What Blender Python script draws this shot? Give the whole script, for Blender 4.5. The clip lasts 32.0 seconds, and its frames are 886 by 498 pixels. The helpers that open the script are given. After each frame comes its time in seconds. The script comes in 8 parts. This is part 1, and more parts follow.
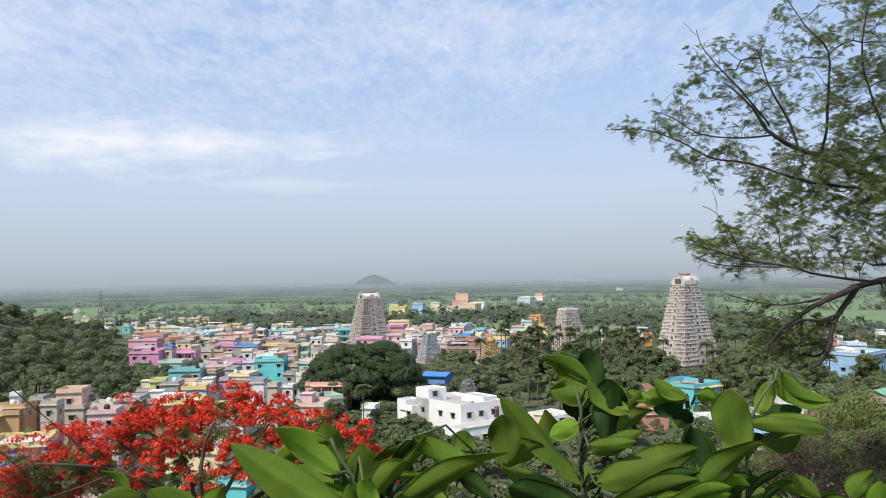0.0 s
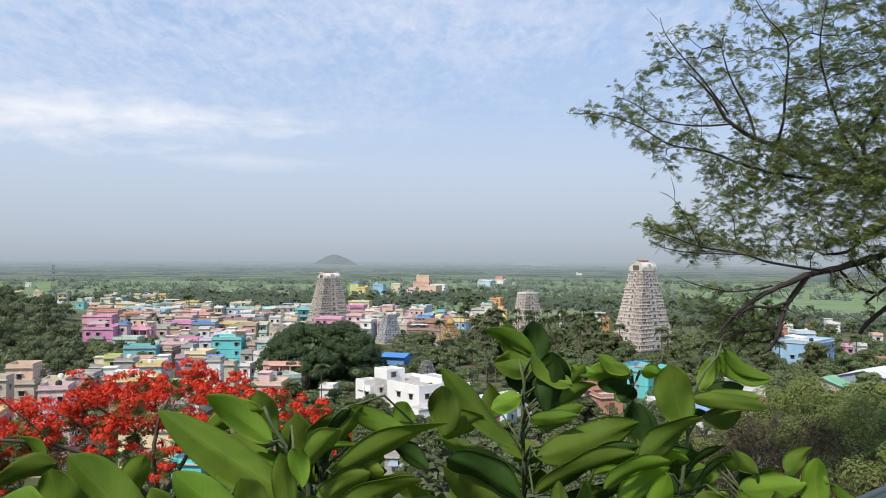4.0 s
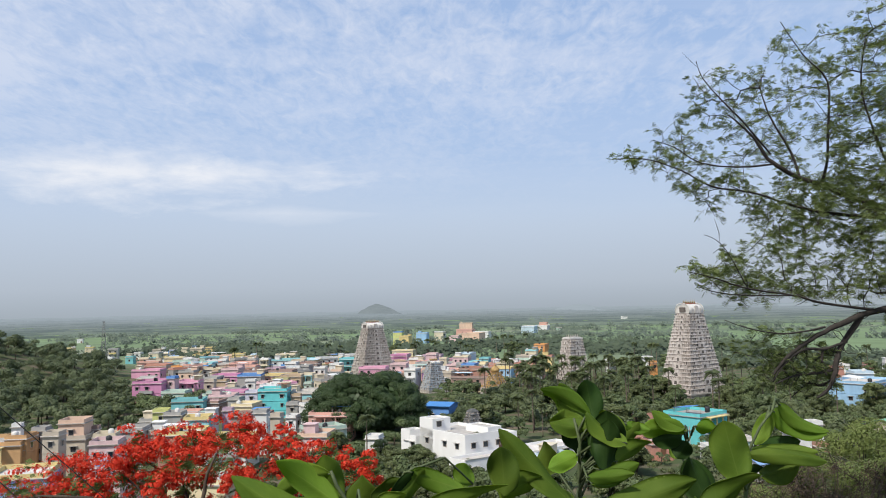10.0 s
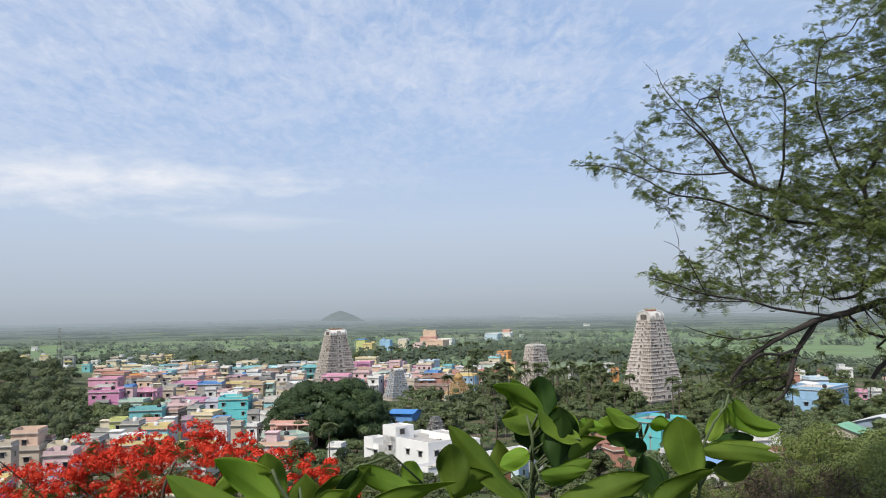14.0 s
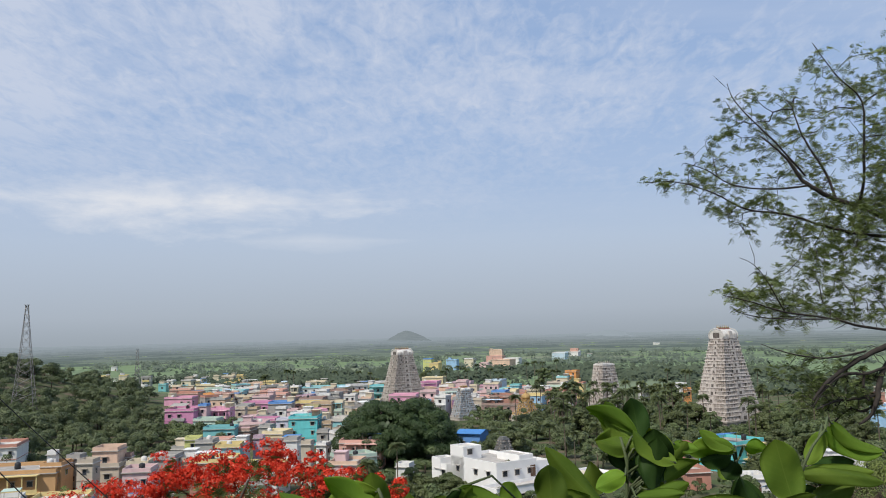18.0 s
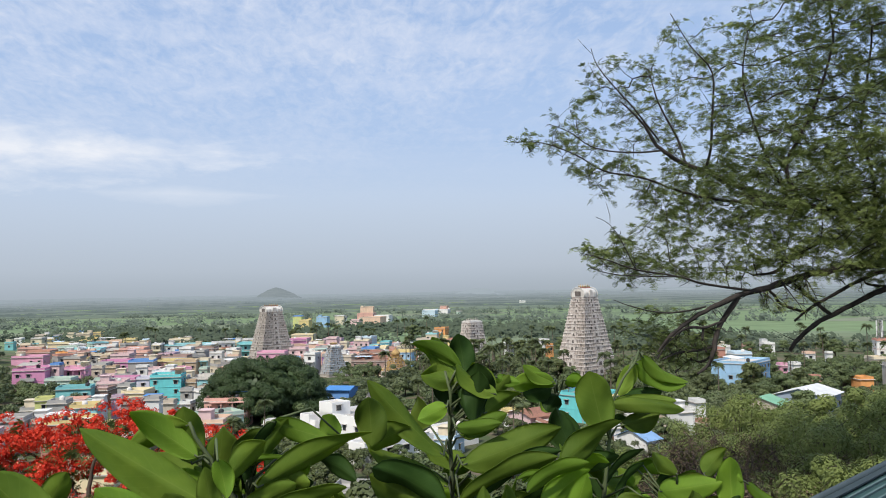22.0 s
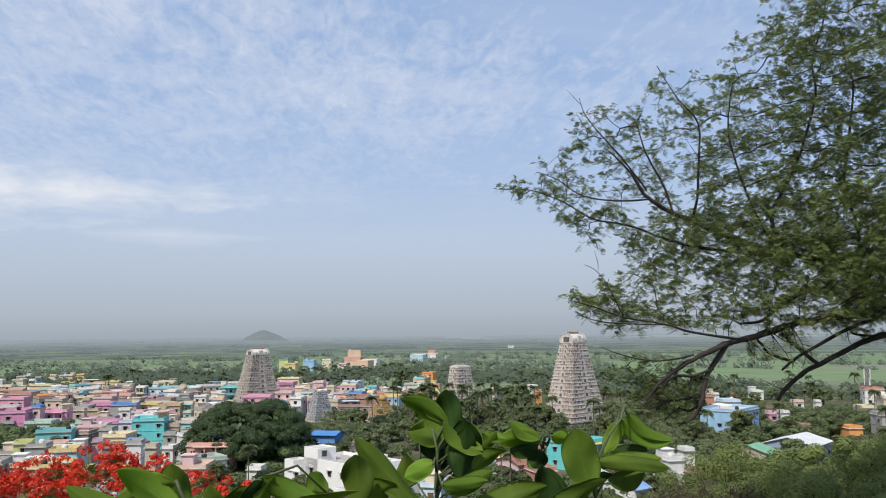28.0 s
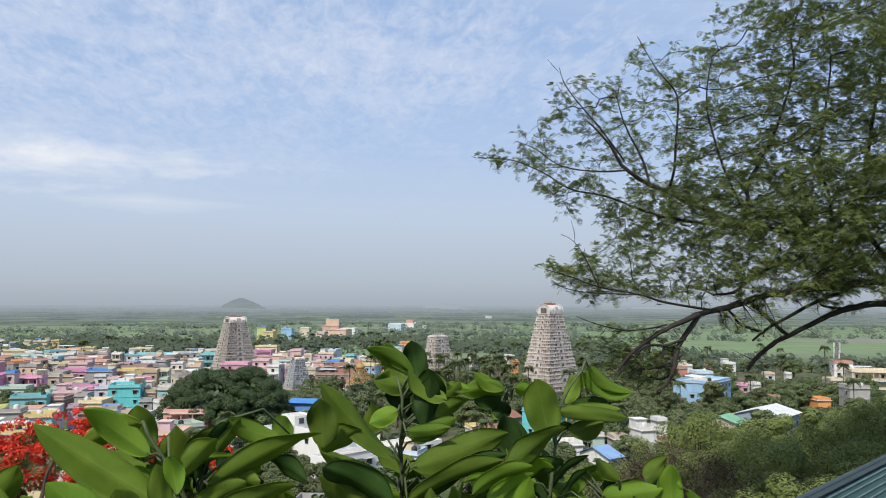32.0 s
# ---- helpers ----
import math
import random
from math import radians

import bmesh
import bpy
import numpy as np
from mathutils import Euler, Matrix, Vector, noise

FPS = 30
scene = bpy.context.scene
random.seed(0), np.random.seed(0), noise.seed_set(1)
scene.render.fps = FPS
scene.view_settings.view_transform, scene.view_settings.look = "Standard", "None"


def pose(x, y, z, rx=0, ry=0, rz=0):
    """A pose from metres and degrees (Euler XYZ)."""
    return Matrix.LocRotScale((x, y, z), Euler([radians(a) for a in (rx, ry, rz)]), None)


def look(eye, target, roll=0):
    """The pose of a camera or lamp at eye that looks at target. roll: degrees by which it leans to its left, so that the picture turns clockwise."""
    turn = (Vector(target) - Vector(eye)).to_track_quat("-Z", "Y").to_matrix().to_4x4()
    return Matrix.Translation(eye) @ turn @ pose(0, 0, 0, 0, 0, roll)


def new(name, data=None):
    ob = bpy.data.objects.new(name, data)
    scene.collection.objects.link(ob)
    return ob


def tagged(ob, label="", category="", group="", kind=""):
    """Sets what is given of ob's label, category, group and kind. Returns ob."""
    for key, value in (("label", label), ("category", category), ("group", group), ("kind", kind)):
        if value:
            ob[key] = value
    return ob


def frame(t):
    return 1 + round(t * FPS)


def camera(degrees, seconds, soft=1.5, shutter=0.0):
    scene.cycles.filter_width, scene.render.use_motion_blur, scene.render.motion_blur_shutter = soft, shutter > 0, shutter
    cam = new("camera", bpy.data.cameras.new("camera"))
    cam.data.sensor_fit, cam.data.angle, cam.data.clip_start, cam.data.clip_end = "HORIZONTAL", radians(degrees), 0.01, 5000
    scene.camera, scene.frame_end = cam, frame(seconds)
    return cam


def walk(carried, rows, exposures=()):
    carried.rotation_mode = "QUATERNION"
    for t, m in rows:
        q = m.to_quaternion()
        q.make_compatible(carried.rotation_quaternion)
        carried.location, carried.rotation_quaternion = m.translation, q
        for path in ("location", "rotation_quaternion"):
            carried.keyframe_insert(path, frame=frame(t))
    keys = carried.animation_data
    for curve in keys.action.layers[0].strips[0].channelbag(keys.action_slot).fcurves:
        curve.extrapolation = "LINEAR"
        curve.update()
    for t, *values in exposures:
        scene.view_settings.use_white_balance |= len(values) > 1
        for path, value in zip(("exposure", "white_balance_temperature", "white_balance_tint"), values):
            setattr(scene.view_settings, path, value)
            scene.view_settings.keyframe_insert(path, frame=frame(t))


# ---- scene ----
cam = camera(58.83, 32.0, soft=1.0)
EYE = 32.0
# seconds; metres right, ahead and up from the first place; degrees of yaw, pitch and roll
ROWS = [
    (0, -0.0000, 0.0000, 0.0000, 0.00, 2.20, 1.00),
    (0.5, 0.0060, 0.0091, -0.0180, -0.14, 2.16, -0.02),
    (1, 0.0120, 0.0154, -0.0248, 0.02, 1.81, 0.25),
    (1.5, 0.0204, 0.0167, -0.0267, -0.76, 1.61, -0.08),
    (2, 0.0258, 0.0212, -0.0288, -1.73, 2.06, 0.02),
    (2.5, 0.0230, 0.0229, -0.0262, -2.28, 2.25, 0.87),
    (3, 0.0242, 0.0251, -0.0250, -2.59, 1.57, 0.43),
    (3.5, 0.0251, 0.0289, -0.0204, -2.91, 0.66, -0.17),
    (5.5, 0.0227, 0.0098, -0.0162, -2.76, 1.91, -0.29),
    (6, 0.0230, 0.0094, -0.0145, -2.43, 1.39, 0.78),
    (6.5, 0.0235, 0.0037, -0.0151, -1.69, -0.41, 1.78),
    (7, 0.0263, -0.0044, -0.0058, -1.47, 0.80, 1.45),
    (7.5, 0.0260, -0.0074, 0.0009, -2.01, 2.77, 1.34),
    (8, 0.0272, -0.0126, 0.0153, -2.33, 4.01, 2.71),
    (8.5, 0.0150, -0.0146, 0.0259, -2.08, 5.84, 4.12),
    (9, -0.0010, -0.0189, 0.0361, -0.17, 6.55, 3.33),
    (9.5, -0.0071, -0.0111, 0.0131, 1.72, 5.42, 1.60),
    (10, 0.0069, -0.0187, 0.0054, 0.27, 4.32, 1.17),
    (10.5, 0.0128, -0.0125, -0.0011, -1.71, 4.04, 1.15),
    (11, 0.0221, -0.0113, -0.0013, -2.99, 4.09, 1.14),
    (11.5, 0.0256, -0.0101, -0.0053, -2.95, 5.01, 0.92),
    (12, 0.0229, -0.0086, -0.0057, -2.51, 5.29, 0.46),
    (12.5, 0.0249, -0.0101, -0.0090, -2.51, 4.81, 0.42),
    (13, 0.0227, -0.0123, -0.0063, -2.45, 4.68, 0.74),
    (13.5, 0.0258, -0.0006, -0.0121, -2.33, 4.62, 1.05),
    (14, 0.0263, 0.0126, -0.0138, -2.36, 4.79, 1.13),
    (14.5, 0.0313, 0.0084, -0.0152, -4.50, 5.31, 1.35),
    (16.5, 0.0568, -0.0179, -0.0037, -6.97, 6.97, 1.31),
    (17, 0.0410, -0.0161, 0.0008, -5.99, 7.02, 1.10),
    (17.5, 0.0200, -0.0018, -0.0031, -2.78, 6.74, 1.27),
    (18, -0.0141, -0.0191, -0.0071, 2.43, 6.29, 1.42),
    (18.5, -0.0181, -0.0134, -0.0206, 3.97, 5.93, 0.16),
    (19, 0.0036, -0.0017, -0.0276, 1.39, 5.59, -0.60),
    (19.5, 0.0201, 0.0091, -0.0303, -1.56, 5.36, -0.26),
    (20, 0.0377, -0.0181, -0.0239, -4.89, 4.92, 0.11),
    (20.5, 0.0453, 0.0031, -0.0312, -8.26, 3.70, 0.46),
    (21, 0.0435, 0.0042, -0.0417, -7.82, 2.93, 0.89),
    (21.5, 0.0454, -0.0076, -0.0404, -7.15, 2.88, 1.06),
    (22, 0.0498, -0.0077, -0.0410, -6.90, 3.01, 1.07),
    (22.5, 0.0506, -0.0146, -0.0373, -6.91, 3.08, 1.30),
    (23, 0.0517, -0.0291, -0.0282, -6.99, 3.32, 1.89),
    (23.5, 0.0506, -0.0405, -0.0278, -7.17, 3.53, 1.86),
    (24, 0.0582, -0.0333, -0.0353, -7.57, 3.64, 1.49),
    (24.5, 0.0697, -0.0241, -0.0316, -8.16, 3.60, 1.80),
    (25, 0.0707, -0.0301, -0.0319, -8.92, 3.64, 1.59),
    (25.5, 0.0738, -0.0413, -0.0275, -9.44, 4.10, 1.05),
    (27.5, 0.0736, -0.0267, -0.0257, -10.81, 5.94, 0.12),
    (28, 0.0479, -0.0283, -0.0227, -7.75, 6.21, 0.54),
    (28.5, 0.0118, -0.0327, -0.0321, -2.14, 5.79, 0.43),
    (29, 0.0113, -0.0420, -0.0434, 0.54, 4.54, -0.44),
    (29.5, 0.0177, -0.0446, -0.0419, 0.14, 3.93, -0.77),
    (30, 0.0236, -0.0534, -0.0422, -1.19, 3.72, -0.56),
    (30.5, 0.0293, -0.0402, -0.0432, -2.39, 3.73, 0.04),
    (31, 0.0361, -0.0382, -0.0436, -4.10, 3.73, -0.11),
    (31.5, 0.0404, -0.0360, -0.0452, -5.83, 3.67, -0.34),
    (32, 0.0640, -0.0473, -0.0508, -9.33, 4.03, -0.10),
]
walk(cam, [(t, pose(x, y, EYE + z, 90 + pitch, roll, yaw)) for t, x, y, z, yaw, pitch, roll in ROWS],
     [(0, 0.10), (3, 0.06), (6, 0.08), (8, 0.06), (9, -0.05), (10, -0.02), (11, 0.10), (13, 0.04), (14, -0.03), (17, -0.08), (18, -0.20), (19, -0.15), (21, 0.10), (22, 0.02), (24, 0.0), (25, 0.05), (28, -0.10), (29, -0.14), (30, 0.0), (31, 0.04), (32, -0.02)])

# ---- world and light ----
SUN_EL, SUN_AZ = radians(52), radians(215)
world = bpy.data.worlds.new("world")
scene.world = world
world.use_nodes = True
wt = world.node_tree
wt.nodes.clear()


def wnode(kind, **values):
    n = wt.nodes.new(kind)
    for key, value in values.items():
        if key in n.inputs:
            n.inputs[key].default_value = value
    return n


def wmath(op, a, b=None, clamp=False):
    n = wt.nodes.new("ShaderNodeMath")
    n.operation, n.use_clamp = op, clamp
    for i, v in enumerate((a, b)):
        if v is None:
            continue
        if isinstance(v, (int, float)):
            n.inputs[i].default_value = v
        else:
            wt.links.new(v, n.inputs[i])
    return n.outputs[0]


def wramp(value, stops):
    n = wt.nodes.new("ShaderNodeValToRGB")
    el = n.color_ramp.elements
    while len(el) < len(stops):
        el.new(0.5)
    for e, (p, c) in zip(el, stops):
        e.position, e.color = p, (*c, 1) if len(c) == 3 else c
    wt.links.new(value, n.inputs[0])
    return n.outputs[0]


def wmix(fac, a, b):
    n = wt.nodes.new("ShaderNodeMix")
    n.data_type = "RGBA"
    for i, v in ((0, fac), (6, a), (7, b)):
        if isinstance(v, (tuple, float, int)):
            n.inputs[i].default_value = v
        else:
            wt.links.new(v, n.inputs[i])
    return n.outputs[2]


sky = wt.nodes.new("ShaderNodeTexSky")
sky.sky_type, sky.sun_disc = "NISHITA", False
sky.sun_elevation, sky.sun_rotation = SUN_EL, SUN_AZ
sky.air_density, sky.dust_density, sky.ozone_density = 1.2, 2.0, 2.0
coord = wt.nodes.new("ShaderNodeTexCoord")
split = wt.nodes.new("ShaderNodeSeparateXYZ")
wt.links.new(coord.outputs["Generated"], split.inputs[0])
sx, sy, sz = split.outputs
# cloud deck: directions projected on a flat layer overhead
up = wmath("MAXIMUM", sz, 0.02)
deck = wt.nodes.new("ShaderNodeCombineXYZ")
wt.links.new(wmath("DIVIDE", sx, wmath("ADD", up, 0.10)), deck.inputs[0])
wt.links.new(wmath("DIVIDE", sy, wmath("ADD", up, 0.10)), deck.inputs[1])


def wnoise(scale, detail, rough, stretch=(1, 1, 1), shift=(0, 0, 0), distort=0.0):
    m = wt.nodes.new("ShaderNodeMapping")
    m.inputs["Scale"].default_value = stretch
    m.inputs["Location"].default_value = shift
    wt.links.new(deck.outputs[0], m.inputs[0])
    n = wnode("ShaderNodeTexNoise", Scale=scale, Detail=detail, Roughness=rough, Distortion=distort)
    wt.links.new(m.outputs[0], n.inputs["Vector"])
    return n.outputs["Fac"]


broad = wnoise(0.55, 3, 0.5, (1, 1, 1), (3.1, 0.4, 0))
billow = wnoise(2.6, 4, 0.55, (1.2, 0.8, 1), (5.2, 1.1, 0), 0.5)
ripple = wnoise(9.0, 5, 0.62, (1.5, 0.7, 1), (0, 0, 0), 0.8)
fine = wnoise(20, 4, 0.62, (1.4, 0.7, 1), (0, 0, 0), 0.6)
wisps = wnoise(1.6, 5, 0.6, (0.35, 1.5, 1), (1.7, 2.2, 0), 0.4)
# clear wedge on the right, mackerel veil overhead
veil = wmath("ADD", wmath("MULTIPLY", broad, 1.0), wmath("MULTIPLY", sx, -0.6))
veil = wmath("ADD", veil, wmath("MULTIPLY", wmath("SUBTRACT", billow, 0.5), 0.75))
veil = wmath("ADD", veil, wmath("MULTIPLY", wmath("SUBTRACT", ripple, 0.5), 0.80))
veil = wmath("ADD", veil, wmath("MULTIPLY", wmath("SUBTRACT", fine, 0.5), 0.50))
veil_f = wmath("MULTIPLY", wramp(veil, [(0.34, (0, 0, 0)), (0.80, (1, 1, 1))]), 0.85)
wisp_f = wmath("MULTIPLY", wramp(wisps, [(0.45, (0, 0, 0)), (0.75, (1, 1, 1))]), 0.45)
high = wramp(sz, [(0.10, (0, 0, 0)), (0.28, (1, 1, 1))])
# the long bright bank low over the town, and a small wisp under it
bearing_x = wmath("DIVIDE", sx, wmath("MAXIMUM", sy, 0.2))
level = wt.nodes.new("ShaderNodeCombineXYZ")
wt.links.new(bearing_x, level.inputs[0])
wt.links.new(wmath("MULTIPLY", sz, 3.6), level.inputs[1])


def wlevel(scale, detail, rough, shift, distort):
    """Cloud noise drawn out along the horizon."""
    m = wt.nodes.new("ShaderNodeMapping")
    m.inputs["Location"].default_value = shift
    wt.links.new(level.outputs[0], m.inputs[0])
    n = wnode("ShaderNodeTexNoise", Scale=scale, Detail=detail, Roughness=rough, Distortion=distort)
    wt.links.new(m.outputs[0], n.inputs["Vector"])
    return wmath("SUBTRACT", n.outputs["Fac"], 0.5)


puff = wlevel(7.0, 7, 0.58, (0.3, 0.9, 0), 0.35)
tuft = wlevel(26.0, 5, 0.6, (2.3, 0.2, 0), 0.5)


def cloud_bank(cx, wide, cz, up_edge, down_edge, rough):
    """One when well inside the bank: a firm upper edge, a long soft underside, ragged by the noise."""
    off = wmath("SUBTRACT", sz, cz)
    over = wmath("DIVIDE", wmath("MAXIMUM", off, 0.0), up_edge)
    under = wmath("DIVIDE", wmath("MAXIMUM", wmath("MULTIPLY", off, -1.0), 0.0), down_edge)
    out = wmath("ADD", wmath("ADD", over, under), wmath("DIVIDE", wmath("ABSOLUTE", wmath("SUBTRACT", bearing_x, cx)), wide))
    v = wmath("SUBTRACT", 1.0, out)
    v = wmath("ADD", v, wmath("MULTIPLY", puff, rough))
    return wmath("ADD", v, wmath("MULTIPLY", tuft, rough * 0.35))


bank = wramp(cloud_bank(-0.40, 0.50, 0.168, 0.045, 0.050, 2.0), [(0.10, (0, 0, 0)), (0.45, (0.35, 0.35, 0.35)), (1.0, (1, 1, 1))])
wisp_low = wramp(cloud_bank(-0.20, 0.13, 0.122, 0.014, 0.022, 1.4), [(0.05, (0, 0, 0)), (1.0, (0.45, 0.45, 0.45))])
bank_f = wmath("MULTIPLY", wmath("MAXIMUM", bank, wisp_low), 0.85)

gain = wt.nodes.new("ShaderNodeVectorMath")
gain.operation = "SCALE"
gain.inputs[3].default_value = 0.105
wt.links.new(sky.outputs[0], gain.inputs[0])
blue = wmix(0.65, gain.outputs[0], (0.415, 0.595, 0.945, 1))
sky_c = wmix(wmath("MULTIPLY", veil_f, high), blue, (0.67, 0.735, 0.88, 1))
sky_c = wmix(wmath("MULTIPLY", wisp_f, high), sky_c, (0.635, 0.71, 0.88, 1))
low = wramp(sz, [(0.0, (1, 1, 1)), (0.10, (0.78, 0.78, 0.78)), (0.20, (0.25, 0.25, 0.25)), (0.42, (0, 0, 0))])
hazec = wramp(sz, [(0.0, (0.385, 0.440, 0.498)), (0.03, (0.47, 0.530, 0.605)), (0.12, (0.585, 0.668, 0.790)), (0.25, (0.62, 0.725, 0.91))])
sky_c = wmix(low, sky_c, hazec)
sky_c = wmix(bank_f, sky_c, (0.88, 0.90, 0.95, 1))
bg = wt.nodes.new("ShaderNodeBackground")
bg.inputs[1].default_value = 1.0
wt.links.new(sky_c, bg.inputs[0])
wout = wt.nodes.new("ShaderNodeOutputWorld")
wt.links.new(bg.outputs[0], wout.inputs[0])

sun_data = bpy.data.lights.new("sun", "SUN")
sun_data.energy, sun_data.angle, sun_data.color = 4.3, radians(3), (1.0, 0.95, 0.86)
sun = new("sun", sun_data)
# sun_rotation runs clockwise from +y seen from above
SUN_DIR = Vector((math.sin(SUN_AZ) * math.cos(SUN_EL), math.cos(SUN_AZ) * math.cos(SUN_EL), math.sin(SUN_EL)))
sun.matrix_world = look(SUN_DIR * 100, (0, 0, 0))

# ---- materials ----
def material(name, colour, second=None, scale=1.0, rough=0.8, bump=0.0, detail=4, metal=0.0, spots=0.5, coords="Object", spread=0.0, trans=0.0, stretch=(1, 1, 1), spec=0.4):
    """A two-scale mottled surface: grain at scale, stains at a tenth of it, and a change of value from object to object."""
    m = bpy.data.materials.new(name)
    m.use_nodes = True
    nt = m.node_tree
    p = nt.nodes["Principled BSDF"]
    p.inputs["Roughness"].default_value = rough
    p.inputs["Metallic"].default_value = metal
    p.inputs["Specular IOR Level"].default_value = spec
    tc = nt.nodes.new("ShaderNodeTexCoord")
    mp = nt.nodes.new("ShaderNodeMapping")
    mp.inputs["Scale"].default_value = stretch
    nt.links.new(tc.outputs[coords], mp.inputs[0])
    n1 = nt.nodes.new("ShaderNodeTexNoise")
    n1.inputs["Scale"].default_value, n1.inputs["Detail"].default_value = scale, detail
    n2 = nt.nodes.new("ShaderNodeTexNoise")
    n2.inputs["Scale"].default_value, n2.inputs["Detail"].default_value = scale * 0.13, 3
    for n in (n1, n2):
        nt.links.new(mp.outputs[0], n.inputs["Vector"])
    mixn = nt.nodes.new("ShaderNodeMath")
    mixn.operation = "MULTIPLY_ADD"
    nt.links.new(n1.outputs["Fac"], mixn.inputs[0])
    mixn.inputs[1].default_value = 0.5
    half = nt.nodes.new("ShaderNodeMath")
    half.operation = "MULTIPLY"
    nt.links.new(n2.outputs["Fac"], half.inputs[0])
    half.inputs[1].default_value = 0.5
    nt.links.new(half.outputs[0], mixn.inputs[2])
    ramp = nt.nodes.new("ShaderNodeValToRGB")
    ramp.color_ramp.elements[0].position = 0.5 - spots * 0.35
    ramp.color_ramp.elements[1].position = 0.5 + spots * 0.35
    second = second or tuple(c * 0.7 for c in colour)
    ramp.color_ramp.elements[0].color = (*second, 1)
    ramp.color_ramp.elements[1].color = (*colour, 1)
    nt.links.new(mixn.outputs[0], ramp.inputs[0])
    out = ramp.outputs[0]
    if spread:
        oi = nt.nodes.new("ShaderNodeObjectInfo")
        hsv = nt.nodes.new("ShaderNodeHueSaturation")
        mr = nt.nodes.new("ShaderNodeMapRange")
        mr.inputs["To Min"].default_value, mr.inputs["To Max"].default_value = 1 - spread, 1 + spread
        nt.links.new(oi.outputs["Random"], mr.inputs[0])
        nt.links.new(mr.outputs[0], hsv.inputs["Value"])
        nt.links.new(out, hsv.inputs["Color"])
        out = hsv.outputs[0]
    nt.links.new(out, p.inputs["Base Color"])
    if bump:
        b = nt.nodes.new("ShaderNodeBump")
        b.inputs["Strength"].default_value = bump
        nt.links.new(n1.outputs["Fac"], b.inputs["Height"])
        nt.links.new(b.outputs[0], p.inputs["Normal"])
    if trans:
        tr = nt.nodes.new("ShaderNodeBsdfTranslucent")
        boost = nt.nodes.new("ShaderNodeMix")
        boost.data_type, boost.blend_type = "RGBA", "MULTIPLY"
        boost.inputs[0].default_value = 1.0
        nt.links.new(out, boost.inputs[6])
        boost.inputs[7].default_value = (1.6, 1.7, 0.7, 1)
        nt.links.new(boost.outputs[2], tr.inputs[0])
        ms = nt.nodes.new("ShaderNodeMixShader")
        ms.inputs[0].default_value = trans
        nt.links.new(p.outputs[0], ms.inputs[1])
        nt.links.new(tr.outputs[0], ms.inputs[2])
        nt.links.new(ms.outputs[0], nt.nodes["Material Output"].inputs[0])
    return m


def leaf_material(name, colour, second, trans=0.3, rough=0.5, spec=0.3, clump=0.22):
    """Foliage whose tone changes a little from leaf to leaf, more from clump to clump and from plant to plant."""
    m = bpy.data.materials.new(name)
    m.use_nodes = True
    nt = m.node_tree
    p = nt.nodes["Principled BSDF"]
    p.inputs["Roughness"].default_value = rough
    p.inputs["Specular IOR Level"].default_value = spec
    geo = nt.nodes.new("ShaderNodeNewGeometry")
    oi = nt.nodes.new("ShaderNodeObjectInfo")
    big = nt.nodes.new("ShaderNodeTexNoise")
    big.inputs["Scale"].default_value, big.inputs["Detail"].default_value = clump, 3
    nt.links.new(geo.outputs["Position"], big.inputs["Vector"])

    def mad(value, k, plus):
        n = nt.nodes.new("ShaderNodeMath")
        n.operation = "MULTIPLY_ADD"
        nt.links.new(value, n.inputs[0])
        n.inputs[1].default_value = k
        if isinstance(plus, float):
            n.inputs[2].default_value = plus
        else:
            nt.links.new(plus, n.inputs[2])
        return n.outputs[0]

    fac = mad(geo.outputs["Random Per Island"], 0.16, -0.29)
    fac = mad(oi.outputs["Random"], 0.25, fac)
    fac = mad(big.outputs["Fac"], 1.2, fac)
    ramp = nt.nodes.new("ShaderNodeValToRGB")
    ramp.color_ramp.elements[0].color = (*second, 1)
    ramp.color_ramp.elements[1].color = (*colour, 1)
    nt.links.new(fac, ramp.inputs[0])
    nt.links.new(ramp.outputs[0], p.inputs["Base Color"])
    tr = nt.nodes.new("ShaderNodeBsdfTranslucent")
    nt.links.new(ramp.outputs[0], tr.inputs[0])
    ms = nt.nodes.new("ShaderNodeMixShader")
    ms.inputs[0].default_value = trans
    nt.links.new(p.outputs[0], ms.inputs[1])
    nt.links.new(tr.outputs[0], ms.inputs[2])
    nt.links.new(ms.outputs[0], nt.nodes["Material Output"].inputs[0])
    return m


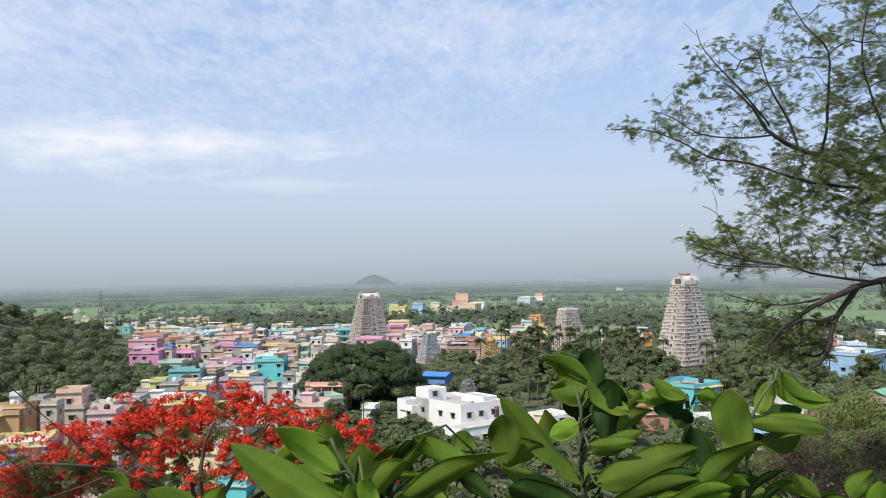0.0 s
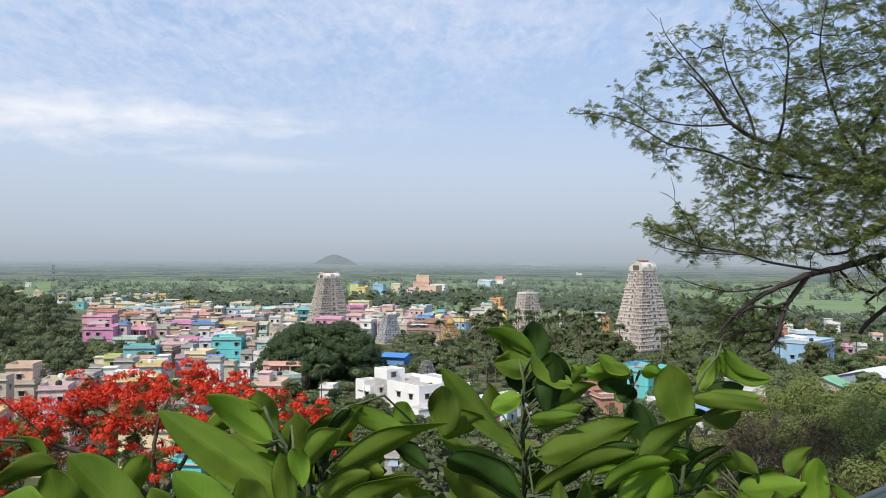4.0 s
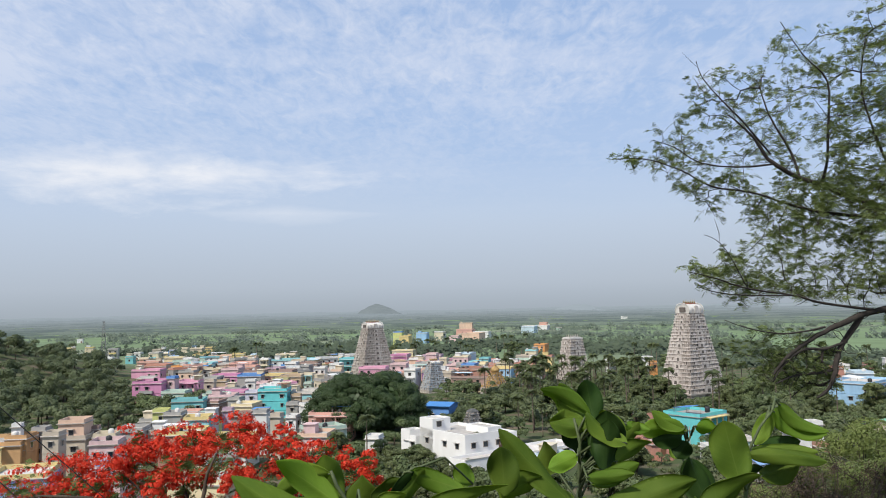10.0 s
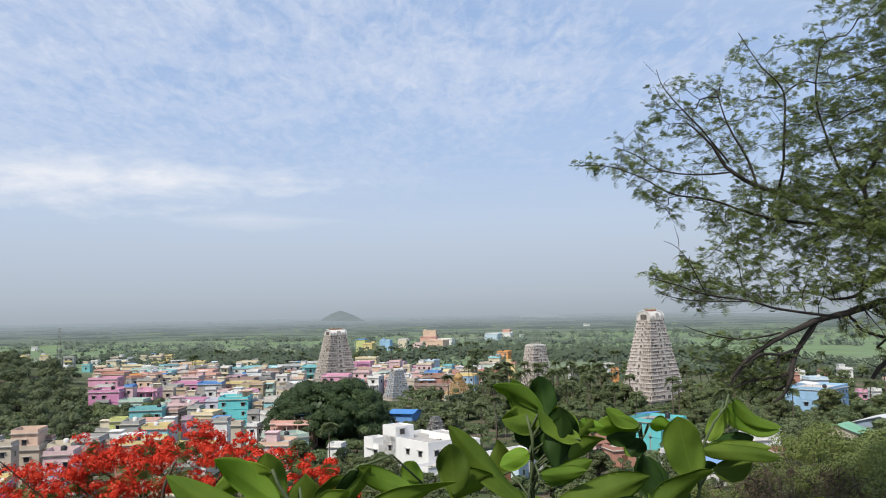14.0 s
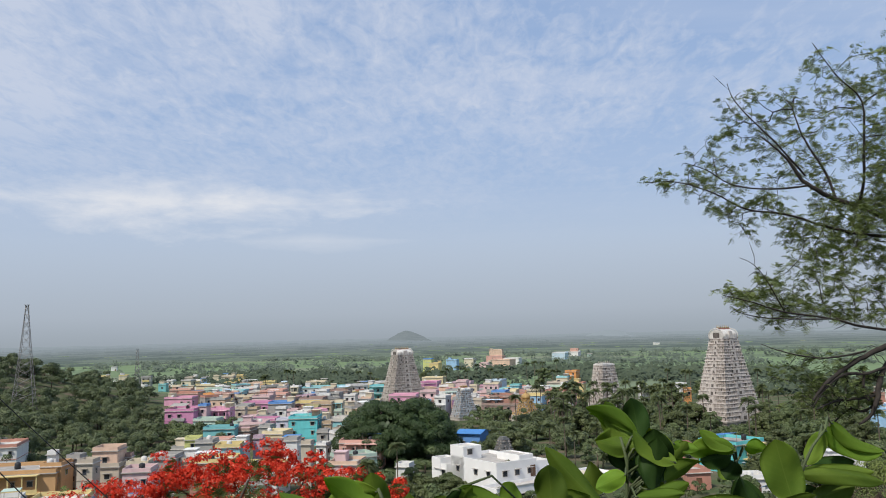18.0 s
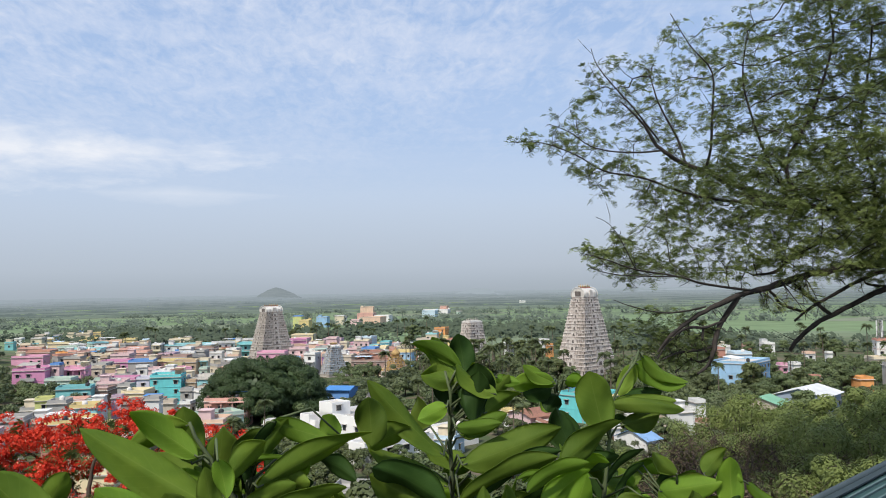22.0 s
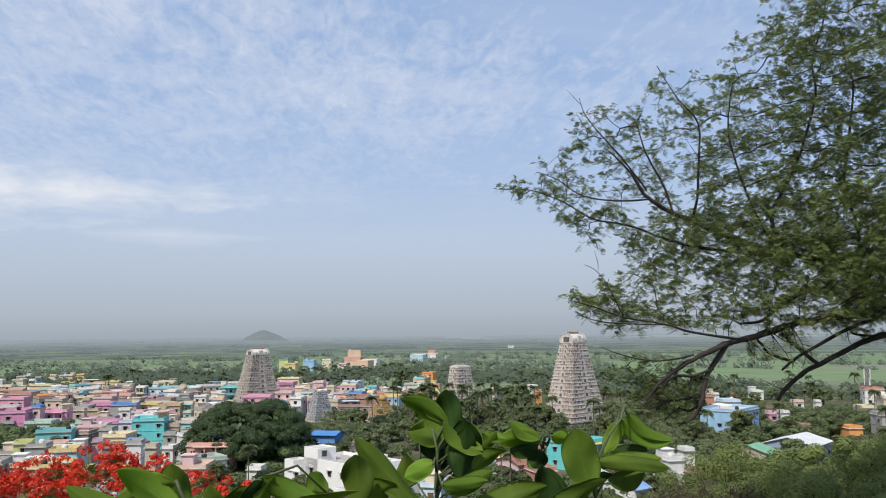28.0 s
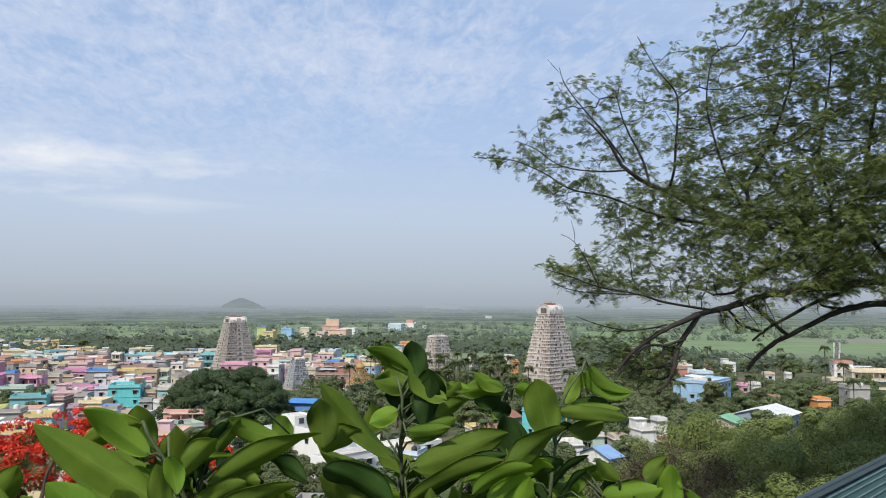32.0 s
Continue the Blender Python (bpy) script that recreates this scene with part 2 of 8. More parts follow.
PAINT = {
    "yellow": (0.72, 0.56, 0.22), "cream": (0.70, 0.60, 0.42), "white": (0.78, 0.77, 0.74), "paleblue": (0.52, 0.66, 0.76),
    "teal": (0.16, 0.50, 0.52), "skyblue": (0.30, 0.52, 0.74), "blue": (0.08, 0.26, 0.62), "aqua": (0.28, 0.62, 0.66),
    "salmon": (0.72, 0.38, 0.30), "orange": (0.78, 0.32, 0.07), "peach": (0.74, 0.50, 0.36), "magenta": (0.60, 0.22, 0.40),
    "mauve": (0.52, 0.36, 0.44), "pink": (0.74, 0.34, 0.48), "periwinkle": (0.24, 0.36, 0.68), "tan": (0.50, 0.36, 0.22),
    "palepink": (0.70, 0.48, 0.48), "palegreen": (0.46, 0.60, 0.50), "concrete": (0.36, 0.35, 0.33), "brown": (0.32, 0.20, 0.16),
    "olive": (0.48, 0.42, 0.18), "cyan": (0.10, 0.58, 0.60), "lavender": (0.62, 0.60, 0.70), "yellowcream": (0.76, 0.64, 0.38),
    "slate": (0.26, 0.33, 0.42), "beige": (0.52, 0.44, 0.34), "lime": (0.62, 0.64, 0.20), "orangebrown": (0.58, 0.32, 0.12),
    "purple": (0.28, 0.10, 0.34), "terracotta": (0.50, 0.22, 0.15), "red": (0.66, 0.16, 0.11),
}
PAINT = {k: tuple(v * 0.93 + 0.055 for v in c) for k, c in PAINT.items()}
M_PAINT = {k: material("paint_" + k, c, tuple(v * 0.66 + 0.02 for v in c), 0.9, 0.85, 0.1, 6, spots=0.75, stretch=(1, 1, 0.35)) for k, c in PAINT.items()}
M_ROOF = material("weathered_roof_screed", (0.58, 0.54, 0.49), (0.27, 0.25, 0.225), 0.7, 0.95, 0.2, 5, spots=0.7, spread=0.3)
M_PARAPET = material("limewashed_parapet", (0.66, 0.63, 0.58), (0.30, 0.28, 0.26), 0.8, 0.9, 0.1, 5, spots=0.7, spread=0.25)
M_GLASS = material("dark_window_glass", (0.05, 0.055, 0.065), (0.025, 0.028, 0.032), 0.6, 0.15, spec=0.6)
M_FRAME = material("painted_window_frame", (0.42, 0.38, 0.33), (0.25, 0.2, 0.17), 2.0, 0.7, spread=0.4)
M_SHADE = material("concrete_sunshade", (0.55, 0.52, 0.47), (0.28, 0.26, 0.24), 1.5, 0.9)
M_DOOR = material("brown_wooden_door", (0.20, 0.11, 0.06), (0.10, 0.05, 0.03), 2.0, 0.6)
M_TANK = material("black_plastic_tank", (0.03, 0.03, 0.035), (0.02, 0.02, 0.02), 2.0, 0.5)
M_TANKW = material("white_plastic_tank", (0.72, 0.70, 0.66), (0.5, 0.48, 0.45), 2.0, 0.5)
M_TILE = material("clay_roof_tiles", (0.36, 0.17, 0.11), (0.16, 0.08, 0.06), 2.5, 0.9, 0.4)
M_SHEETB = material("blue_sheet_roof", (0.07, 0.25, 0.60), (0.05, 0.18, 0.42), 0.6, 0.5)
M_BARK = material("grey_brown_bark", (0.10, 0.075, 0.055), (0.035, 0.027, 0.02), 14, 0.95, 0.6, 6, stretch=(1, 1, 0.25))
M_DBARK = material("dark_thorn_bark", (0.050, 0.041, 0.034), (0.016, 0.013, 0.012), 22, 0.95, 0.6, 6)
M_PALMBARK = material("palm_trunk_bark", (0.20, 0.16, 0.12), (0.09, 0.07, 0.05), 6, 0.95, 0.4, stretch=(1, 1, 3))
M_LEAF = leaf_material("broad_leaf_green", (0.195, 0.240, 0.098), (0.062, 0.090, 0.040), 0.30)
M_LEAFD = leaf_material("dark_woodland_green", (0.180, 0.212, 0.092), (0.052, 0.074, 0.036), 0.2, clump=0.16)
M_LEAF2 = leaf_material("scrub_leaf_green", (0.150, 0.175, 0.065), (0.060, 0.078, 0.034), 0.25)
M_FICUS = leaf_material("dark_fig_leaf", (0.068, 0.106, 0.036), (0.024, 0.044, 0.016), 0.15, 0.5)
M_PALM = leaf_material("palm_frond_green", (0.175, 0.205, 0.085), (0.070, 0.095, 0.042), 0.35)
M_SCRUB = leaf_material("sunlit_scrub_leaf", (0.285, 0.335, 0.105), (0.105, 0.145, 0.045), 0.4, 0.6, 0.2, 0.9)
M_DRY = leaf_material("dry_scrub", (0.22, 0.165, 0.11), (0.075, 0.058, 0.042), 0.1, 0.9, 0.1, 0.9)

# ---- geometry helpers ----
def part(name, bm, mat, parent=None, label="", smooth=False):
    """Links a bmesh as one mesh object, under a thing or a part when a parent is given."""
    me = bpy.data.meshes.new(name)
    bm.to_mesh(me)
    bm.free()
    if smooth:
        me.polygons.foreach_set("use_smooth", [True] * len(me.polygons))
    for m in (mat if isinstance(mat, (list, tuple)) else [mat]):
        me.materials.append(m)
    ob = new(name, me)
    if parent is not None:
        ob.parent = parent
    if label:
        ob["label"] = label
    return ob


def share(name, me, parent, m):
    ob = new(name, me)
    ob.parent = parent
    ob.matrix_basis = m
    return ob


def empty(name, m, label, category, group="", kind=""):
    ob = new(name)
    ob.empty_display_size = 0.2
    ob.matrix_basis = m
    return tagged(ob, label, category, group, kind)


def box(bm, x0, x1, y0, y1, z0, z1, mat=0, taper=1.0):
    vs = []
    cx, cy = (x0 + x1) / 2, (y0 + y1) / 2
    for z, k in ((z0, 1.0), (z1, taper)):
        for x, y in ((x0, y0), (x1, y0), (x1, y1), (x0, y1)):
            vs.append(bm.verts.new((cx + (x - cx) * k, cy + (y - cy) * k, z)))
    for f in ((3, 2, 1, 0), (4, 5, 6, 7), (0, 1, 5, 4), (1, 2, 6, 5), (2, 3, 7, 6), (3, 0, 4, 7)):
        bm.faces.new([vs[i] for i in f]).material_index = mat
    return vs


def boxes(*args):
    bm = bmesh.new()
    for a in args:
        box(bm, *a)
    return bm


def ring_tube(bm, points, radii, sides=6, mat=0, cap=True):
    """A tapered tube along a chain of points."""
    pts = [Vector(p) for p in points]
    rings = []
    side = None
    for i, p in enumerate(pts):
        d = (pts[min(i + 1, len(pts) - 1)] - pts[max(i - 1, 0)]).normalized()
        if side is None:
            side = d.cross(Vector((0, 0, 1)))
            if side.length < 0.1:
                side = d.cross(Vector((1, 0, 0)))
        side = (side - d * side.dot(d)).normalized()
        upv = d.cross(side)
        rings.append([bm.verts.new(p + (side * math.cos(a) + upv * math.sin(a)) * radii[i]) for a in (2 * math.pi * k / sides for k in range(sides))])
    for a, b in zip(rings, rings[1:]):
        for k in range(sides):
            f = bm.faces.new((a[k], a[(k + 1) % sides], b[(k + 1) % sides], b[k]))
            f.material_index, f.smooth = mat, True
    if cap:
        bm.faces.new(rings[0][::-1]).material_index = mat
        bm.faces.new(rings[-1]).material_index = mat


def mesh_of(name, verts, faces, mats, idx=None, smooth=False):
    me = bpy.data.meshes.new(name)
    me.from_pydata(verts, [], faces)
    for m in (mats if isinstance(mats, (list, tuple)) else [mats]):
        me.materials.append(m)
    if idx is not None:
        me.polygons.foreach_set("material_index", idx)
    if smooth:
        me.polygons.foreach_set("use_smooth", [True] * len(me.polygons))
    me.update()
    return me


# ---- ground ----
def smooth_step(a, b, x):
    k = min(max((x - a) / (b - a), 0.0), 1.0)
    return k * k * (3 - 2 * k)


def ground_z(x, y):
    """The view hill under the camera, the wooded hill beside the town, and the plain."""
    r = math.hypot(x * 0.85, y)
    near = 30.3 - 0.16 * r - 2.2 * smooth_step(1.0, 6.0, y)
    side = 1.0 - 0.35 * smooth_step(2, -25, x)
    z = near * (1 - smooth_step(16 * side + 6, 110 * side + 10, r)) if y > -60 else 30.0
    if y < 0:
        z = max(z, 30.3 - 0.05 * abs(x))
    hill = 46 * math.exp(-((x + 300) ** 2 + (y - 330) ** 2) / (2 * 75 ** 2))
    return max(z, 0.0) + hill + (0.5 * noise.noise(Vector((x, y, 0)) * 0.05) if r < 110 else 0.0)

def ground_material():
    """Red earth and grass near, paddy fields with bunds farther out."""
    m = bpy.data.materials.new("earth_grass_and_paddy")
    m.use_nodes = True
    nt = m.node_tree
    p = nt.nodes["Principled BSDF"]
    p.inputs["Roughness"].default_value = 0.95
    p.inputs["Specular IOR Level"].default_value = 0.1
    tc = nt.nodes.new("ShaderNodeTexCoord")

    def tex(kind, scale, stretch, **kw):
        mp = nt.nodes.new("ShaderNodeMapping")
        mp.inputs["Scale"].default_value = stretch
        nt.links.new(tc.outputs["Object"], mp.inputs[0])
        n = nt.nodes.new(kind)
        n.inputs["Scale"].default_value = scale
        for k, v in kw.items():
            n.inputs[k].default_value = v
        nt.links.new(mp.outputs[0], n.inputs["Vector"])
        return n

    cells = tex("ShaderNodeTexVoronoi", 0.011, (0.35, 1.1, 0))
    grain = tex("ShaderNodeTexNoise", 0.04, (1, 1, 0), Detail=6.0)
    earth = tex("ShaderNodeTexNoise", 0.15, (1, 1, 1), Detail=6.0)
    fields = nt.nodes.new("ShaderNodeValToRGB")
    cr = fields.color_ramp
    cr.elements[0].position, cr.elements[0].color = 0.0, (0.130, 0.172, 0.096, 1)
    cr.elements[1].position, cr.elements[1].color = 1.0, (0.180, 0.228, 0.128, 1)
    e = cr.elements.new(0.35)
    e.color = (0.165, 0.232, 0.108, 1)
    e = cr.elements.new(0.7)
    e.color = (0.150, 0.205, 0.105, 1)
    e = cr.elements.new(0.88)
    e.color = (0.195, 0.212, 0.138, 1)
    nt.links.new(cells.outputs["Color"], fields.inputs[0])
    near = nt.nodes.new("ShaderNodeValToRGB")
    near.color_ramp.elements[0].position, near.color_ramp.elements[0].color = 0.45, (0.070, 0.095, 0.038, 1)
    near.color_ramp.elements[1].position, near.color_ramp.elements[1].color = 0.68, (0.16, 0.125, 0.085, 1)
    nt.links.new(earth.outputs["Fac"], near.inputs[0])
    sep = nt.nodes.new("ShaderNodeSeparateXYZ")
    nt.links.new(tc.outputs["Object"], sep.inputs[0])
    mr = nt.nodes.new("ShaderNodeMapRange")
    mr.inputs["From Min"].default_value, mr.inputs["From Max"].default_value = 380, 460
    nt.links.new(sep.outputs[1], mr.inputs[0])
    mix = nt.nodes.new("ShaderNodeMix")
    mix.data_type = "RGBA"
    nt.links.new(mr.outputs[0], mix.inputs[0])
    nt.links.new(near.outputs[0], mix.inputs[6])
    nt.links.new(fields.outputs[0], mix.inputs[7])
    mot = nt.nodes.new("ShaderNodeMix")
    mot.data_type, mot.blend_type = "RGBA", "MULTIPLY"
    mot.inputs[0].default_value = 0.5
    nt.links.new(mix.outputs[2], mot.inputs[6])
    nt.links.new(grain.outputs["Fac"], mot.inputs[7])
    # regains brightness; the extra blue puts the plain's haze into the ground colour
    gain2 = nt.nodes.new("ShaderNodeMix")
    gain2.data_type, gain2.blend_type = "RGBA", "MULTIPLY"
    gain2.inputs[0].default_value = 1.0
    nt.links.new(mot.outputs[2], gain2.inputs[6])
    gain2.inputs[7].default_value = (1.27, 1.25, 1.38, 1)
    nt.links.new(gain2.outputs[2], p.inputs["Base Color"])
    return m


def build_ground():
    radii = [0.0]
    r = 1.2
    while r < 4950:
        radii.append(r)
        r *= 1.075 if r < 140 else 1.06 if r < 600 else 1.13
    radii.append(4950)
    n = 128
    verts, faces = [(0, 0, ground_z(0, 0))], []
    for r in radii[1:]:
        for k in range(n):
            a = 2 * math.pi * k / n
            x, y = r * math.sin(a), r * math.cos(a)
            verts.append((x, y, ground_z(x, y)))
    for k in range(n):
        faces.append((0, 1 + (k + 1) % n, 1 + k))
    for i in range(len(radii) - 2):
        a, b = 1 + i * n, 1 + (i + 1) * n
        for k in range(n):
            j = (k + 1) % n
            faces.append((a + k, a + j, b + j, b + k))
    ob = new("ground", mesh_of("ground", verts, faces, ground_material(), smooth=True))
    tagged(ob, "earthen hill slope running down to a plain of green paddy fields", "ground", kind="structure")


build_ground()

# ---- town houses ----
FOOTPRINTS = []


def window_meshes():
    # one closed frame round the opening
    bm = bmesh.new()
    rings = [[bm.verts.new((x * a, yy, z * b)) for x, z in ((-1, -1), (1, -1), (1, 1), (-1, 1))] for a, b, yy in ((0.62, 0.68, 0.03), (0.62, 0.68, -0.07), (0.52, 0.58, -0.07), (0.52, 0.58, 0.03))]
    for p, q in zip(rings, rings[1:]):
        for i in range(4):
            bm.faces.new((p[i], p[(i + 1) % 4], q[(i + 1) % 4], q[i]))
    me = bpy.data.meshes.new("window")
    bm.to_mesh(me)
    me.materials.append(M_FRAME)
    bm = boxes((-0.85, 0.85, -0.5, 0.02, 0.74, 0.82))
    shade = bpy.data.meshes.new("sunshade")
    bm.to_mesh(shade)
    shade.materials.append(M_SHADE)
    bm = boxes((-0.52, 0.52, -0.03, 0.01, -0.58, 0.58))
    pane = bpy.data.meshes.new("pane")
    bm.to_mesh(pane)
    pane.materials.append(M_GLASS)
    bm = boxes((-0.5, 0.5, -0.05, 0.02, 0, 2.05), (-0.6, -0.5, -0.09, 0.02, 0, 2.15), (0.5, 0.6, -0.09, 0.02, 0, 2.15), (-0.5, 0.5, -0.09, 0.02, 2.05, 2.15))
    door = bpy.data.meshes.new("door")
    bm.to_mesh(door)
    door.materials.append(M_DOOR)
    return me, pane, door, shade


WINDOW, PANE, DOOR, SUNSHADE = window_meshes()
M_TRIM = [M_PAINT[k] for k in ("white", "cream", "blue", "terracotta", "peach", "concrete", "aqua", "yellow")]
HRND = random.Random(11)
COLOUR_WORDS = {"paleblue": "pale blue", "skyblue": "sky blue", "palepink": "pale pink", "palegreen": "pale green", "yellowcream": "creamy yellow",
                "orangebrown": "orange brown", "concrete": "bare grey concrete", "lime": "lime yellow", "magenta": "dull magenta pink"}


def add_window(parent, x, y, z, turn, scale=1.0, pane=True):
    m = Matrix.Translation((x, y, z)) @ Matrix.Rotation(turn, 4, "Z") @ Matrix.Diagonal((scale, 1, 0.85, 1))
    w = share("window", WINDOW, parent, m)
    if pane:
        share("pane", PANE, w, Matrix.Identity(4))
        share("sunshade", SUNSHADE, w, Matrix.Identity(4))


def water_tank(x, y, z, white=False):
    bm = bmesh.new()
    ring_tube(bm, [(0, 0, 0), (0, 0, 0.15), (0, 0, 1.1), (0, 0, 1.3), (0, 0, 1.42)], [0.55, 0.6, 0.6, 0.45, 0.2], 10)
    ob = part("water_tank", bm, M_TANKW if white else M_TANK)
    ob.matrix_basis = Matrix.Translation((x, y, z))
    tagged(ob, ("white" if white else "black") + " plastic water tank standing on a house roof", "water tank", "rooftop water tanks")


def house(x, y, yaw, w, d, h, colour, roof="flat"):
    """A rendered town house: storeys with slab edges, parapet, stair head, windows under sunshades."""
    rnd = HRND
    far = y > 560
    FOOTPRINTS.append((x, y, max(w, d) * 0.62))
    word = COLOUR_WORDS.get(colour, colour)
    storeys = max(1, round((h - 0.9) / 3.0))
    sh = (h - 0.9) / storeys
    base = ground_z(x, y) if y < 140 or x < -120 else 0.0
    ob = empty("house", pose(x, y, base, 0, 0, yaw), f"{word} painted {['single', 'two', 'three', 'four', 'five'][min(storeys, 5) - 1]}-storey house with flat roof and parapet", "house", "houses of the town")
    hh = h - base if base > 1 else h
    hh = max(hh, sh + 0.9)
    top = hh - 0.9
    part("wall", boxes((-w / 2, w / 2, -d / 2, d / 2, -1.0, top)), M_PAINT[colour], ob)
    part("roof", boxes((-w / 2 - 0.25, w / 2 + 0.25, -d / 2 - 0.35, d / 2 + 0.25, top, top + 0.16)), M_ROOF, ob, "weathered concrete roof slab")
    pm = M_PAINT[colour] if rnd.random() < 0.78 else rnd.choice([M_PARAPET, M_PARAPET] + M_TRIM)
    t, z0, z1 = 0.14, top + 0.16, hh
    part("parapet", boxes((-w / 2, w / 2, -d / 2, -d / 2 + t, z0, z1), (-w / 2, w / 2, d / 2 - t, d / 2, z0, z1),
                          (-w / 2, -w / 2 + t, -d / 2 + t, d / 2 - t, z0, z1 - 0.01), (w / 2 - t, w / 2, -d / 2 + t, d / 2 - t, z0, z1 - 0.01)), pm, ob)
    if storeys > 1:
        for k in range(1, storeys):
            part("floor_slab", boxes((-w / 2 - 0.08, w / 2 + 0.08, -d / 2 - 0.1, d / 2 + 0.08, top - sh * k - 0.07, top - sh * k + 0.06)), pm, ob)
    if w > 4 and d > 4 and rnd.random() < 0.3:
        sx0 = rnd.choice([-w / 2 + 0.02, w / 2 - 2.62])
        sy = d / 2 - 3.2
        part("stair_head", boxes((sx0, sx0 + 2.6, sy, sy + 3.0, top + 0.16, hh + 1.2), (sx0 - 0.2, sx0 + 2.8, sy - 0.3, sy + 3.15, hh + 1.2, hh + 1.32)),
             rnd.choice([M_PAINT[colour], M_PAINT["white"], M_PAINT["cream"]]), ob, "small rooftop stair enclosure")
    if w > 5 and rnd.random() < 0.4 and not far:
        bz = top - sh + 0.08
        bw = w * rnd.uniform(0.4, 0.9)
        part("balcony", boxes((-bw / 2, bw / 2, -d / 2 - 1.2, -d / 2 - 0.14, bz - 0.14, bz), (-bw / 2, bw / 2, -d / 2 - 1.2, -d / 2 - 1.1, bz, bz + 0.85),
                              (-bw / 2, -bw / 2 + 0.1, -d / 2 - 1.1, -d / 2, bz, bz + 0.85), (bw / 2 - 0.1, bw / 2, -d / 2 - 1.1, -d / 2, bz, bz + 0.85)), rnd.choice(M_TRIM), ob)
    if w > 4.5 and hh > 4 and not far and rnd.random() < 0.42:
        # a pillared veranda storey in front of the wall
        vz = top - sh * rnd.randrange(min(storeys, 2))
        v0, v1 = -w * rnd.uniform(0.3, 0.5), w * rnd.uniform(0.3, 0.5)
        n = max(2, int((v1 - v0) / 2.2))
        vm = rnd.choice(M_TRIM + [M_PAINT[colour]] * 4)
        part("veranda_roof", boxes((v0, v1, -d / 2 - 1.7, -d / 2, vz - 0.12, vz + 0.06)), vm, ob)
        part("veranda_floor", boxes((v0, v1, -d / 2 - 1.6, -d / 2, vz - sh - 0.05, vz - sh + 0.1)), vm, ob)
        part("railing", boxes((v0 + 0.23, v1 - 0.02, -d / 2 - 1.48, -d / 2 - 1.40, vz - sh + 0.1, vz - sh + rnd.choice((0.3, 0.9)))), vm, ob)
        for k in range(n + 1):
            xx = v0 + (v1 - v0) * k / n * 0.97
            part("pillar", boxes((xx, xx + 0.22, -d / 2 - 1.5, -d / 2 - 1.28, vz - sh + 0.1, vz - 0.12)), vm, ob)
    if w > 4 and not far and rnd.random() < 0.3:
        aw = w * rnd.uniform(0.4, 0.8)
        awn = part("awning", boxes((-aw / 2, aw / 2, -1.6, 0, -0.03, 0.02)), rnd.choice([M_SHEETB, M_TILE, M_SHADE, M_PAINT["terracotta"], M_PAINT["teal"], M_PAINT["slate"]]), ob, "sloping sheet awning")
        awn.matrix_basis = Matrix.Translation((rnd.uniform(-0.5, 0.5) * (w - aw), -d / 2 - 0.02, top - sh * (storeys - 1) + 0.25 if storeys > 1 else top - 0.3)) @ Matrix.Rotation(radians(18), 4, "X")
    blank = rnd.random() < 0.35
    cols = max(1, min(6, int(w / 2.6)))
    for s in range(min(storeys, 3)):
        z = top - sh * s - sh * 0.5
        for c in range(cols):
            if rnd.random() < (0.75 if blank else 0.2):
                continue
            xx = (c + 0.5) / cols * w - w / 2
            if s == storeys - 1 and c == cols // 2:
                share("door", DOOR, ob, Matrix.Translation((xx, -d / 2, top - sh * s - sh + 0.05)))
            else:
                add_window(ob, xx, -d / 2, z, 0, rnd.uniform(0.6, 1.0), not far)
        if not far:
            for c in range(max(1, min(3, int(d / 3.4)))):
                n = max(1, min(3, int(d / 3.4)))
                if rnd.random() < (0.15 if blank else 0.5):
                    yy = (c + 0.5) / n * d - d / 2
                    add_window(ob, math.copysign(w / 2, -(x + y * math.tan(radians(yaw)))), yy, z, math.copysign(math.pi / 2, -(x + y * math.tan(radians(yaw)))), rnd.uniform(0.7, 1.0))
    if not far and w > 5 and d > 5 and rnd.random() < 0.3:
        aw, ad = w * rnd.uniform(0.35, 0.6), d * rnd.uniform(0.3, 0.5)
        ax = rnd.choice((-1, 1)) * (w / 2 - aw / 2 - 0.2)
        az = hh + rnd.uniform(0.7, 1.3)
        aw_ob = part("roof_awning", boxes((-aw / 2, aw / 2, -ad / 2, ad / 2, 0, 0.05)), rnd.choice([M_SHEETB, M_TILE, M_ROOF, M_PAINT["white"], M_PAINT["paleblue"], M_PAINT["palegreen"]]), ob, "sheet awning on the roof terrace")
        aw_ob.matrix_basis = Matrix.Translation((ax, 0.2, az)) @ Matrix.Rotation(radians(rnd.uniform(-8, 8)), 4, "X")
        for px, py in ((-1, -1), (1, -1), (1, 1), (-1, 1)):
            xx, yy = ax + px * (aw / 2 - 0.1), 0.2 + py * (ad / 2 - 0.1)
            part("awning_post", boxes((xx - 0.05, xx + 0.05, yy - 0.05, yy + 0.05, top + 0.16, az - 0.02)), M_FRAME, ob)
    if not far and w > 4 and rnd.random() < 0.45:
        c, s = math.cos(radians(yaw)), math.sin(radians(yaw))
        lx, ly = rnd.uniform(-w / 2 + 1, w / 2 - 1), rnd.uniform(-d / 2 + 1, d / 2 - 3.6) if d > 5 else 0
        water_tank(x + lx * c - ly * s, y + lx * s + ly * c, base + top + 0.16, rnd.random() < 0.45)
    return ob


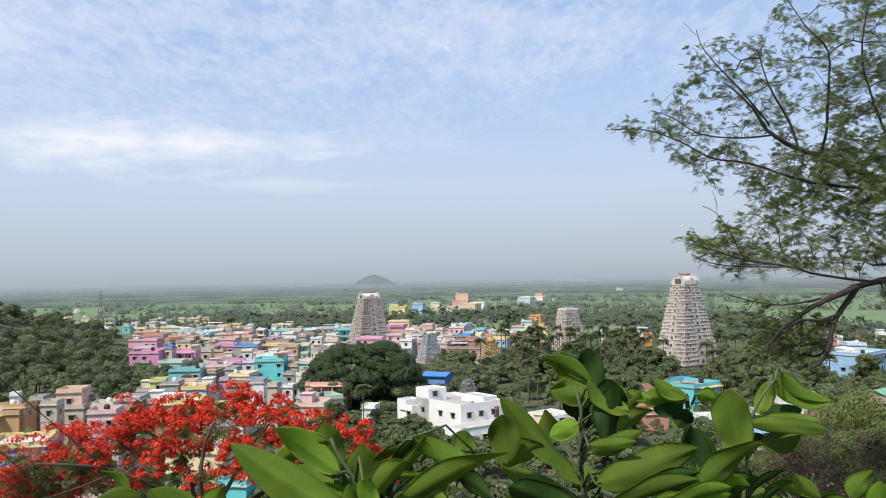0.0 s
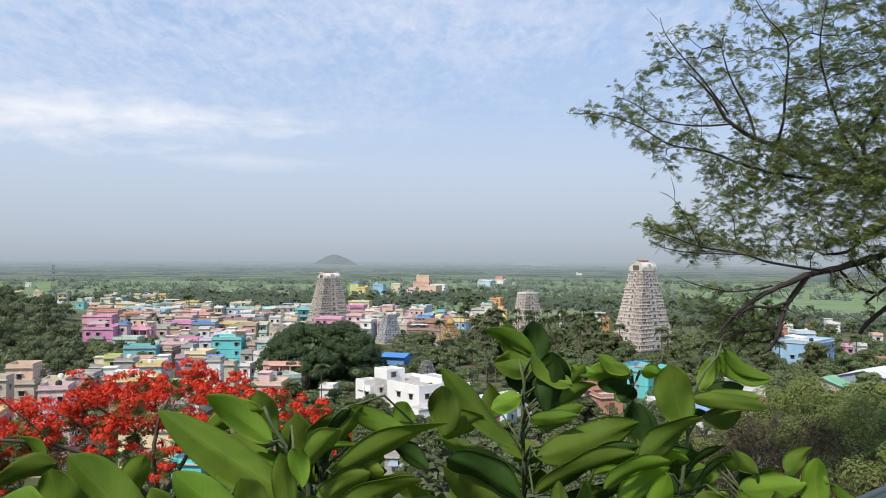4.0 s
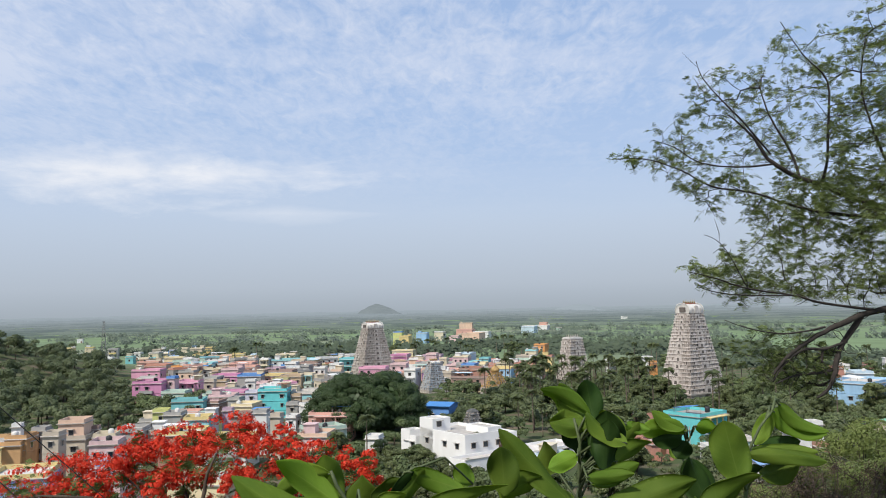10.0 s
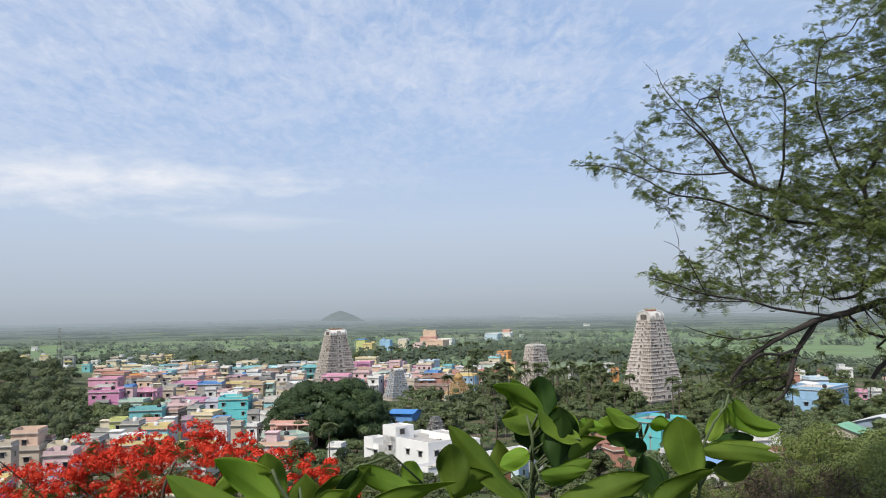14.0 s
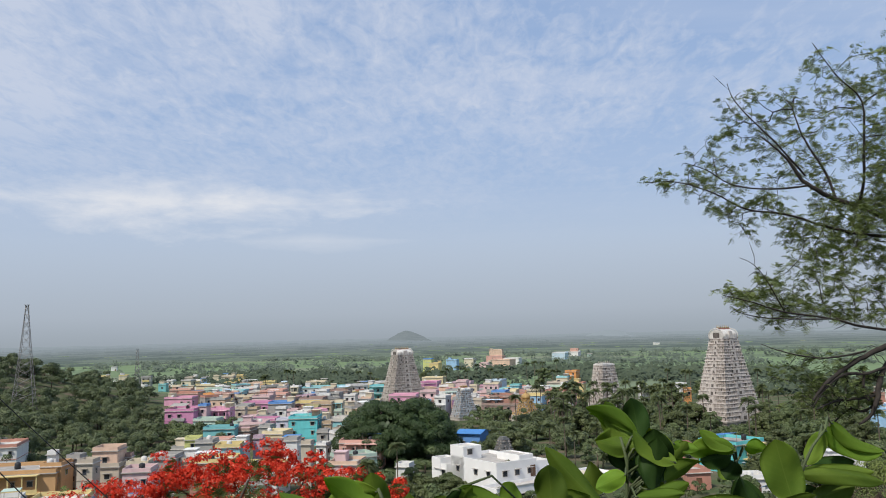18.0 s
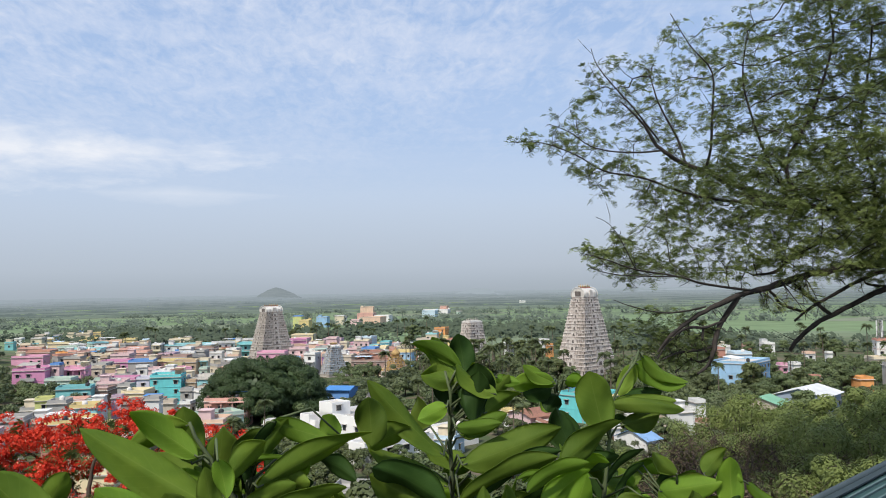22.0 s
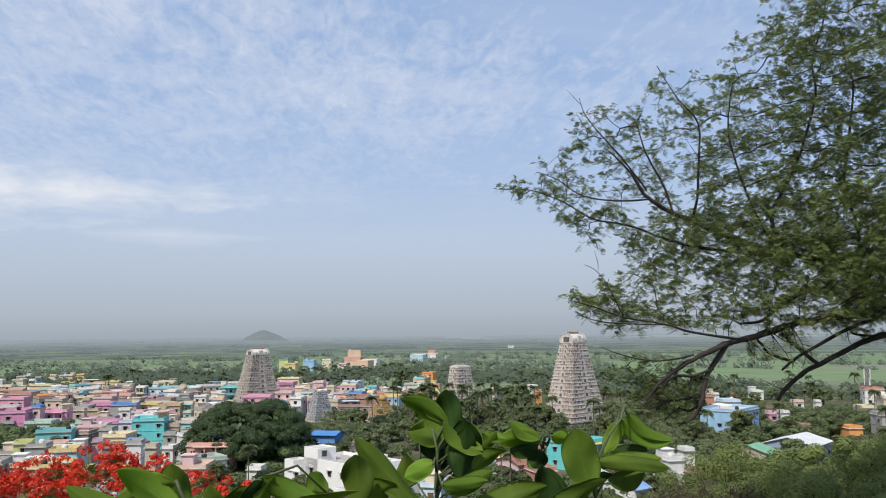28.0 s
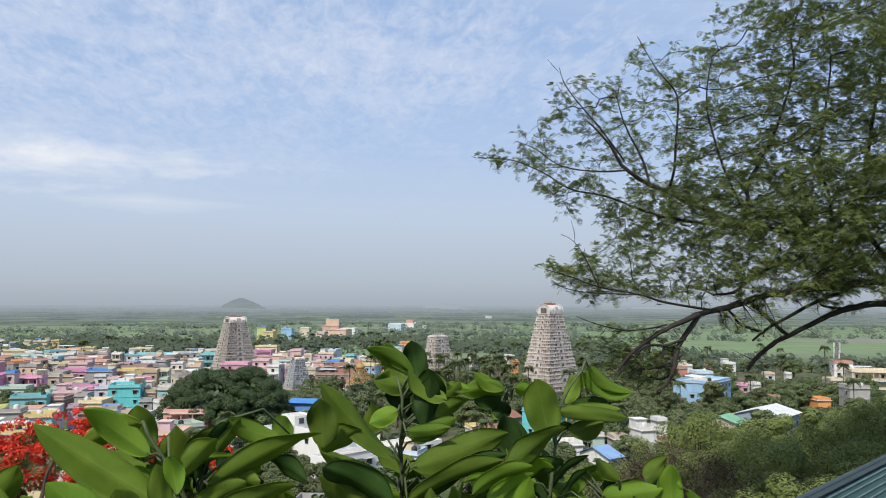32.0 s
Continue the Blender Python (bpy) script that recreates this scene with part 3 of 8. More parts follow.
house(-29.1, 111.5, -8, 4.2, 5.3, 5.0, "cyan")
house(0.2, 117.8, -14, 4.7, 5.2, 4.0, "concrete")
house(-37.7, 125.6, -8, 9.2, 10.0, 7.0, "yellowcream")
house(-52.3, 122.7, 0, 6.9, 8.8, 8.0, "palepink")
house(-70.2, 131.8, 14, 8.8, 9.8, 7.0, "periwinkle")
house(19.4, 154.4, -29, 4.3, 5.4, 4.0, "paleblue")
house(-83.7, 136.4, 22, 7.7, 8.1, 6.0, "white")
house(52.8, 159.2, 2, 4.2, 5.1, 4.0, "white")
house(-66.8, 155.6, 9, 5.3, 5.9, 8.0, "palepink")
house(71.2, 153.3, 3, 2.1, 2.9, 5.0, "terracotta")
house(-36.0, 166.5, -6, 2.1, 2.5, 11.0, "beige")
house(-76.2, 153.6, 4, 3.0, 3.7, 10.0, "beige")
house(43.4, 167.8, 10, 5.1, 6.6, 4.0, "terracotta")
house(59.7, 162.2, 4, 2.6, 3.3, 5.0, "palegreen")
house(-16.3, 173.7, -13, 3.0, 3.6, 5.0, "white")
house(65.6, 164.2, -2, 3.5, 4.3, 4.0, "beige")
house(71.0, 163.2, 5, 4.1, 5.7, 6.0, "white")
house(-70.6, 164.3, 9, 4.4, 4.9, 8.0, "white")
house(-75.8, 162.5, 7, 4.6, 5.5, 8.0, "beige")
house(71.2, 163.7, -3, 3.1, 3.8, 5.0, "beige")
house(-85.0, 157.9, 6, 4.1, 5.1, 9.0, "orangebrown")
house(-91.8, 158.3, 12, 15.5, 12.0, 8.0, "orangebrown")
house(-77.0, 164.1, 7, 5.0, 5.9, 11.0, "peach")
house(-86.0, 158.5, 10, 1.7, 2.0, 11.0, "white")
house(-68.3, 172.3, 4, 5.7, 6.7, 8.0, "concrete")
house(-74.5, 167.3, 10, 1.9, 2.1, 9.0, "brown")
house(76.6, 167.8, 3, 2.4, 3.3, 7.0, "white")
house(38.8, 182.1, 8, 5.3, 6.5, 4.0, "white")
house(-62.7, 175.6, 6, 5.7, 6.4, 7.0, "beige")
house(-58.5, 176.2, 8, 3.6, 3.8, 6.0, "aqua")
house(-42.7, 181.3, -1, 3.1, 3.5, 10.0, "white")
house(-85.9, 167.7, 5, 2.8, 3.5, 9.0, "concrete")
house(-48.0, 184.8, 5, 4.3, 4.5, 9.0, "brown")
house(56.8, 184.9, 3, 4.5, 5.6, 4.0, "concrete")
house(57.7, 187.0, 38, 10.6, 10.0, 7.0, "cyan")
house(-59.3, 188.2, 7, 5.7, 6.0, 8.0, "aqua")
house(43.6, 194.5, 7, 3.1, 3.8, 4.0, "concrete")
house(-65.1, 189.2, 1, 4.1, 4.9, 9.0, "concrete")
house(-45.2, 194.4, -5, 3.0, 3.6, 4.0, "blue")
house(44.9, 201.5, 11, 5.4, 7.0, 5.0, "white")
house(-39.6, 202.2, -11, 2.7, 3.4, 6.0, "white")
house(-70.3, 194.6, 10, 3.7, 3.8, 9.0, "lime")
house(-56.2, 202.4, 2, 2.4, 2.7, 8.0, "mauve")
house(-74.8, 202.5, 6, 6.2, 6.9, 6.0, "concrete")
house(-118.2, 189.5, 18, 13.9, 12.0, 9.0, "white")
house(-56.4, 222.0, -8, 6.1, 7.7, 7.0, "yellowcream")
house(-45.1, 230.1, 1, 3.3, 3.5, 6.0, "concrete")
house(-40.6, 235.1, -12, 3.9, 4.9, 6.0, "beige")
house(-63.5, 237.6, -7, 3.6, 4.6, 7.0, "concrete")
house(-53.0, 242.4, 2, 8.6, 9.0, 9.0, "cyan")
house(-46.4, 242.4, 1, 2.9, 3.0, 7.0, "tan")
house(-70.9, 239.8, -6, 5.8, 7.3, 6.0, "brown")
house(131.7, 211.2, -12, 2.6, 3.2, 6.0, "terracotta")
house(155.1, 207.8, -13, 5.6, 7.3, 9.0, "concrete")
house(120.9, 232.7, 42, 16.8, 12.0, 9.0, "skyblue")
house(147.5, 212.8, -7, 3.9, 5.3, 5.0, "orange")
house(-138.0, 222.6, 10, 4.7, 5.9, 6.0, "beige")
house(-44.9, 257.9, -8, 4.1, 4.9, 7.0, "blue")
house(-42.5, 258.9, -9, 4.5, 5.4, 5.0, "cream")
house(-63.1, 256.1, -0, 3.9, 4.4, 7.0, "lavender")
house(-76.6, 256.1, 7, 2.6, 2.8, 7.0, "palegreen")
house(-76.4, 260.5, -6, 6.2, 7.8, 6.0, "palegreen")
house(142.0, 238.4, -3, 2.5, 3.4, 7.0, "white")
house(129.0, 249.0, -7, 5.7, 7.0, 10.0, "paleblue")
house(-99.6, 266.9, 2, 9.6, 11.4, 10.0, "magenta")
house(142.3, 245.7, -10, 3.0, 3.7, 6.0, "pink")
house(-93.5, 268.8, -3, 2.9, 3.7, 11.0, "palepink")
house(-75.3, 280.6, 1, 5.8, 6.5, 6.0, "concrete")
house(-90.0, 277.0, 4, 7.0, 7.8, 9.0, "pink")
house(-61.0, 289.1, 2, 5.9, 6.2, 8.0, "olive")
house(-67.1, 288.1, -5, 4.0, 4.7, 7.0, "palepink")
house(-42.6, 294.1, -6, 4.1, 4.6, 7.0, "orange")
house(-51.7, 294.6, -8, 2.9, 3.5, 6.0, "palegreen")
house(-87.1, 289.5, 3, 3.8, 4.3, 8.0, "beige")
house(-89.1, 291.1, 7, 5.2, 5.5, 6.0, "aqua")
house(9.7, 308.9, -16, 15.1, 10.0, 6.0, "brown")
house(-74.2, 298.1, 4, 3.9, 4.1, 7.0, "white")
house(-59.9, 304.7, 1, 8.1, 8.5, 8.0, "tan")
house(-13.9, 310.4, -19, 4.7, 6.0, 9.0, "white")
house(-85.6, 300.8, -2, 4.1, 4.8, 7.0, "tan")
house(-8.6, 312.3, -12, 2.7, 3.0, 8.0, "purple")
house(-54.7, 309.4, -4, 4.9, 5.4, 8.0, "cream")
house(-43.7, 312.5, -6, 4.2, 4.7, 9.0, "white")
house(184.6, 258.4, -8, 4.7, 6.5, 6.0, "cream")
house(-49.2, 314.0, -1, 3.9, 4.1, 7.0, "concrete")
house(-77.4, 311.4, 4, 9.0, 9.4, 8.0, "concrete")
house(9.2, 326.2, -20, 3.4, 4.0, 5.0, "yellow")
house(-41.1, 323.7, -11, 3.2, 3.8, 7.0, "cream")
house(66.3, 323.5, 12, 3.1, 4.0, 10.0, "white")
house(0.0, 333.0, -22, 5.3, 6.6, 6.0, "beige")
house(10.0, 335.0, -12, 9.0, 9.4, 7.0, "brown")
house(175.1, 284.0, -12, 3.5, 4.3, 6.0, "white")
house(83.5, 322.9, 14, 2.2, 3.0, 9.0, "orange")
house(-94.6, 323.3, -2, 2.7, 3.3, 9.0, "tan")
house(-87.6, 326.9, 1, 4.9, 5.4, 7.0, "concrete")
house(-79.9, 332.8, -5, 8.5, 10.0, 8.0, "brown")
house(19.3, 343.8, -13, 3.0, 3.1, 7.0, "terracotta")
house(84.9, 338.0, 10, 3.5, 4.5, 10.0, "white")
house(188.9, 292.5, -13, 2.2, 2.7, 5.0, "white")
house(25.5, 350.8, -22, 6.1, 7.2, 8.0, "cream")
house(154.5, 316.1, 2, 3.6, 5.0, 6.0, "terracotta")
house(-94.4, 347.6, -3, 7.8, 9.2, 8.0, "palepink")
house(29.4, 361.9, -15, 5.3, 5.6, 7.0, "peach")
house(-57.6, 359.1, -5, 5.2, 5.8, 7.0, "white")
house(162.0, 326.9, -6, 4.4, 5.4, 6.0, "white")
house(5.9, 366.3, -19, 3.2, 3.8, 7.0, "concrete")
house(-51.2, 364.3, -14, 4.9, 6.1, 8.0, "white")
house(173.9, 328.6, -8, 3.3, 4.1, 6.0, "terracotta")
house(-114.5, 357.5, 8, 6.0, 6.3, 6.0, "concrete")
house(13.3, 376.6, -16, 5.6, 6.3, 7.0, "pink")
house(-66.4, 372.0, -12, 4.4, 5.6, 7.0, "concrete")
house(187.1, 335.5, -9, 4.8, 5.9, 6.0, "white")
house(23.7, 382.9, -18, 4.2, 4.7, 7.0, "palepink")
house(-74.6, 378.9, -3, 5.6, 6.2, 8.0, "white")
house(-15.3, 391.3, -20, 5.6, 7.0, 8.0, "peach")
house(-125.7, 370.7, -3, 5.4, 6.8, 8.0, "orange")
house(-1.9, 390.5, -14, 3.6, 4.0, 8.0, "cream")
house(49.5, 391.6, -21, 5.2, 5.8, 8.0, "yellow")
house(-7.6, 395.5, -13, 5.2, 5.8, 10.0, "palepink")
house(-99.7, 386.3, 0, 11.0, 12.0, 8.0, "salmon")
house(19.0, 401.2, -17, 4.9, 5.4, 7.0, "teal")
house(-118.7, 384.4, -1, 4.8, 5.7, 8.0, "peach")
house(-122.1, 389.1, 3, 14.9, 12.0, 8.0, "aqua")
house(-98.1, 398.0, -0, 4.7, 5.3, 9.0, "concrete")
house(10.0, 411.6, -23, 6.9, 8.7, 9.0, "paleblue")
house(-111.5, 395.4, 2, 6.1, 6.9, 7.0, "peach")
house(-145.4, 393.6, 2, 13.9, 12.0, 6.0, "salmon")
house(-65.5, 429.9, -5, 5.0, 5.6, 6.0, "concrete")
house(-82.1, 438.5, 1, 29.0, 14.0, 6.0, "white")
house(-99.2, 430.7, -5, 4.8, 5.7, 7.0, "concrete")
house(47.3, 445.7, -16, 6.3, 6.6, 8.0, "cream")
house(-162.8, 442.2, 2, 14.4, 10.0, 6.0, "white")
house(58.2, 491.1, -25, 7.0, 8.3, 9.0, "orange")
house(-177.2, 462.4, 11, 5.2, 5.4, 7.0, "peach")
house(-159.6, 472.3, 5, 14.0, 10.0, 6.0, "white")
house(-127.3, 482.2, 5, 7.3, 7.7, 7.0, "yellow")
house(-186.4, 464.7, 4, 4.4, 5.2, 8.0, "teal")
house(-135.7, 485.1, 2, 19.7, 10.0, 6.0, "peach")
house(-100.2, 494.9, -7, 12.6, 10.0, 6.0, "cream")
house(-155.8, 495.8, 7, 7.0, 7.3, 6.0, "palepink")
house(-210.5, 491.8, 5, 4.6, 5.5, 6.0, "white")
house(-187.3, 507.6, -2, 6.4, 8.0, 7.0, "cream")
house(-165.7, 523.5, 4, 7.9, 8.8, 9.0, "cream")
house(-160.7, 535.9, -5, 5.1, 6.5, 9.0, "yellow")
house(-183.7, 531.6, -3, 4.9, 6.2, 8.0, "beige")
house(-190.8, 535.0, 10, 7.6, 8.0, 6.0, "white")
house(-224.1, 529.8, 13, 6.3, 6.7, 9.0, "concrete")
house(-211.3, 540.5, -1, 4.5, 5.6, 6.0, "white")
house(-186.6, 558.2, 8, 6.8, 7.2, 8.0, "cream")
house(-260.4, 563.1, 3, 14.1, 10.0, 5.0, "white")
house(-215.9, 591.6, 2, 7.5, 8.9, 6.0, "beige")
house(-36.3, 687.1, -15, 8.6, 10.2, 9.0, "yellow")
house(-44.0, 712.0, -10, 7.8, 8.7, 12.0, "lime")
house(-311.6, 649.1, 8, 8.6, 10.0, 6.0, "yellow")
house(-296.8, 655.8, 10, 6.6, 7.4, 6.0, "cream")
house(7.4, 728.1, -19, 8.7, 10.3, 7.0, "palepink")
house(-23.0, 737.6, -12, 9.8, 10.9, 10.0, "skyblue")
house(24.9, 766.3, -24, 19.4, 16.0, 8.0, "peach")
house(-7.8, 793.0, -9, 9.2, 9.7, 9.0, "cream")
house(-6.9, 810.1, -18, 8.8, 10.4, 7.0, "white")
house(37.4, 840.9, -17, 16.3, 14.0, 7.0, "white")
house(20.3, 863.3, -15, 17.6, 16.0, 9.0, "salmon")
house(132.9, 939.4, 12, 5.0, 6.1, 7.0, "palegreen")
house(99.9, 960.4, -20, 16.1, 18.0, 8.0, "paleblue")
house(-429.8, 923.7, 15, 6.3, 6.6, 5.0, "white")
house(122.1, 1085.4, -24, 35.7, 14.0, 6.0, "white")
house(27.2, 1116.9, -11, 18.2, 12.0, 11.0, "peach")
house(141.6, 1157.0, -21, 11.3, 10.0, 9.0, "salmon")
house(354.9, 1581.8, 7, 9.4, 11.5, 8.0, "white")


def sheet_shed(x, y, yaw, w, d, h, rise, roof, wall, label):
    """A low hall with a pitched sheet roof on plain walls."""
    ob = empty("shed", pose(x, y, ground_z(x, y), 0, 0, yaw), label, "shed", "sheds of the town")
    part("wall", boxes((-w / 2, w / 2, -d / 2, d / 2, -1, h)), wall, ob)
    for s in (-1, 1):
        bm = bmesh.new()
        a = [(-w / 2 - 0.5, s * (d / 2 + 0.7), h - 0.15), (w / 2 + 0.5, s * (d / 2 + 0.7), h - 0.15), (w / 2 + 0.5, 0, h + rise), (-w / 2 - 0.5, 0, h + rise)]
        lo = [bm.verts.new(v) for v in a]
        hi = [bm.verts.new((v[0], v[1], v[2] + 0.08)) for v in a]
        bm.faces.new(lo), bm.faces.new(hi)
        for i in range(4):
            bm.faces.new((lo[i], lo[(i + 1) % 4], hi[(i + 1) % 4], hi[i]))
        bmesh.ops.recalc_face_normals(bm, faces=bm.faces[:])
        part("roof_sheet", bm, roof, ob)
    for s in (-1, 1):
        bm = bmesh.new()
        bm.faces.new([bm.verts.new(v) for v in ((s * w / 2, -d / 2, h), (s * w / 2, d / 2, h), (s * w / 2, 0, h + rise * 0.92))])
        part("gable", bm, wall, ob)
    for k in range(max(2, int(w / 3))):
        add_window(ob, (k + 0.5) / max(2, int(w / 3)) * w - w / 2, -d / 2, h * 0.55, 0)
    FOOTPRINTS.append((x, y, max(w, d) * 0.6))


M_WROOF = material("white_sheet_roof", (0.74, 0.74, 0.72), (0.5, 0.5, 0.48), 0.5, 0.5)
M_GROOF = material("green_sheet_roof", (0.22, 0.44, 0.28), (0.15, 0.32, 0.2), 0.5, 0.6)
M_LBROOF = material("light_blue_sheet_roof", (0.24, 0.38, 0.60), (0.16, 0.28, 0.46), 0.5, 0.6)


M_LIMEWHITE = material("fresh_white_paint", (0.86, 0.85, 0.83), (0.72, 0.70, 0.67), 0.6, 0.8, 0.05, 5, spots=0.8, stretch=(1, 1, 0.3))


def white_villa(x, y, yaw):
    """The stepped white house below the fig tree: main block, roof room, low wings and terraces."""
    m, r = M_LIMEWHITE, M_ROOF
    ob = empty("villa", pose(x, y, 0, 0, 0, yaw), "large stepped white house with flat roofs, parapets and dark windows", "house")

    def block(x0, x1, y0, y1, h, parapet=0.7):
        part("wall", boxes((x0, x1, y0, y1, -1, h - parapet)), m, ob)
        part("roof", boxes((x0 + 0.2, x1 - 0.2, y0 + 0.2, y1 - 0.2, h - parapet, h - parapet + 0.05)), r, ob)
        z0, z1, t = h - parapet, h, 0.2
        for q in ((x0, x1, y0, y0 + t), (x0, x1, y1 - t, y1), (x0, x0 + t, y0 + t, y1 - t), (x1 - t, x1, y0 + t, y1 - t)):
            part("parapet", boxes((*q, z0, z1)), m, ob)

    block(0, 10, 0, 15, 7.8)
    block(0, 4.5, 10.5, 15.03, 9.8, 0.3)
    block(6.5, 10.03, 1, 8, 8.5, 0.3)
    block(-1, 8, 15.1, 20, 6.0)
    block(-1.2, 2.5, 17, 20.2, 7.0, 0.5)
    block(10.1, 15, 2, 14, 6.8)
    block(12, 26, -5, 2, 4.0, 0.5)
    block(-4, 11.9, -5, -0.1, 4.2, 0.6)
    for xx, zz in ((2, 5.6), (5, 5.6), (8.2, 5.6)):
        add_window(ob, xx, 0, zz, 0, 0.95)
    for yy, zz in ((2.5, 5.4), (6.5, 5.4), (12.5, 5.4)):
        add_window(ob, 0, yy, zz, -math.pi / 2, 0.9)
    for xx in (14, 18, 22):
        add_window(ob, xx, -5, 2.8, 0, 1.3)
    for yy in (16.2, 18.2):
        add_window(ob, -1, yy, 4.2, -math.pi / 2, 1.0)
    add_window(ob, 1.6, 10.5, 8.7, 0)
    share("door", DOOR, ob, Matrix.Translation((9, 0, 4.4)))
    part("terrace_band", boxes((-4.1, 12, -5.1, -5.0, 4.2, 4.35)), M_SHADE, ob)
    for xx in (-2, 2, 6, 10):
        add_window(ob, xx, -5, 2.2, 0, 1.3)
    FOOTPRINTS.append((x + 10, y + 12, 19))


white_villa(3.0, 152.0, 37)
house(213.1, 274.0, -22, 18.3, 11.0, 7.5, "cream")
house(208.1, 286.0, -22, 7.0, 7.0, 10.0, "white")
sheet_shed(-1.8, 216.7, -20, 6.5, 7, 6, 0.6, M_SHEETB, M_PAINT["blue"], "long shed with a bright blue sheet roof")
sheet_shed(110.7, 180.2, 40, 12.7, 11, 5.5, 1.6, M_WROOF, M_PAINT["slate"], "hall with a white sheet roof and blue grey walls")
sheet_shed(96.4, 175.2, 38, 6.0, 9, 4.5, 1.5, M_GROOF, M_PAINT["beige"], "hall with a faded green sheet roof")
sheet_shed(54.9, 146.8, 30, 3.7, 7, 3.2, 1.6, M_LBROOF, M_PAINT["white"], "small house with a light blue sheet roof")
sheet_shed(46.1, 195.5, 20, 8.6, 8, 4, 1.2, M_TILE, M_PAINT["beige"], "old house with a brown clay tile roof")
sheet_shed(40.1, 174.3, 25, 5.7, 8, 4, 1.2, M_TILE, M_PAINT["palepink"], "old house with a brown clay tile roof")
sheet_shed(9.7, 312.9, 30, 10.7, 9, 5, 1.6, M_TILE, M_PAINT["terracotta"], "old street house with a brown clay tile roof")
sheet_shed(9.8, 334.4, 30, 6.3, 9, 6, 1.4, M_TILE, M_PAINT["brown"], "old street house with a brown clay tile roof")


M_STEEL = material("galvanised_steel", (0.34, 0.33, 0.32), (0.20, 0.19, 0.18), 2.0, 0.6, metal=0.6)
M_REDSTEEL = material("red_painted_steel", (0.40, 0.10, 0.07), (0.28, 0.08, 0.06), 2.0, 0.6)


def lattice_mast(x, y, z, h, base, label, bays=14, antennas=False, r=0.09):
    """A tapering four-legged lattice tower with cross braces."""
    ob = empty("radio_mast", pose(x, y, z, 0, 0, 20), label, "radio mast")

    def half(u):
        return base / 2 * (1 - u) ** 1.15 + 0.45

    corners = [(-1, -1), (1, -1), (1, 1), (-1, 1)]
    for cx, cy in corners:
        bm = bmesh.new()
        ring_tube(bm, [(cx * half(k / bays), cy * half(k / bays), h * k / bays) for k in range(bays + 1)], [r * 1.3 * (1 - 0.4 * k / bays) for k in range(bays + 1)], 5)
        part("leg", bm, M_STEEL, ob)
    for k in range(bays):
        u0, u1 = k / bays, (k + 1) / bays
        for i in range(4):
            a, b = corners[i], corners[(i + 1) % 4]
            bm = bmesh.new()
            ring_tube(bm, [(a[0] * half(u0), a[1] * half(u0), h * u0), (b[0] * half(u1), b[1] * half(u1), h * u1)], [r * 0.6, r * 0.6], 4)
            part("brace", bm, M_STEEL, ob)
            bm = bmesh.new()
            ring_tube(bm, [(b[0] * half(u0), b[1] * half(u0), h * u0), (a[0] * half(u1), a[1] * half(u1), h * u1)], [r * 0.6, r * 0.6], 4)
            part("brace", bm, M_STEEL, ob)
    part("platform", boxes((-0.8, 0.8, -0.8, 0.8, h, h + 0.15)), M_STEEL, ob)
    if antennas:
        for k in range(9):
            a = k * 2 * math.pi / 3 + (0.3 if k > 2 else 0)
            zz = h * (0.62 + 0.13 * (k // 3))
            part("antenna_panel", boxes((1.25 * math.cos(a) - 0.2, 1.25 * math.cos(a) + 0.2, 1.25 * math.sin(a) - 0.15, 1.25 * math.sin(a) + 0.15, zz, zz + 2.0)), M_PAINT["white"], ob)
    return ob


lattice_mast(-162, 278, ground_z(-162, 278), 46 - ground_z(-162, 278) * 0.9, 7.0, "tall grey lattice radio mast rising from the woods")
lattice_mast(-203, 466, 0, 28.5, 3.0, "slender grey lattice radio mast behind the town", 10)
lattice_mast(208.5, 288.5, 0, 17.0, 2.4, "mobile phone mast hung with white antenna panels", 9, True, 0.13)



def infill(count, region, heights, seed):
    """Smaller houses packed into the blocks between the larger ones."""
    rnd, done = random.Random(seed), 0
    tones = ["white", "white", "white", "white", "cream", "concrete", "beige", "palepink", "salmon", "peach", "pink", "palegreen", "yellowcream", "concrete", "skyblue", "salmon", "aqua", "brown", "terracotta", "magenta", "paleblue", "teal", "pink", "orange", "mauve"]
    for _ in range(count * 30):
        a0, a1, d0, d1 = region
        a, dd = radians(rnd.uniform(a0, a1)), math.sqrt(rnd.uniform(d0 * d0, d1 * d1))
        x, y = dd * math.sin(a), dd * math.cos(a)
        w, d = rnd.uniform(6, 13), rnd.uniform(6, 9)
        if any((x - u) ** 2 + (y - v) ** 2 < (max(w, d) * 0.5 + c * 0.72) ** 2 for u, v, c in FOOTPRINTS):
            continue
        house(x, y, -math.degrees(a) + rnd.choice((-20, -16, -12, 22)), w, d, rnd.uniform(*heights), rnd.choice(tones))
        done += 1
        if done >= count:
            break


infill(32, (-20, -7, 170, 330), (5.0, 8.6), 61)
infill(40, (-21, -3, 330, 470), (5.0, 9.0), 62)
infill(40, (-3, 6, 325, 430), (4.4, 8.0), 63)


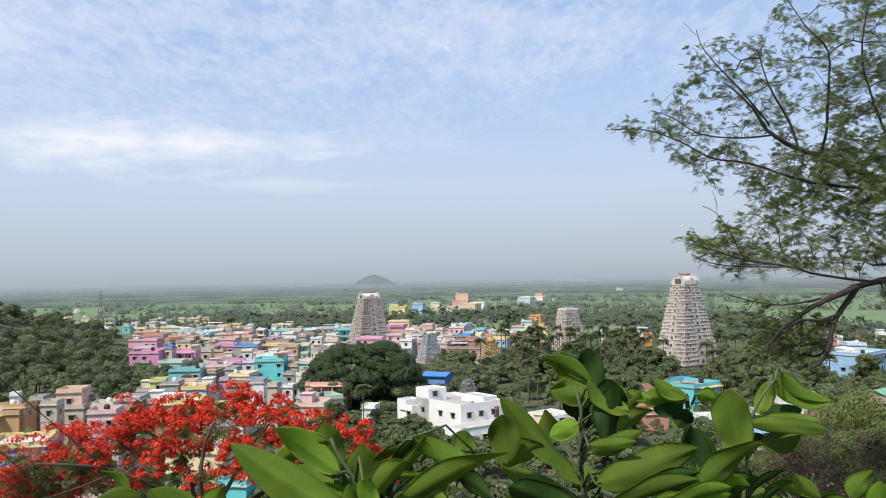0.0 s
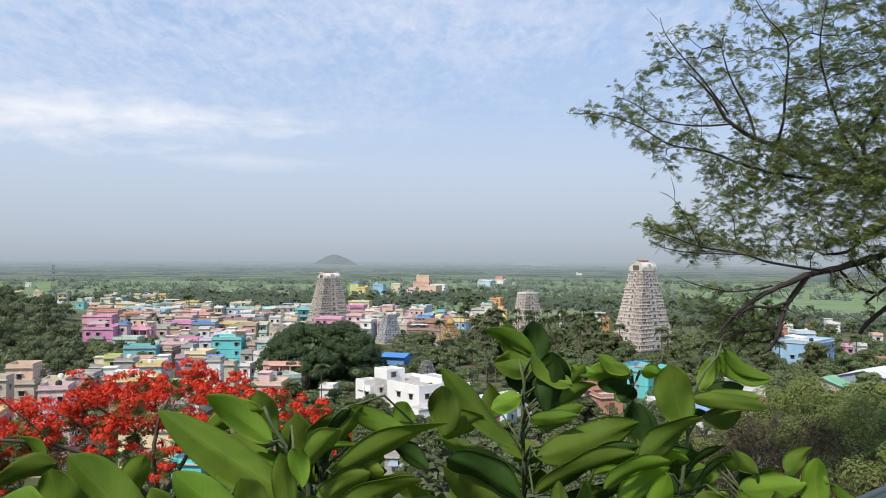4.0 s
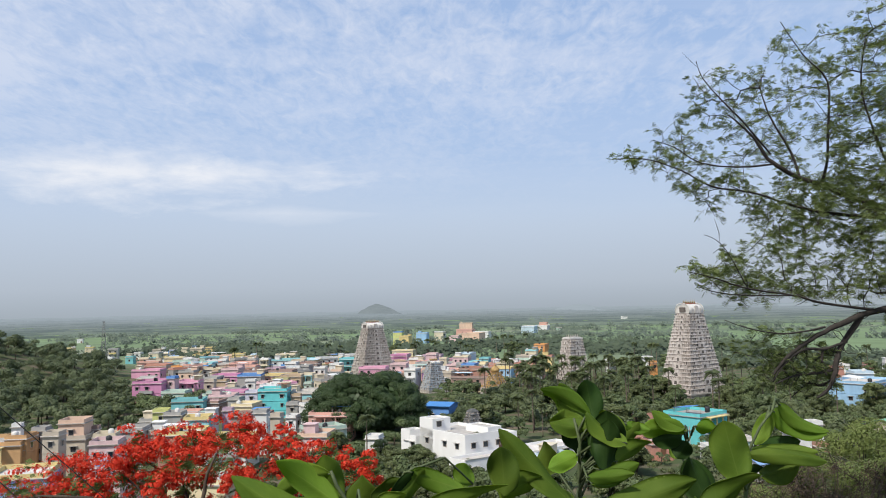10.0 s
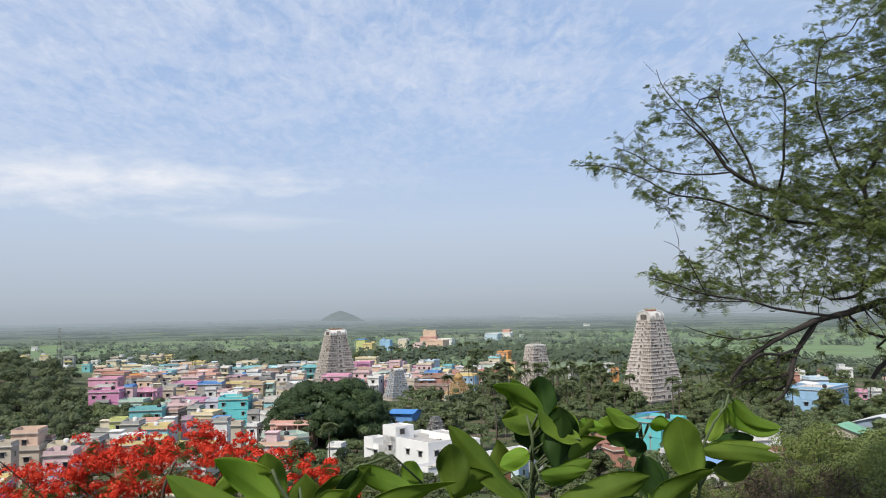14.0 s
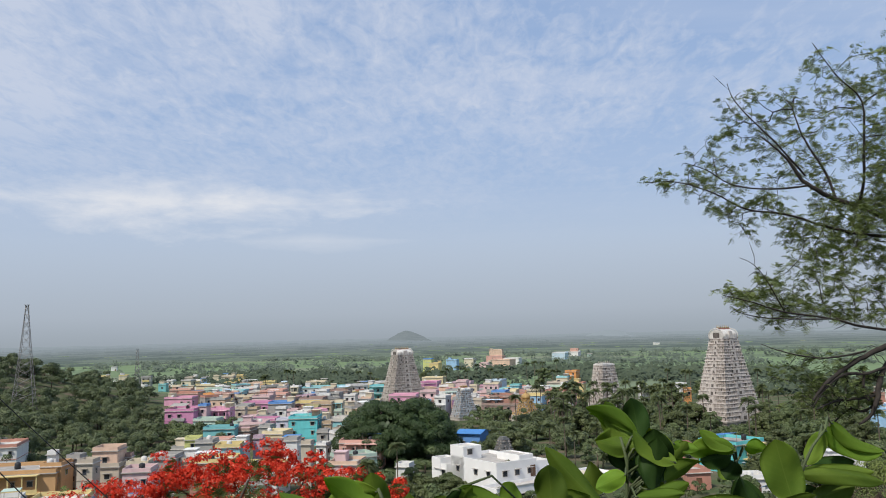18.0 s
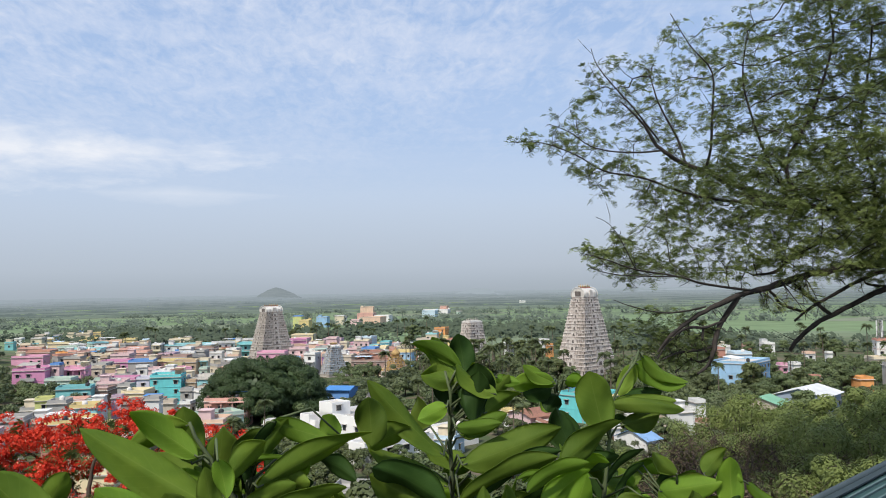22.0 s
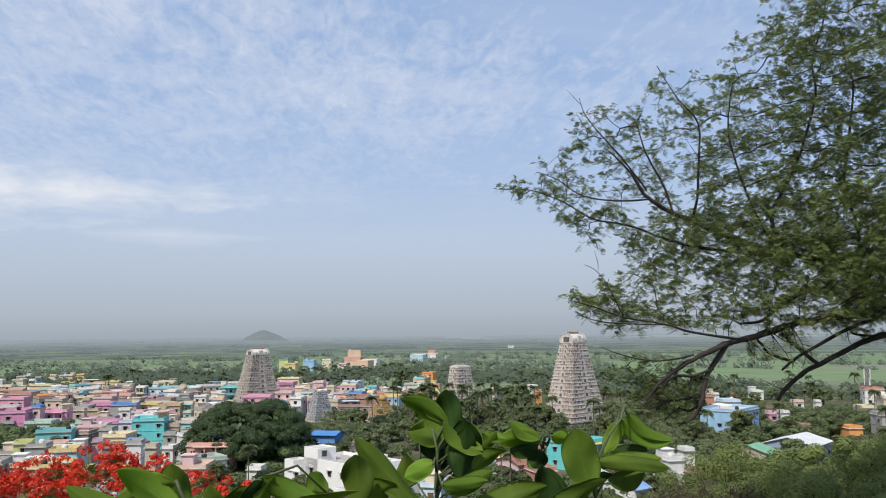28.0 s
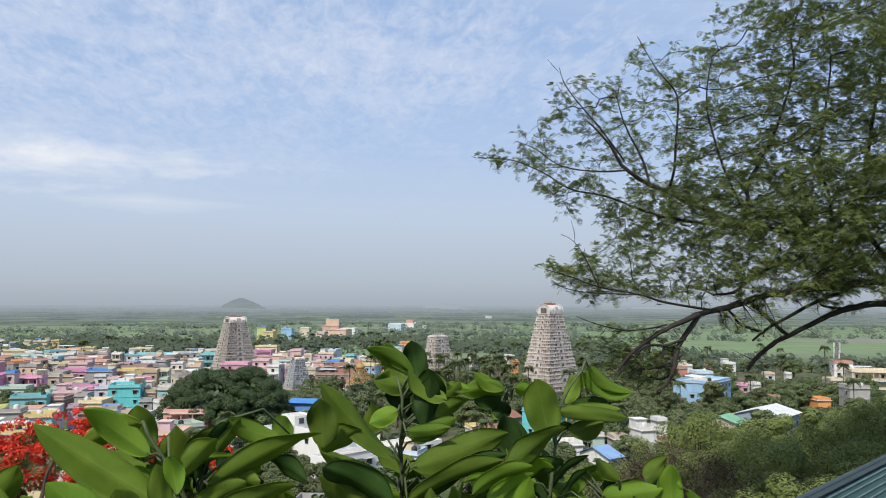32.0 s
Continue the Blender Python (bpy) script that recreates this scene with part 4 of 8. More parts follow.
# ---- temple towers ----
M_STUCCO = material("weathered_stucco", (0.66, 0.60, 0.55), (0.35, 0.305, 0.27), 1.3, 0.95, 0.5, 8, spots=0.55)
M_STUCCO2 = material("grey_brown_stucco", (0.54, 0.50, 0.45), (0.25, 0.22, 0.19), 1.1, 0.95, 0.5, 8, spots=0.55)
M_STUCCO3 = material("pale_blue_grey_stucco", (0.47, 0.50, 0.52), (0.26, 0.28, 0.30), 1.3, 0.95, 0.5, 8, spots=0.55)
M_LIME = material("limewashed_vault", (0.74, 0.71, 0.66), (0.40, 0.37, 0.34), 0.9, 0.9, 0.3, 6, spots=0.6)
M_RED = material("faded_red_ridge", (0.42, 0.16, 0.11), (0.22, 0.10, 0.08), 2.0, 0.9)
M_GOLD = material("ochre_gold_paint", (0.52, 0.34, 0.13), (0.27, 0.17, 0.07), 1.4, 0.7, 0.3, 6, spots=0.5)
# dark colour standing in for shade inside niches, doorways, gateways and gable openings
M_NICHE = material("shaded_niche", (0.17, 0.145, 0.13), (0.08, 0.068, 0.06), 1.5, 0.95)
# brown for some figures, and for shade in the gaps between panels
M_CARVED = material("brown_carving_gap_shade", (0.43, 0.37, 0.33), (0.22, 0.185, 0.16), 1.6, 0.95, 0.5, 8)
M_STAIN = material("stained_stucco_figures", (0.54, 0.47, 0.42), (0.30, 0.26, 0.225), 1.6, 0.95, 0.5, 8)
M_GREYSTONE = material("dark_grey_granite", (0.22, 0.22, 0.215), (0.11, 0.11, 0.105), 1.3, 0.95, 0.5, 8)
M_FINIAL = material("brass_finial", (0.42, 0.30, 0.12), (0.25, 0.17, 0.07), 3.0, 0.4, metal=0.8)


def tier_bmesh(w, d, h, w2, d2, rnd):
    """One storey on sloping sides: a base moulding, a crowd of pilasters, figures and dark niches, a thin cornice and a row of miniature shrines."""
    bm = bmesh.new()

    def half(u, along, out=0.0):
        a, b = (w, w2) if along else (d, d2)
        return (a + (b - a) * u) * 0.5 + out

    def slab(u0, u1, out, mat=0):
        box(bm, -half(u0, 1, out), half(u0, 1, out), -half(u0, 0, out), half(u0, 0, out), h * u0, h * u1, mat, half(u1, 1, out) / half(u0, 1, out))

    # core behind the panels, its dark colour giving the gaps their shade
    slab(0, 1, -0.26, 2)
    slab(0, 0.05, 0.03)
    slab(0.48, 0.55, 0.24)
    slab(0.93, 1.0, 0.16)
    for along in (0, 1):
        for u0, u1, step in ((0.05, 0.47, 0.40), (0.56, 0.92, 0.44)):
            length = 2 * half(u0, not along) - 0.1
            n = max(5, int(length / step))
            for k in range(n):
                u = ((k + 0.5) / n - 0.5) * length
                for s in (-1, 1):
                    dep = rnd.uniform(0.06, 0.26)
                    v = s * (half((u0 + u1) / 2, along) - 0.10)
                    fw = length / n * rnd.uniform(0.24, 0.45)
                    b = (u - fw, u + fw, v - dep, v + dep) if not along else (v - dep, v + dep, u - fw, u + fw)
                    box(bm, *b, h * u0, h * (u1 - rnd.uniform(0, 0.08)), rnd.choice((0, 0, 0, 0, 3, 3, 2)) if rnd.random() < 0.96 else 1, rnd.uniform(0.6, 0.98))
        # middle bay; the doorway's shade is painted as a dark solid block
        bw = 0.13 * (d if along else w)
        for s in (-1, 1):
            v = s * half(0.3, along)
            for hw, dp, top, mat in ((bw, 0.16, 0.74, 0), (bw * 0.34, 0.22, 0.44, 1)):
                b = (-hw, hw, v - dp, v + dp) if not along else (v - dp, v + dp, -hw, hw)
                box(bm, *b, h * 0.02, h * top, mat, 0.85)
    return bm


def gopuram(x, y, yaw, w, d, height, tiers, mat, label, narrow=0.50, vault=True, plinth=0.10, seed=1):
    rnd = random.Random(seed)
    ob = empty("temple_tower", pose(x, y, 0, 0, 0, yaw), label, "temple tower", "gateway towers of the temple")
    ph = height * plinth
    part("plinth", boxes((-w * 0.53, w * 0.53, -d * 0.53, d * 0.53, -0.5, ph * 0.2), (-w * 0.5, w * 0.5, -d * 0.5, d * 0.5, ph * 0.2, ph * 0.85),
                         (-w * 0.52, w * 0.52, -d * 0.52, d * 0.52, ph * 0.85, ph)), M_STUCCO2, ob, "dark stone base storey")
    part("gateway", boxes((-w * 0.12, w * 0.12, -d * 0.5 - 0.12, -d * 0.5 + 0.3, 0, ph * 0.8)), M_NICHE, ob)
    vh = height * (0.115 if vault else 0.05)
    body = height - ph - vh
    z = ph
    q = 0.955
    unit = body * (1 - q) / (1 - q ** tiers)

    def shrink(zz):
        return 1 - (1 - narrow) * ((zz - ph) / body) ** 0.97 if zz > ph else 1.0

    for i in range(tiers):
        th = unit * q ** i
        k, k2 = shrink(z), shrink(min(z + th, ph + body))
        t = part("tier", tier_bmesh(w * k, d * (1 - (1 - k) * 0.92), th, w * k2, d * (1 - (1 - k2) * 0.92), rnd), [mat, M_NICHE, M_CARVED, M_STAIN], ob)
        t.matrix_basis = Matrix.Translation((0, 0, z))
        z += th
    wt2, dt2 = w * narrow, d * (1 - (1 - narrow) * 0.92)
    if vault:
        # barrel vault with horseshoe gables along the long side
        bm = bmesh.new()
        prof = [(-0.5, 0), (-0.54, 0.25), (-0.50, 0.55), (-0.36, 0.82), (-0.14, 0.97), (0, 1.0), (0.14, 0.97), (0.36, 0.82), (0.50, 0.55), (0.54, 0.25), (0.5, 0)]
        ends = []
        for xx, k in ((-wt2 * 0.5, 0.94), (-wt2 * 0.40, 1.0), (0, 0.97), (wt2 * 0.40, 1.0), (wt2 * 0.5, 0.94)):
            ends.append([bm.verts.new((xx, a * dt2 * k, b * vh * 0.8 * k)) for a, b in prof])
        for a, b in zip(ends, ends[1:]):
            for i in range(len(prof) - 1):
                bm.faces.new((a[i], b[i], b[i + 1], a[i + 1])).smooth = True
        bm.faces.new(ends[0]), bm.faces.new(ends[-1][::-1])
        o = part("vault", bm, M_LIME, ob, "pale barrel vault roof")
        o.matrix_basis = Matrix.Translation((0, 0, z))
        for s in (-1, 1):
            bm = bmesh.new()
            ring = [(s * wt2 * 0.515, a * dt2 * 0.98, b * vh * 0.86) for a, b in prof]
            ring_tube(bm, ring, [0.16] * len(ring), 5)
            box(bm, s * wt2 * 0.50 - 0.1, s * wt2 * 0.50 + 0.1, -dt2 * 0.22, dt2 * 0.22, vh * 0.05, vh * 0.5, 1)
            o = part("gable_arch", bm, [M_LIME, M_NICHE], ob)
            o.matrix_basis = Matrix.Translation((0, 0, z))
        for s in (-1, 1):
            o = part("dormer", boxes((-wt2 * 0.14, wt2 * 0.14, s * dt2 * 0.50 - 0.3, s * dt2 * 0.50 + 0.3, 0, vh * 0.62, 0, 0.7), (-wt2 * 0.34, -wt2 * 0.24, s * dt2 * 0.5 - 0.2, s * dt2 * 0.5 + 0.2, 0, vh * 0.4), (wt2 * 0.24, wt2 * 0.34, s * dt2 * 0.5 - 0.2, s * dt2 * 0.5 + 0.2, 0, vh * 0.4)), mat, ob)
            o.matrix_basis = Matrix.Translation((0, 0, z))
        ridge = part("ridge", boxes((-wt2 * 0.44, wt2 * 0.44, -0.28, 0.28, vh * 0.77, vh * 0.87)), M_RED, ob, "faded red ridge beam")
        ridge.matrix_basis = Matrix.Translation((0, 0, z))
        zf, nf, span = z + vh * 0.85, 7, wt2 * 0.80
    else:
        o = part("roof", boxes((-wt2 * 0.52, wt2 * 0.52, -dt2 * 0.52, dt2 * 0.52, 0, vh * 0.5), (-wt2 * 0.45, wt2 * 0.45, -dt2 * 0.4, dt2 * 0.4, vh * 0.5, vh * 0.75)), M_LIME, ob)
        o.matrix_basis = Matrix.Translation((0, 0, z))
        zf, nf, span = z + vh * 0.75, 7, wt2 * 0.9
    for k in range(nf):
        bm = bmesh.new()
        ring_tube(bm, [(0, 0, 0), (0, 0, 0.25), (0, 0, 0.45), (0, 0, 0.6), (0, 0, 1.15)], [0.16, 0.26, 0.24, 0.09, 0.03], 6)
        o = part("finial", bm, M_FINIAL if vault else M_STUCCO2, ob)
        o.matrix_basis = Matrix.Translation((span * (k / (nf - 1) - 0.5), 0, zf))
    FOOTPRINTS.append((x, y, w * 0.75))
    return ob


def vimana(x, y, yaw, s, height, mat, label, dome=True):
    """A stepped square sanctuary tower with a small dome."""
    rnd = random.Random(7)
    ob = empty("sanctuary_tower", pose(x, y, 0, 0, 0, yaw), label, "temple tower")
    bh = height * 0.35
    part("base", boxes((-s / 2, s / 2, -s / 2, s / 2, -0.5, bh)), M_STUCCO2, ob)
    z, w = bh, s * 0.98
    for i in range(4):
        th = height * 0.13
        t = part("tier", tier_bmesh(w, w, th, w * 0.78, w * 0.78, rnd), [mat, M_NICHE, M_CARVED, M_STAIN], ob)
        t.matrix_basis = Matrix.Translation((0, 0, z))
        z, w = z + th, w * 0.80
    FOOTPRINTS.append((x, y, s * 0.7))
    if not dome:
        cap = part("roof", boxes((-w * 0.5, w * 0.5, -w * 0.5, w * 0.5, 0, 0.3), (-w * 0.35, w * 0.35, -w * 0.35, w * 0.35, 0.3, 0.6)), mat, ob)
        cap.matrix_basis = Matrix.Translation((0, 0, z))
        return ob
    bm = bmesh.new()
    ring_tube(bm, [(0, 0, 0), (0, 0, 0.5), (0, 0, 1.2), (0, 0, 1.9), (0, 0, 2.2), (0, 0, 2.4), (0, 0, 3.2)], [w * 0.42, w * 0.55, w * 0.52, w * 0.3, 0.25, 0.32, 0.03], 12)
    d = part("dome", bm, mat, ob, smooth=True)
    d.matrix_basis = Matrix.Translation((0, 0, z))
    return ob


gopuram(80.5, 262, 35, 18.3, 12.8, 32.6, 12, M_STUCCO, "tall weathered white temple gateway tower crowded with stucco figures", 0.38, seed=1)
gopuram(-33.5, 353, 35, 17.0, 12.0, 27.0, 10, M_STUCCO2, "grey brown temple gateway tower with a pale vaulted top", 0.45, seed=2)
gopuram(51.5, 326, 35, 11.6, 8.2, 19.4, 7, M_STUCCO, "pale flat-topped temple gateway tower among the palms", 0.58, False, seed=3)
gopuram(-5.6, 305, 35, 8.6, 6.4, 12.3, 6, M_STUCCO3, "small pale blue grey temple tower with carved storeys", 0.45, seed=4)
vimana(16.8, 284, 35, 7.6, 10.2, M_GOLD, "small gold-painted stepped sanctuary tower")
vimana(5.6, 190.0, 35, 4.8, 8.4, M_GREYSTONE, "small dark grey stepped shrine tower behind the white house", False)


# ---- trees ----
def leaf_cloud(centres, radii, count, size, seed, flat=0.6, aspect=0.55):
    """Verts and quads of many small leaves gathered in clumps, each turned outwards from its clump."""
    rg = np.random.default_rng(seed)
    centres, radii = np.asarray(centres, float), np.asarray(radii, float)
    pick = rg.integers(0, len(centres), count)
    v = rg.normal(size=(count, 3))
    v /= np.linalg.norm(v, axis=1, keepdims=True)
    rad = rg.uniform(0.55, 1.0, (count, 1)) ** 0.6
    p = centres[pick] + v * rad * radii[pick][:, None] * np.array([1, 1, flat])
    nrm = v * 1.1 + rg.normal(size=(count, 3)) * 0.24 + np.array([0, 0, 0.45])
    nrm /= np.linalg.norm(nrm, axis=1, keepdims=True)
    a = np.cross(nrm, rg.normal(size=(count, 3)))
    a /= np.linalg.norm(a, axis=1, keepdims=True)
    b = np.cross(nrm, a)
    s = size * rg.uniform(0.6, 1.3, (count, 1))
    quad = np.stack([p - a * s * 0.5, p + b * s * aspect * 0.5, p + a * s * 0.5, p - b * s * aspect * 0.5], 1).reshape(-1, 3)
    return quad


def leaf_shell(centres, radii, seed, flat=0.75, n=5, size=1.25):
    """Overlapping leaf masses laid over each clump like rough shingles, so that the clump is dense and lit from above."""
    rg = np.random.default_rng(seed)
    g = (np.arange(n) + 0.5) / n * 2 - 1
    u, v = [q.ravel() for q in np.meshgrid(g, g)]
    one = np.ones_like(u)
    faces = [np.stack(f, 1) for f in ((u, v, one), (u, v, -one), (u, one, v), (u, -one, v), (one, u, v), (-one, u, v))]
    d = np.concatenate(faces)
    d /= np.linalg.norm(d, axis=1, keepdims=True)
    centres, radii = np.asarray(centres, float), np.asarray(radii, float)
    k, m = len(d), len(centres)
    dirs = np.tile(d, (m, 1)) + rg.normal(size=(m * k, 3)) * 0.16
    dirs /= np.linalg.norm(dirs, axis=1, keepdims=True)
    r = np.repeat(radii, k)[:, None]
    over = dirs[:, 2] > -0.35
    p = np.repeat(centres, k, 0) + dirs * r * rg.uniform(0.66, 1.0, (m * k, 1)) * np.array([1, 1, flat])
    nrm = dirs + rg.normal(size=(m * k, 3)) * 0.38 + np.array([0, 0, 0.25])
    nrm /= np.linalg.norm(nrm, axis=1, keepdims=True)
    a = np.cross(nrm, rg.normal(size=(m * k, 3)))
    a /= np.linalg.norm(a, axis=1, keepdims=True)
    b = np.cross(nrm, a)
    s = r * size / n * rg.uniform(0.7, 1.25, (m * k, 1))
    t = rg.uniform(0.5, 1.0, (m * k, 4, 1))
    return np.stack([p - a * s * t[:, 0], p - b * s * t[:, 1], p + a * s * t[:, 2], p + b * s * t[:, 3]], 1)[over].reshape(-1, 3)


def quads_mesh(name, quad, mat):
    n = len(quad) // 4
    me = bpy.data.meshes.new(name)
    me.vertices.add(n * 4)
    me.vertices.foreach_set("co", quad.astype(np.float32).ravel())
    me.loops.add(n * 4)
    me.loops.foreach_set("vertex_index", np.arange(n * 4, dtype=np.int32))
    me.polygons.add(n)
    me.polygons.foreach_set("loop_start", np.arange(n, dtype=np.int32) * 4)
    me.materials.append(mat)
    me.update()
    me.validate()
    return me


def tree_meshes(name, seed, r, h, trunk_h, clumps, leaves, size, mat, flat=0.75):
    """Trunk with limbs, and a crown of clumps spread over an uneven dome."""
    rnd = random.Random(seed)
    cs, rs = [], []
    for k in range(clumps):
        a, u = rnd.uniform(0, 2 * math.pi), rnd.uniform(-0.15, 1.0)
        ring = math.sqrt(max(0, 1 - max(u, 0) ** 2)) * rnd.uniform(0.5, 1.0) * rnd.uniform(0.8, 1.1)
        cs.append((r * ring * math.cos(a), r * ring * math.sin(a), trunk_h + (h - trunk_h) * (0.25 + 0.62 * u)))
        rs.append(r * rnd.uniform(0.28, 0.46))
    crown = quads_mesh(name + "_crown", np.concatenate([leaf_cloud(cs, rs, leaves, size, seed), leaf_shell(cs, [q * 0.95 for q in rs], seed, 0.6, 6)]), mat)
    bm = bmesh.new()
    lean = rnd.uniform(-0.4, 0.4)
    ring_tube(bm, [(0, 0, -0.8), (lean * 0.3, 0, trunk_h * 0.5), (lean, 0.1, trunk_h)], [r * 0.10, r * 0.075, r * 0.06], 7)
    for c in cs[:7]:
        ring_tube(bm, [(lean, 0.1, trunk_h * 0.92), (c[0] * 0.5, c[1] * 0.5, trunk_h + (c[2] - trunk_h) * 0.6), c], [r * 0.05, r * 0.03, r * 0.01], 5)
    trunk = bpy.data.meshes.new(name + "_trunk")
    bm.to_mesh(trunk)
    trunk.materials.append(M_BARK)
    return trunk, crown


def place_tree(meshes, x, y, z, turn, s, label, category="tree", group="", kind="tree", squash=1.0):
    ob = empty(kind, Matrix.Translation((x, y, z)) @ Matrix.Rotation(turn, 4, "Z") @ Matrix.Diagonal((s, s, s * squash, 1)), label, category, group)
    share("trunk", meshes[0], ob, Matrix.Identity(4))
    share("crown", meshes[1], ob, Matrix.Identity(4))
    return ob


def palm_meshes(name, seed, h, fronds=20, length=2.35):
    rnd = random.Random(seed)
    bm = bmesh.new()
    lean = rnd.uniform(-0.9, 0.9)
    pts = [(lean * (k / 6) ** 2, 0.3 * lean * (k / 6), h * k / 6 - (0.8 if k == 0 else 0)) for k in range(7)]
    ring_tube(bm, pts, [0.24, 0.18, 0.16, 0.15, 0.14, 0.13, 0.15], 7)
    trunk = bpy.data.meshes.new(name + "_trunk")
    bm.to_mesh(trunk)
    trunk.materials.append(M_PALMBARK)
    topp = Vector(pts[-1])
    verts, faces = [], []
    for k in range(fronds):
        a = 2.4 * k + rnd.uniform(-0.3, 0.3)
        rise = rnd.uniform(-0.5, 1.25)
        out = Vector((math.cos(a), math.sin(a), 0))
        sidev = Vector((-math.sin(a), math.cos(a), 0))
        L = length * rnd.uniform(0.8, 1.1)
        n = 11
        for i in range(n):
            u = (i + 1.5) / (n + 1)
            p = topp + out * L * (u - 0.12 * u * u) * math.cos(rise * (1 - 0.4 * u)) + Vector((0, 0, L * (math.sin(rise) * u - 0.75 * u * u)))
            ll = L * 0.40 * math.sin(math.pi * min(1, 0.18 + 0.8 * u)) + 0.12
            for s in (-1, 1):
                tip = p + sidev * s * ll * 0.85 + out * ll * 0.45 + Vector((0, 0, -ll * 0.45))
                b = len(verts)
                w = out * 0.12 * L / 2.5
                verts += [tuple(p - w), tuple(p + w), tuple(tip + w * 0.3), tuple(tip - w * 0.3)]
                faces.append((b, b + 1, b + 2, b + 3))
        for i in range(5):
            u0, u1 = i / 5, (i + 1) / 5
            q = []
            for u in (u0, u1):
                p = topp + out * L * (u - 0.12 * u * u) * math.cos(rise * (1 - 0.4 * u)) + Vector((0, 0, L * (math.sin(rise) * u - 0.75 * u * u)))
                q += [p - sidev * 0.05 * (1.2 - u), p + sidev * 0.05 * (1.2 - u)]
            b = len(verts)
            verts += [tuple(v) for v in q]
            faces.append((b, b + 1, b + 3, b + 2))
    return trunk, mesh_of(name + "_crown", verts, faces, M_PALM)


TREES = [tree_meshes("tree", 20 + k, 4.2, 8.5, 1.3, 24, 700, 0.42, (M_LEAF, M_LEAF2, M_LEAF, M_LEAF2)[k]) for k in range(4)]
PALMS = [palm_meshes("palm", 40 + k, 10.0 + 1.3 * k, 25 + k) for k in range(3)]
GRND = random.Random(5)


def clear_of(x, y, r):
    return all((x - a) ** 2 + (y - b) ** 2 > (r + c) ** 2 for a, b, c in FOOTPRINTS)


def scatter(count, region, size, label, palms=0.0, gap=1.0, group=""):
    """Trees over the part of the plan that region(rnd) draws from, clear of the buildings."""
    done = 0
    for _ in range(count * 6):
        x, y = region(GRND)
        s = GRND.uniform(*size)
        if not clear_of(x, y, gap):
            continue
        z = ground_z(x, y)
        if GRND.random() < palms:
            place_tree(GRND.choice(PALMS), x, y, z, GRND.uniform(0, 6.28), GRND.uniform(0.85, 1.15), "tall coconut palm with a ragged drooping crown", "palm tree", "coconut palms", "palm_tree")
        else:
            place_tree(GRND.choice(TREES), x, y, z, GRND.uniform(0, 6.28), s, label, "tree", group, "tree", GRND.uniform(0.8, 1.1))
        done += 1
        if done >= count:
            break


def rect(x0, x1, y0, y1):
    return lambda r: (r.uniform(x0, x1), r.uniform(y0, y1))


def quad(a, b, c, d):
    """Draws from the four-cornered piece of the plan."""
    def draw(r):
        u, v = r.random(), r.random()
        return tuple((a[i] * (1 - u) + b[i] * u) * (1 - v) + (d[i] * (1 - u) + c[i] * u) * v for i in (0, 1))
    return draw


def bearing(a0, a1, d0, d1):
    def draw(r):
        a, d = radians(r.uniform(a0, a1)), math.sqrt(r.uniform(d0 * d0, d1 * d1))
        return d * math.sin(a), d * math.cos(a)
    return draw


# the great fig tree in front of the town
def fig_tree(x, y, r, h):
    rnd = random.Random(3)
    ob = empty("fig_tree", pose(x, y, ground_z(x, y)), "huge dark green fig tree with a dense domed crown", "tree")
    cs, rs = [], []
    for k in range(240):
        a, u = rnd.uniform(0, 2 * math.pi), rnd.random() ** 0.8
        ring = math.sqrt(1 - (u * 0.95) ** 2) * rnd.uniform(0.9, 1.0)
        cs.append((r * ring * math.cos(a), r * ring * math.sin(a), h * (0.04 + 0.84 * u)))
        rs.append(rnd.uniform(1.2, 2.2))
    new_crown = new("crown", quads_mesh("fig_crown", np.concatenate([leaf_cloud(cs, rs, 60000, 0.36, 8, 0.75), leaf_shell(cs, rs, 8, 0.75, 12, 1.1)]), M_FICUS))
    new_crown.parent = ob
    bm = bmesh.new()
    ring_tube(bm, [(0, 0, -1), (0.2, 0, 2), (0, 0.2, 4)], [1.6, 1.2, 1.0], 9)
    for k in range(9):
        a = k * 0.7
        ring_tube(bm, [(0, 0.2, 3.4), (r * 0.35 * math.cos(a), r * 0.35 * math.sin(a), h * 0.5), (r * 0.7 * math.cos(a), r * 0.7 * math.sin(a), h * 0.62)], [0.6, 0.35, 0.12], 6)
    part("trunk", bm, M_BARK, ob)
    # the shaded inner mass of twigs and old leaves
    inner = new("inner_foliage", quads_mesh("fig_inner", leaf_cloud([(0, 0, h * 0.42)], [r * 0.8], 5000, 1.6, 9, h / r * 0.55), M_FICUS))
    inner.parent = ob
    FOOTPRINTS.append((x, y, r * 0.9))


fig_tree(-21.5, 210, 17.0, 17.0)
scatter(26, rect(-30, 36, 118, 166), (0.45, 0.8), "leafy tree among the houses below the hill", 0.15, -1.0)
scatter(46, rect(8, 95, 185, 300), (0.7, 1.15), "leafy tree in the temple grounds", 0.4, 0.0)
scatter(75, rect(22, 76, 235, 320), (0.6, 0.9), "leafy tree in the temple grounds", 0.9, -0.5)
scatter(60, rect(50, 150, 110, 255), (0.6, 1.1), "leafy tree among the houses", 0.12, 0.0)
scatter(56, rect(95, 250, 220, 400), (0.6, 1.0), "leafy tree at the edge of the town", 0.5, 0.0)
scatter(40, bearing(-18, 6, 440, 560), (0.7, 1.1), "tree at the far edge of the town", 0.7, 0.0, "trees round the town")
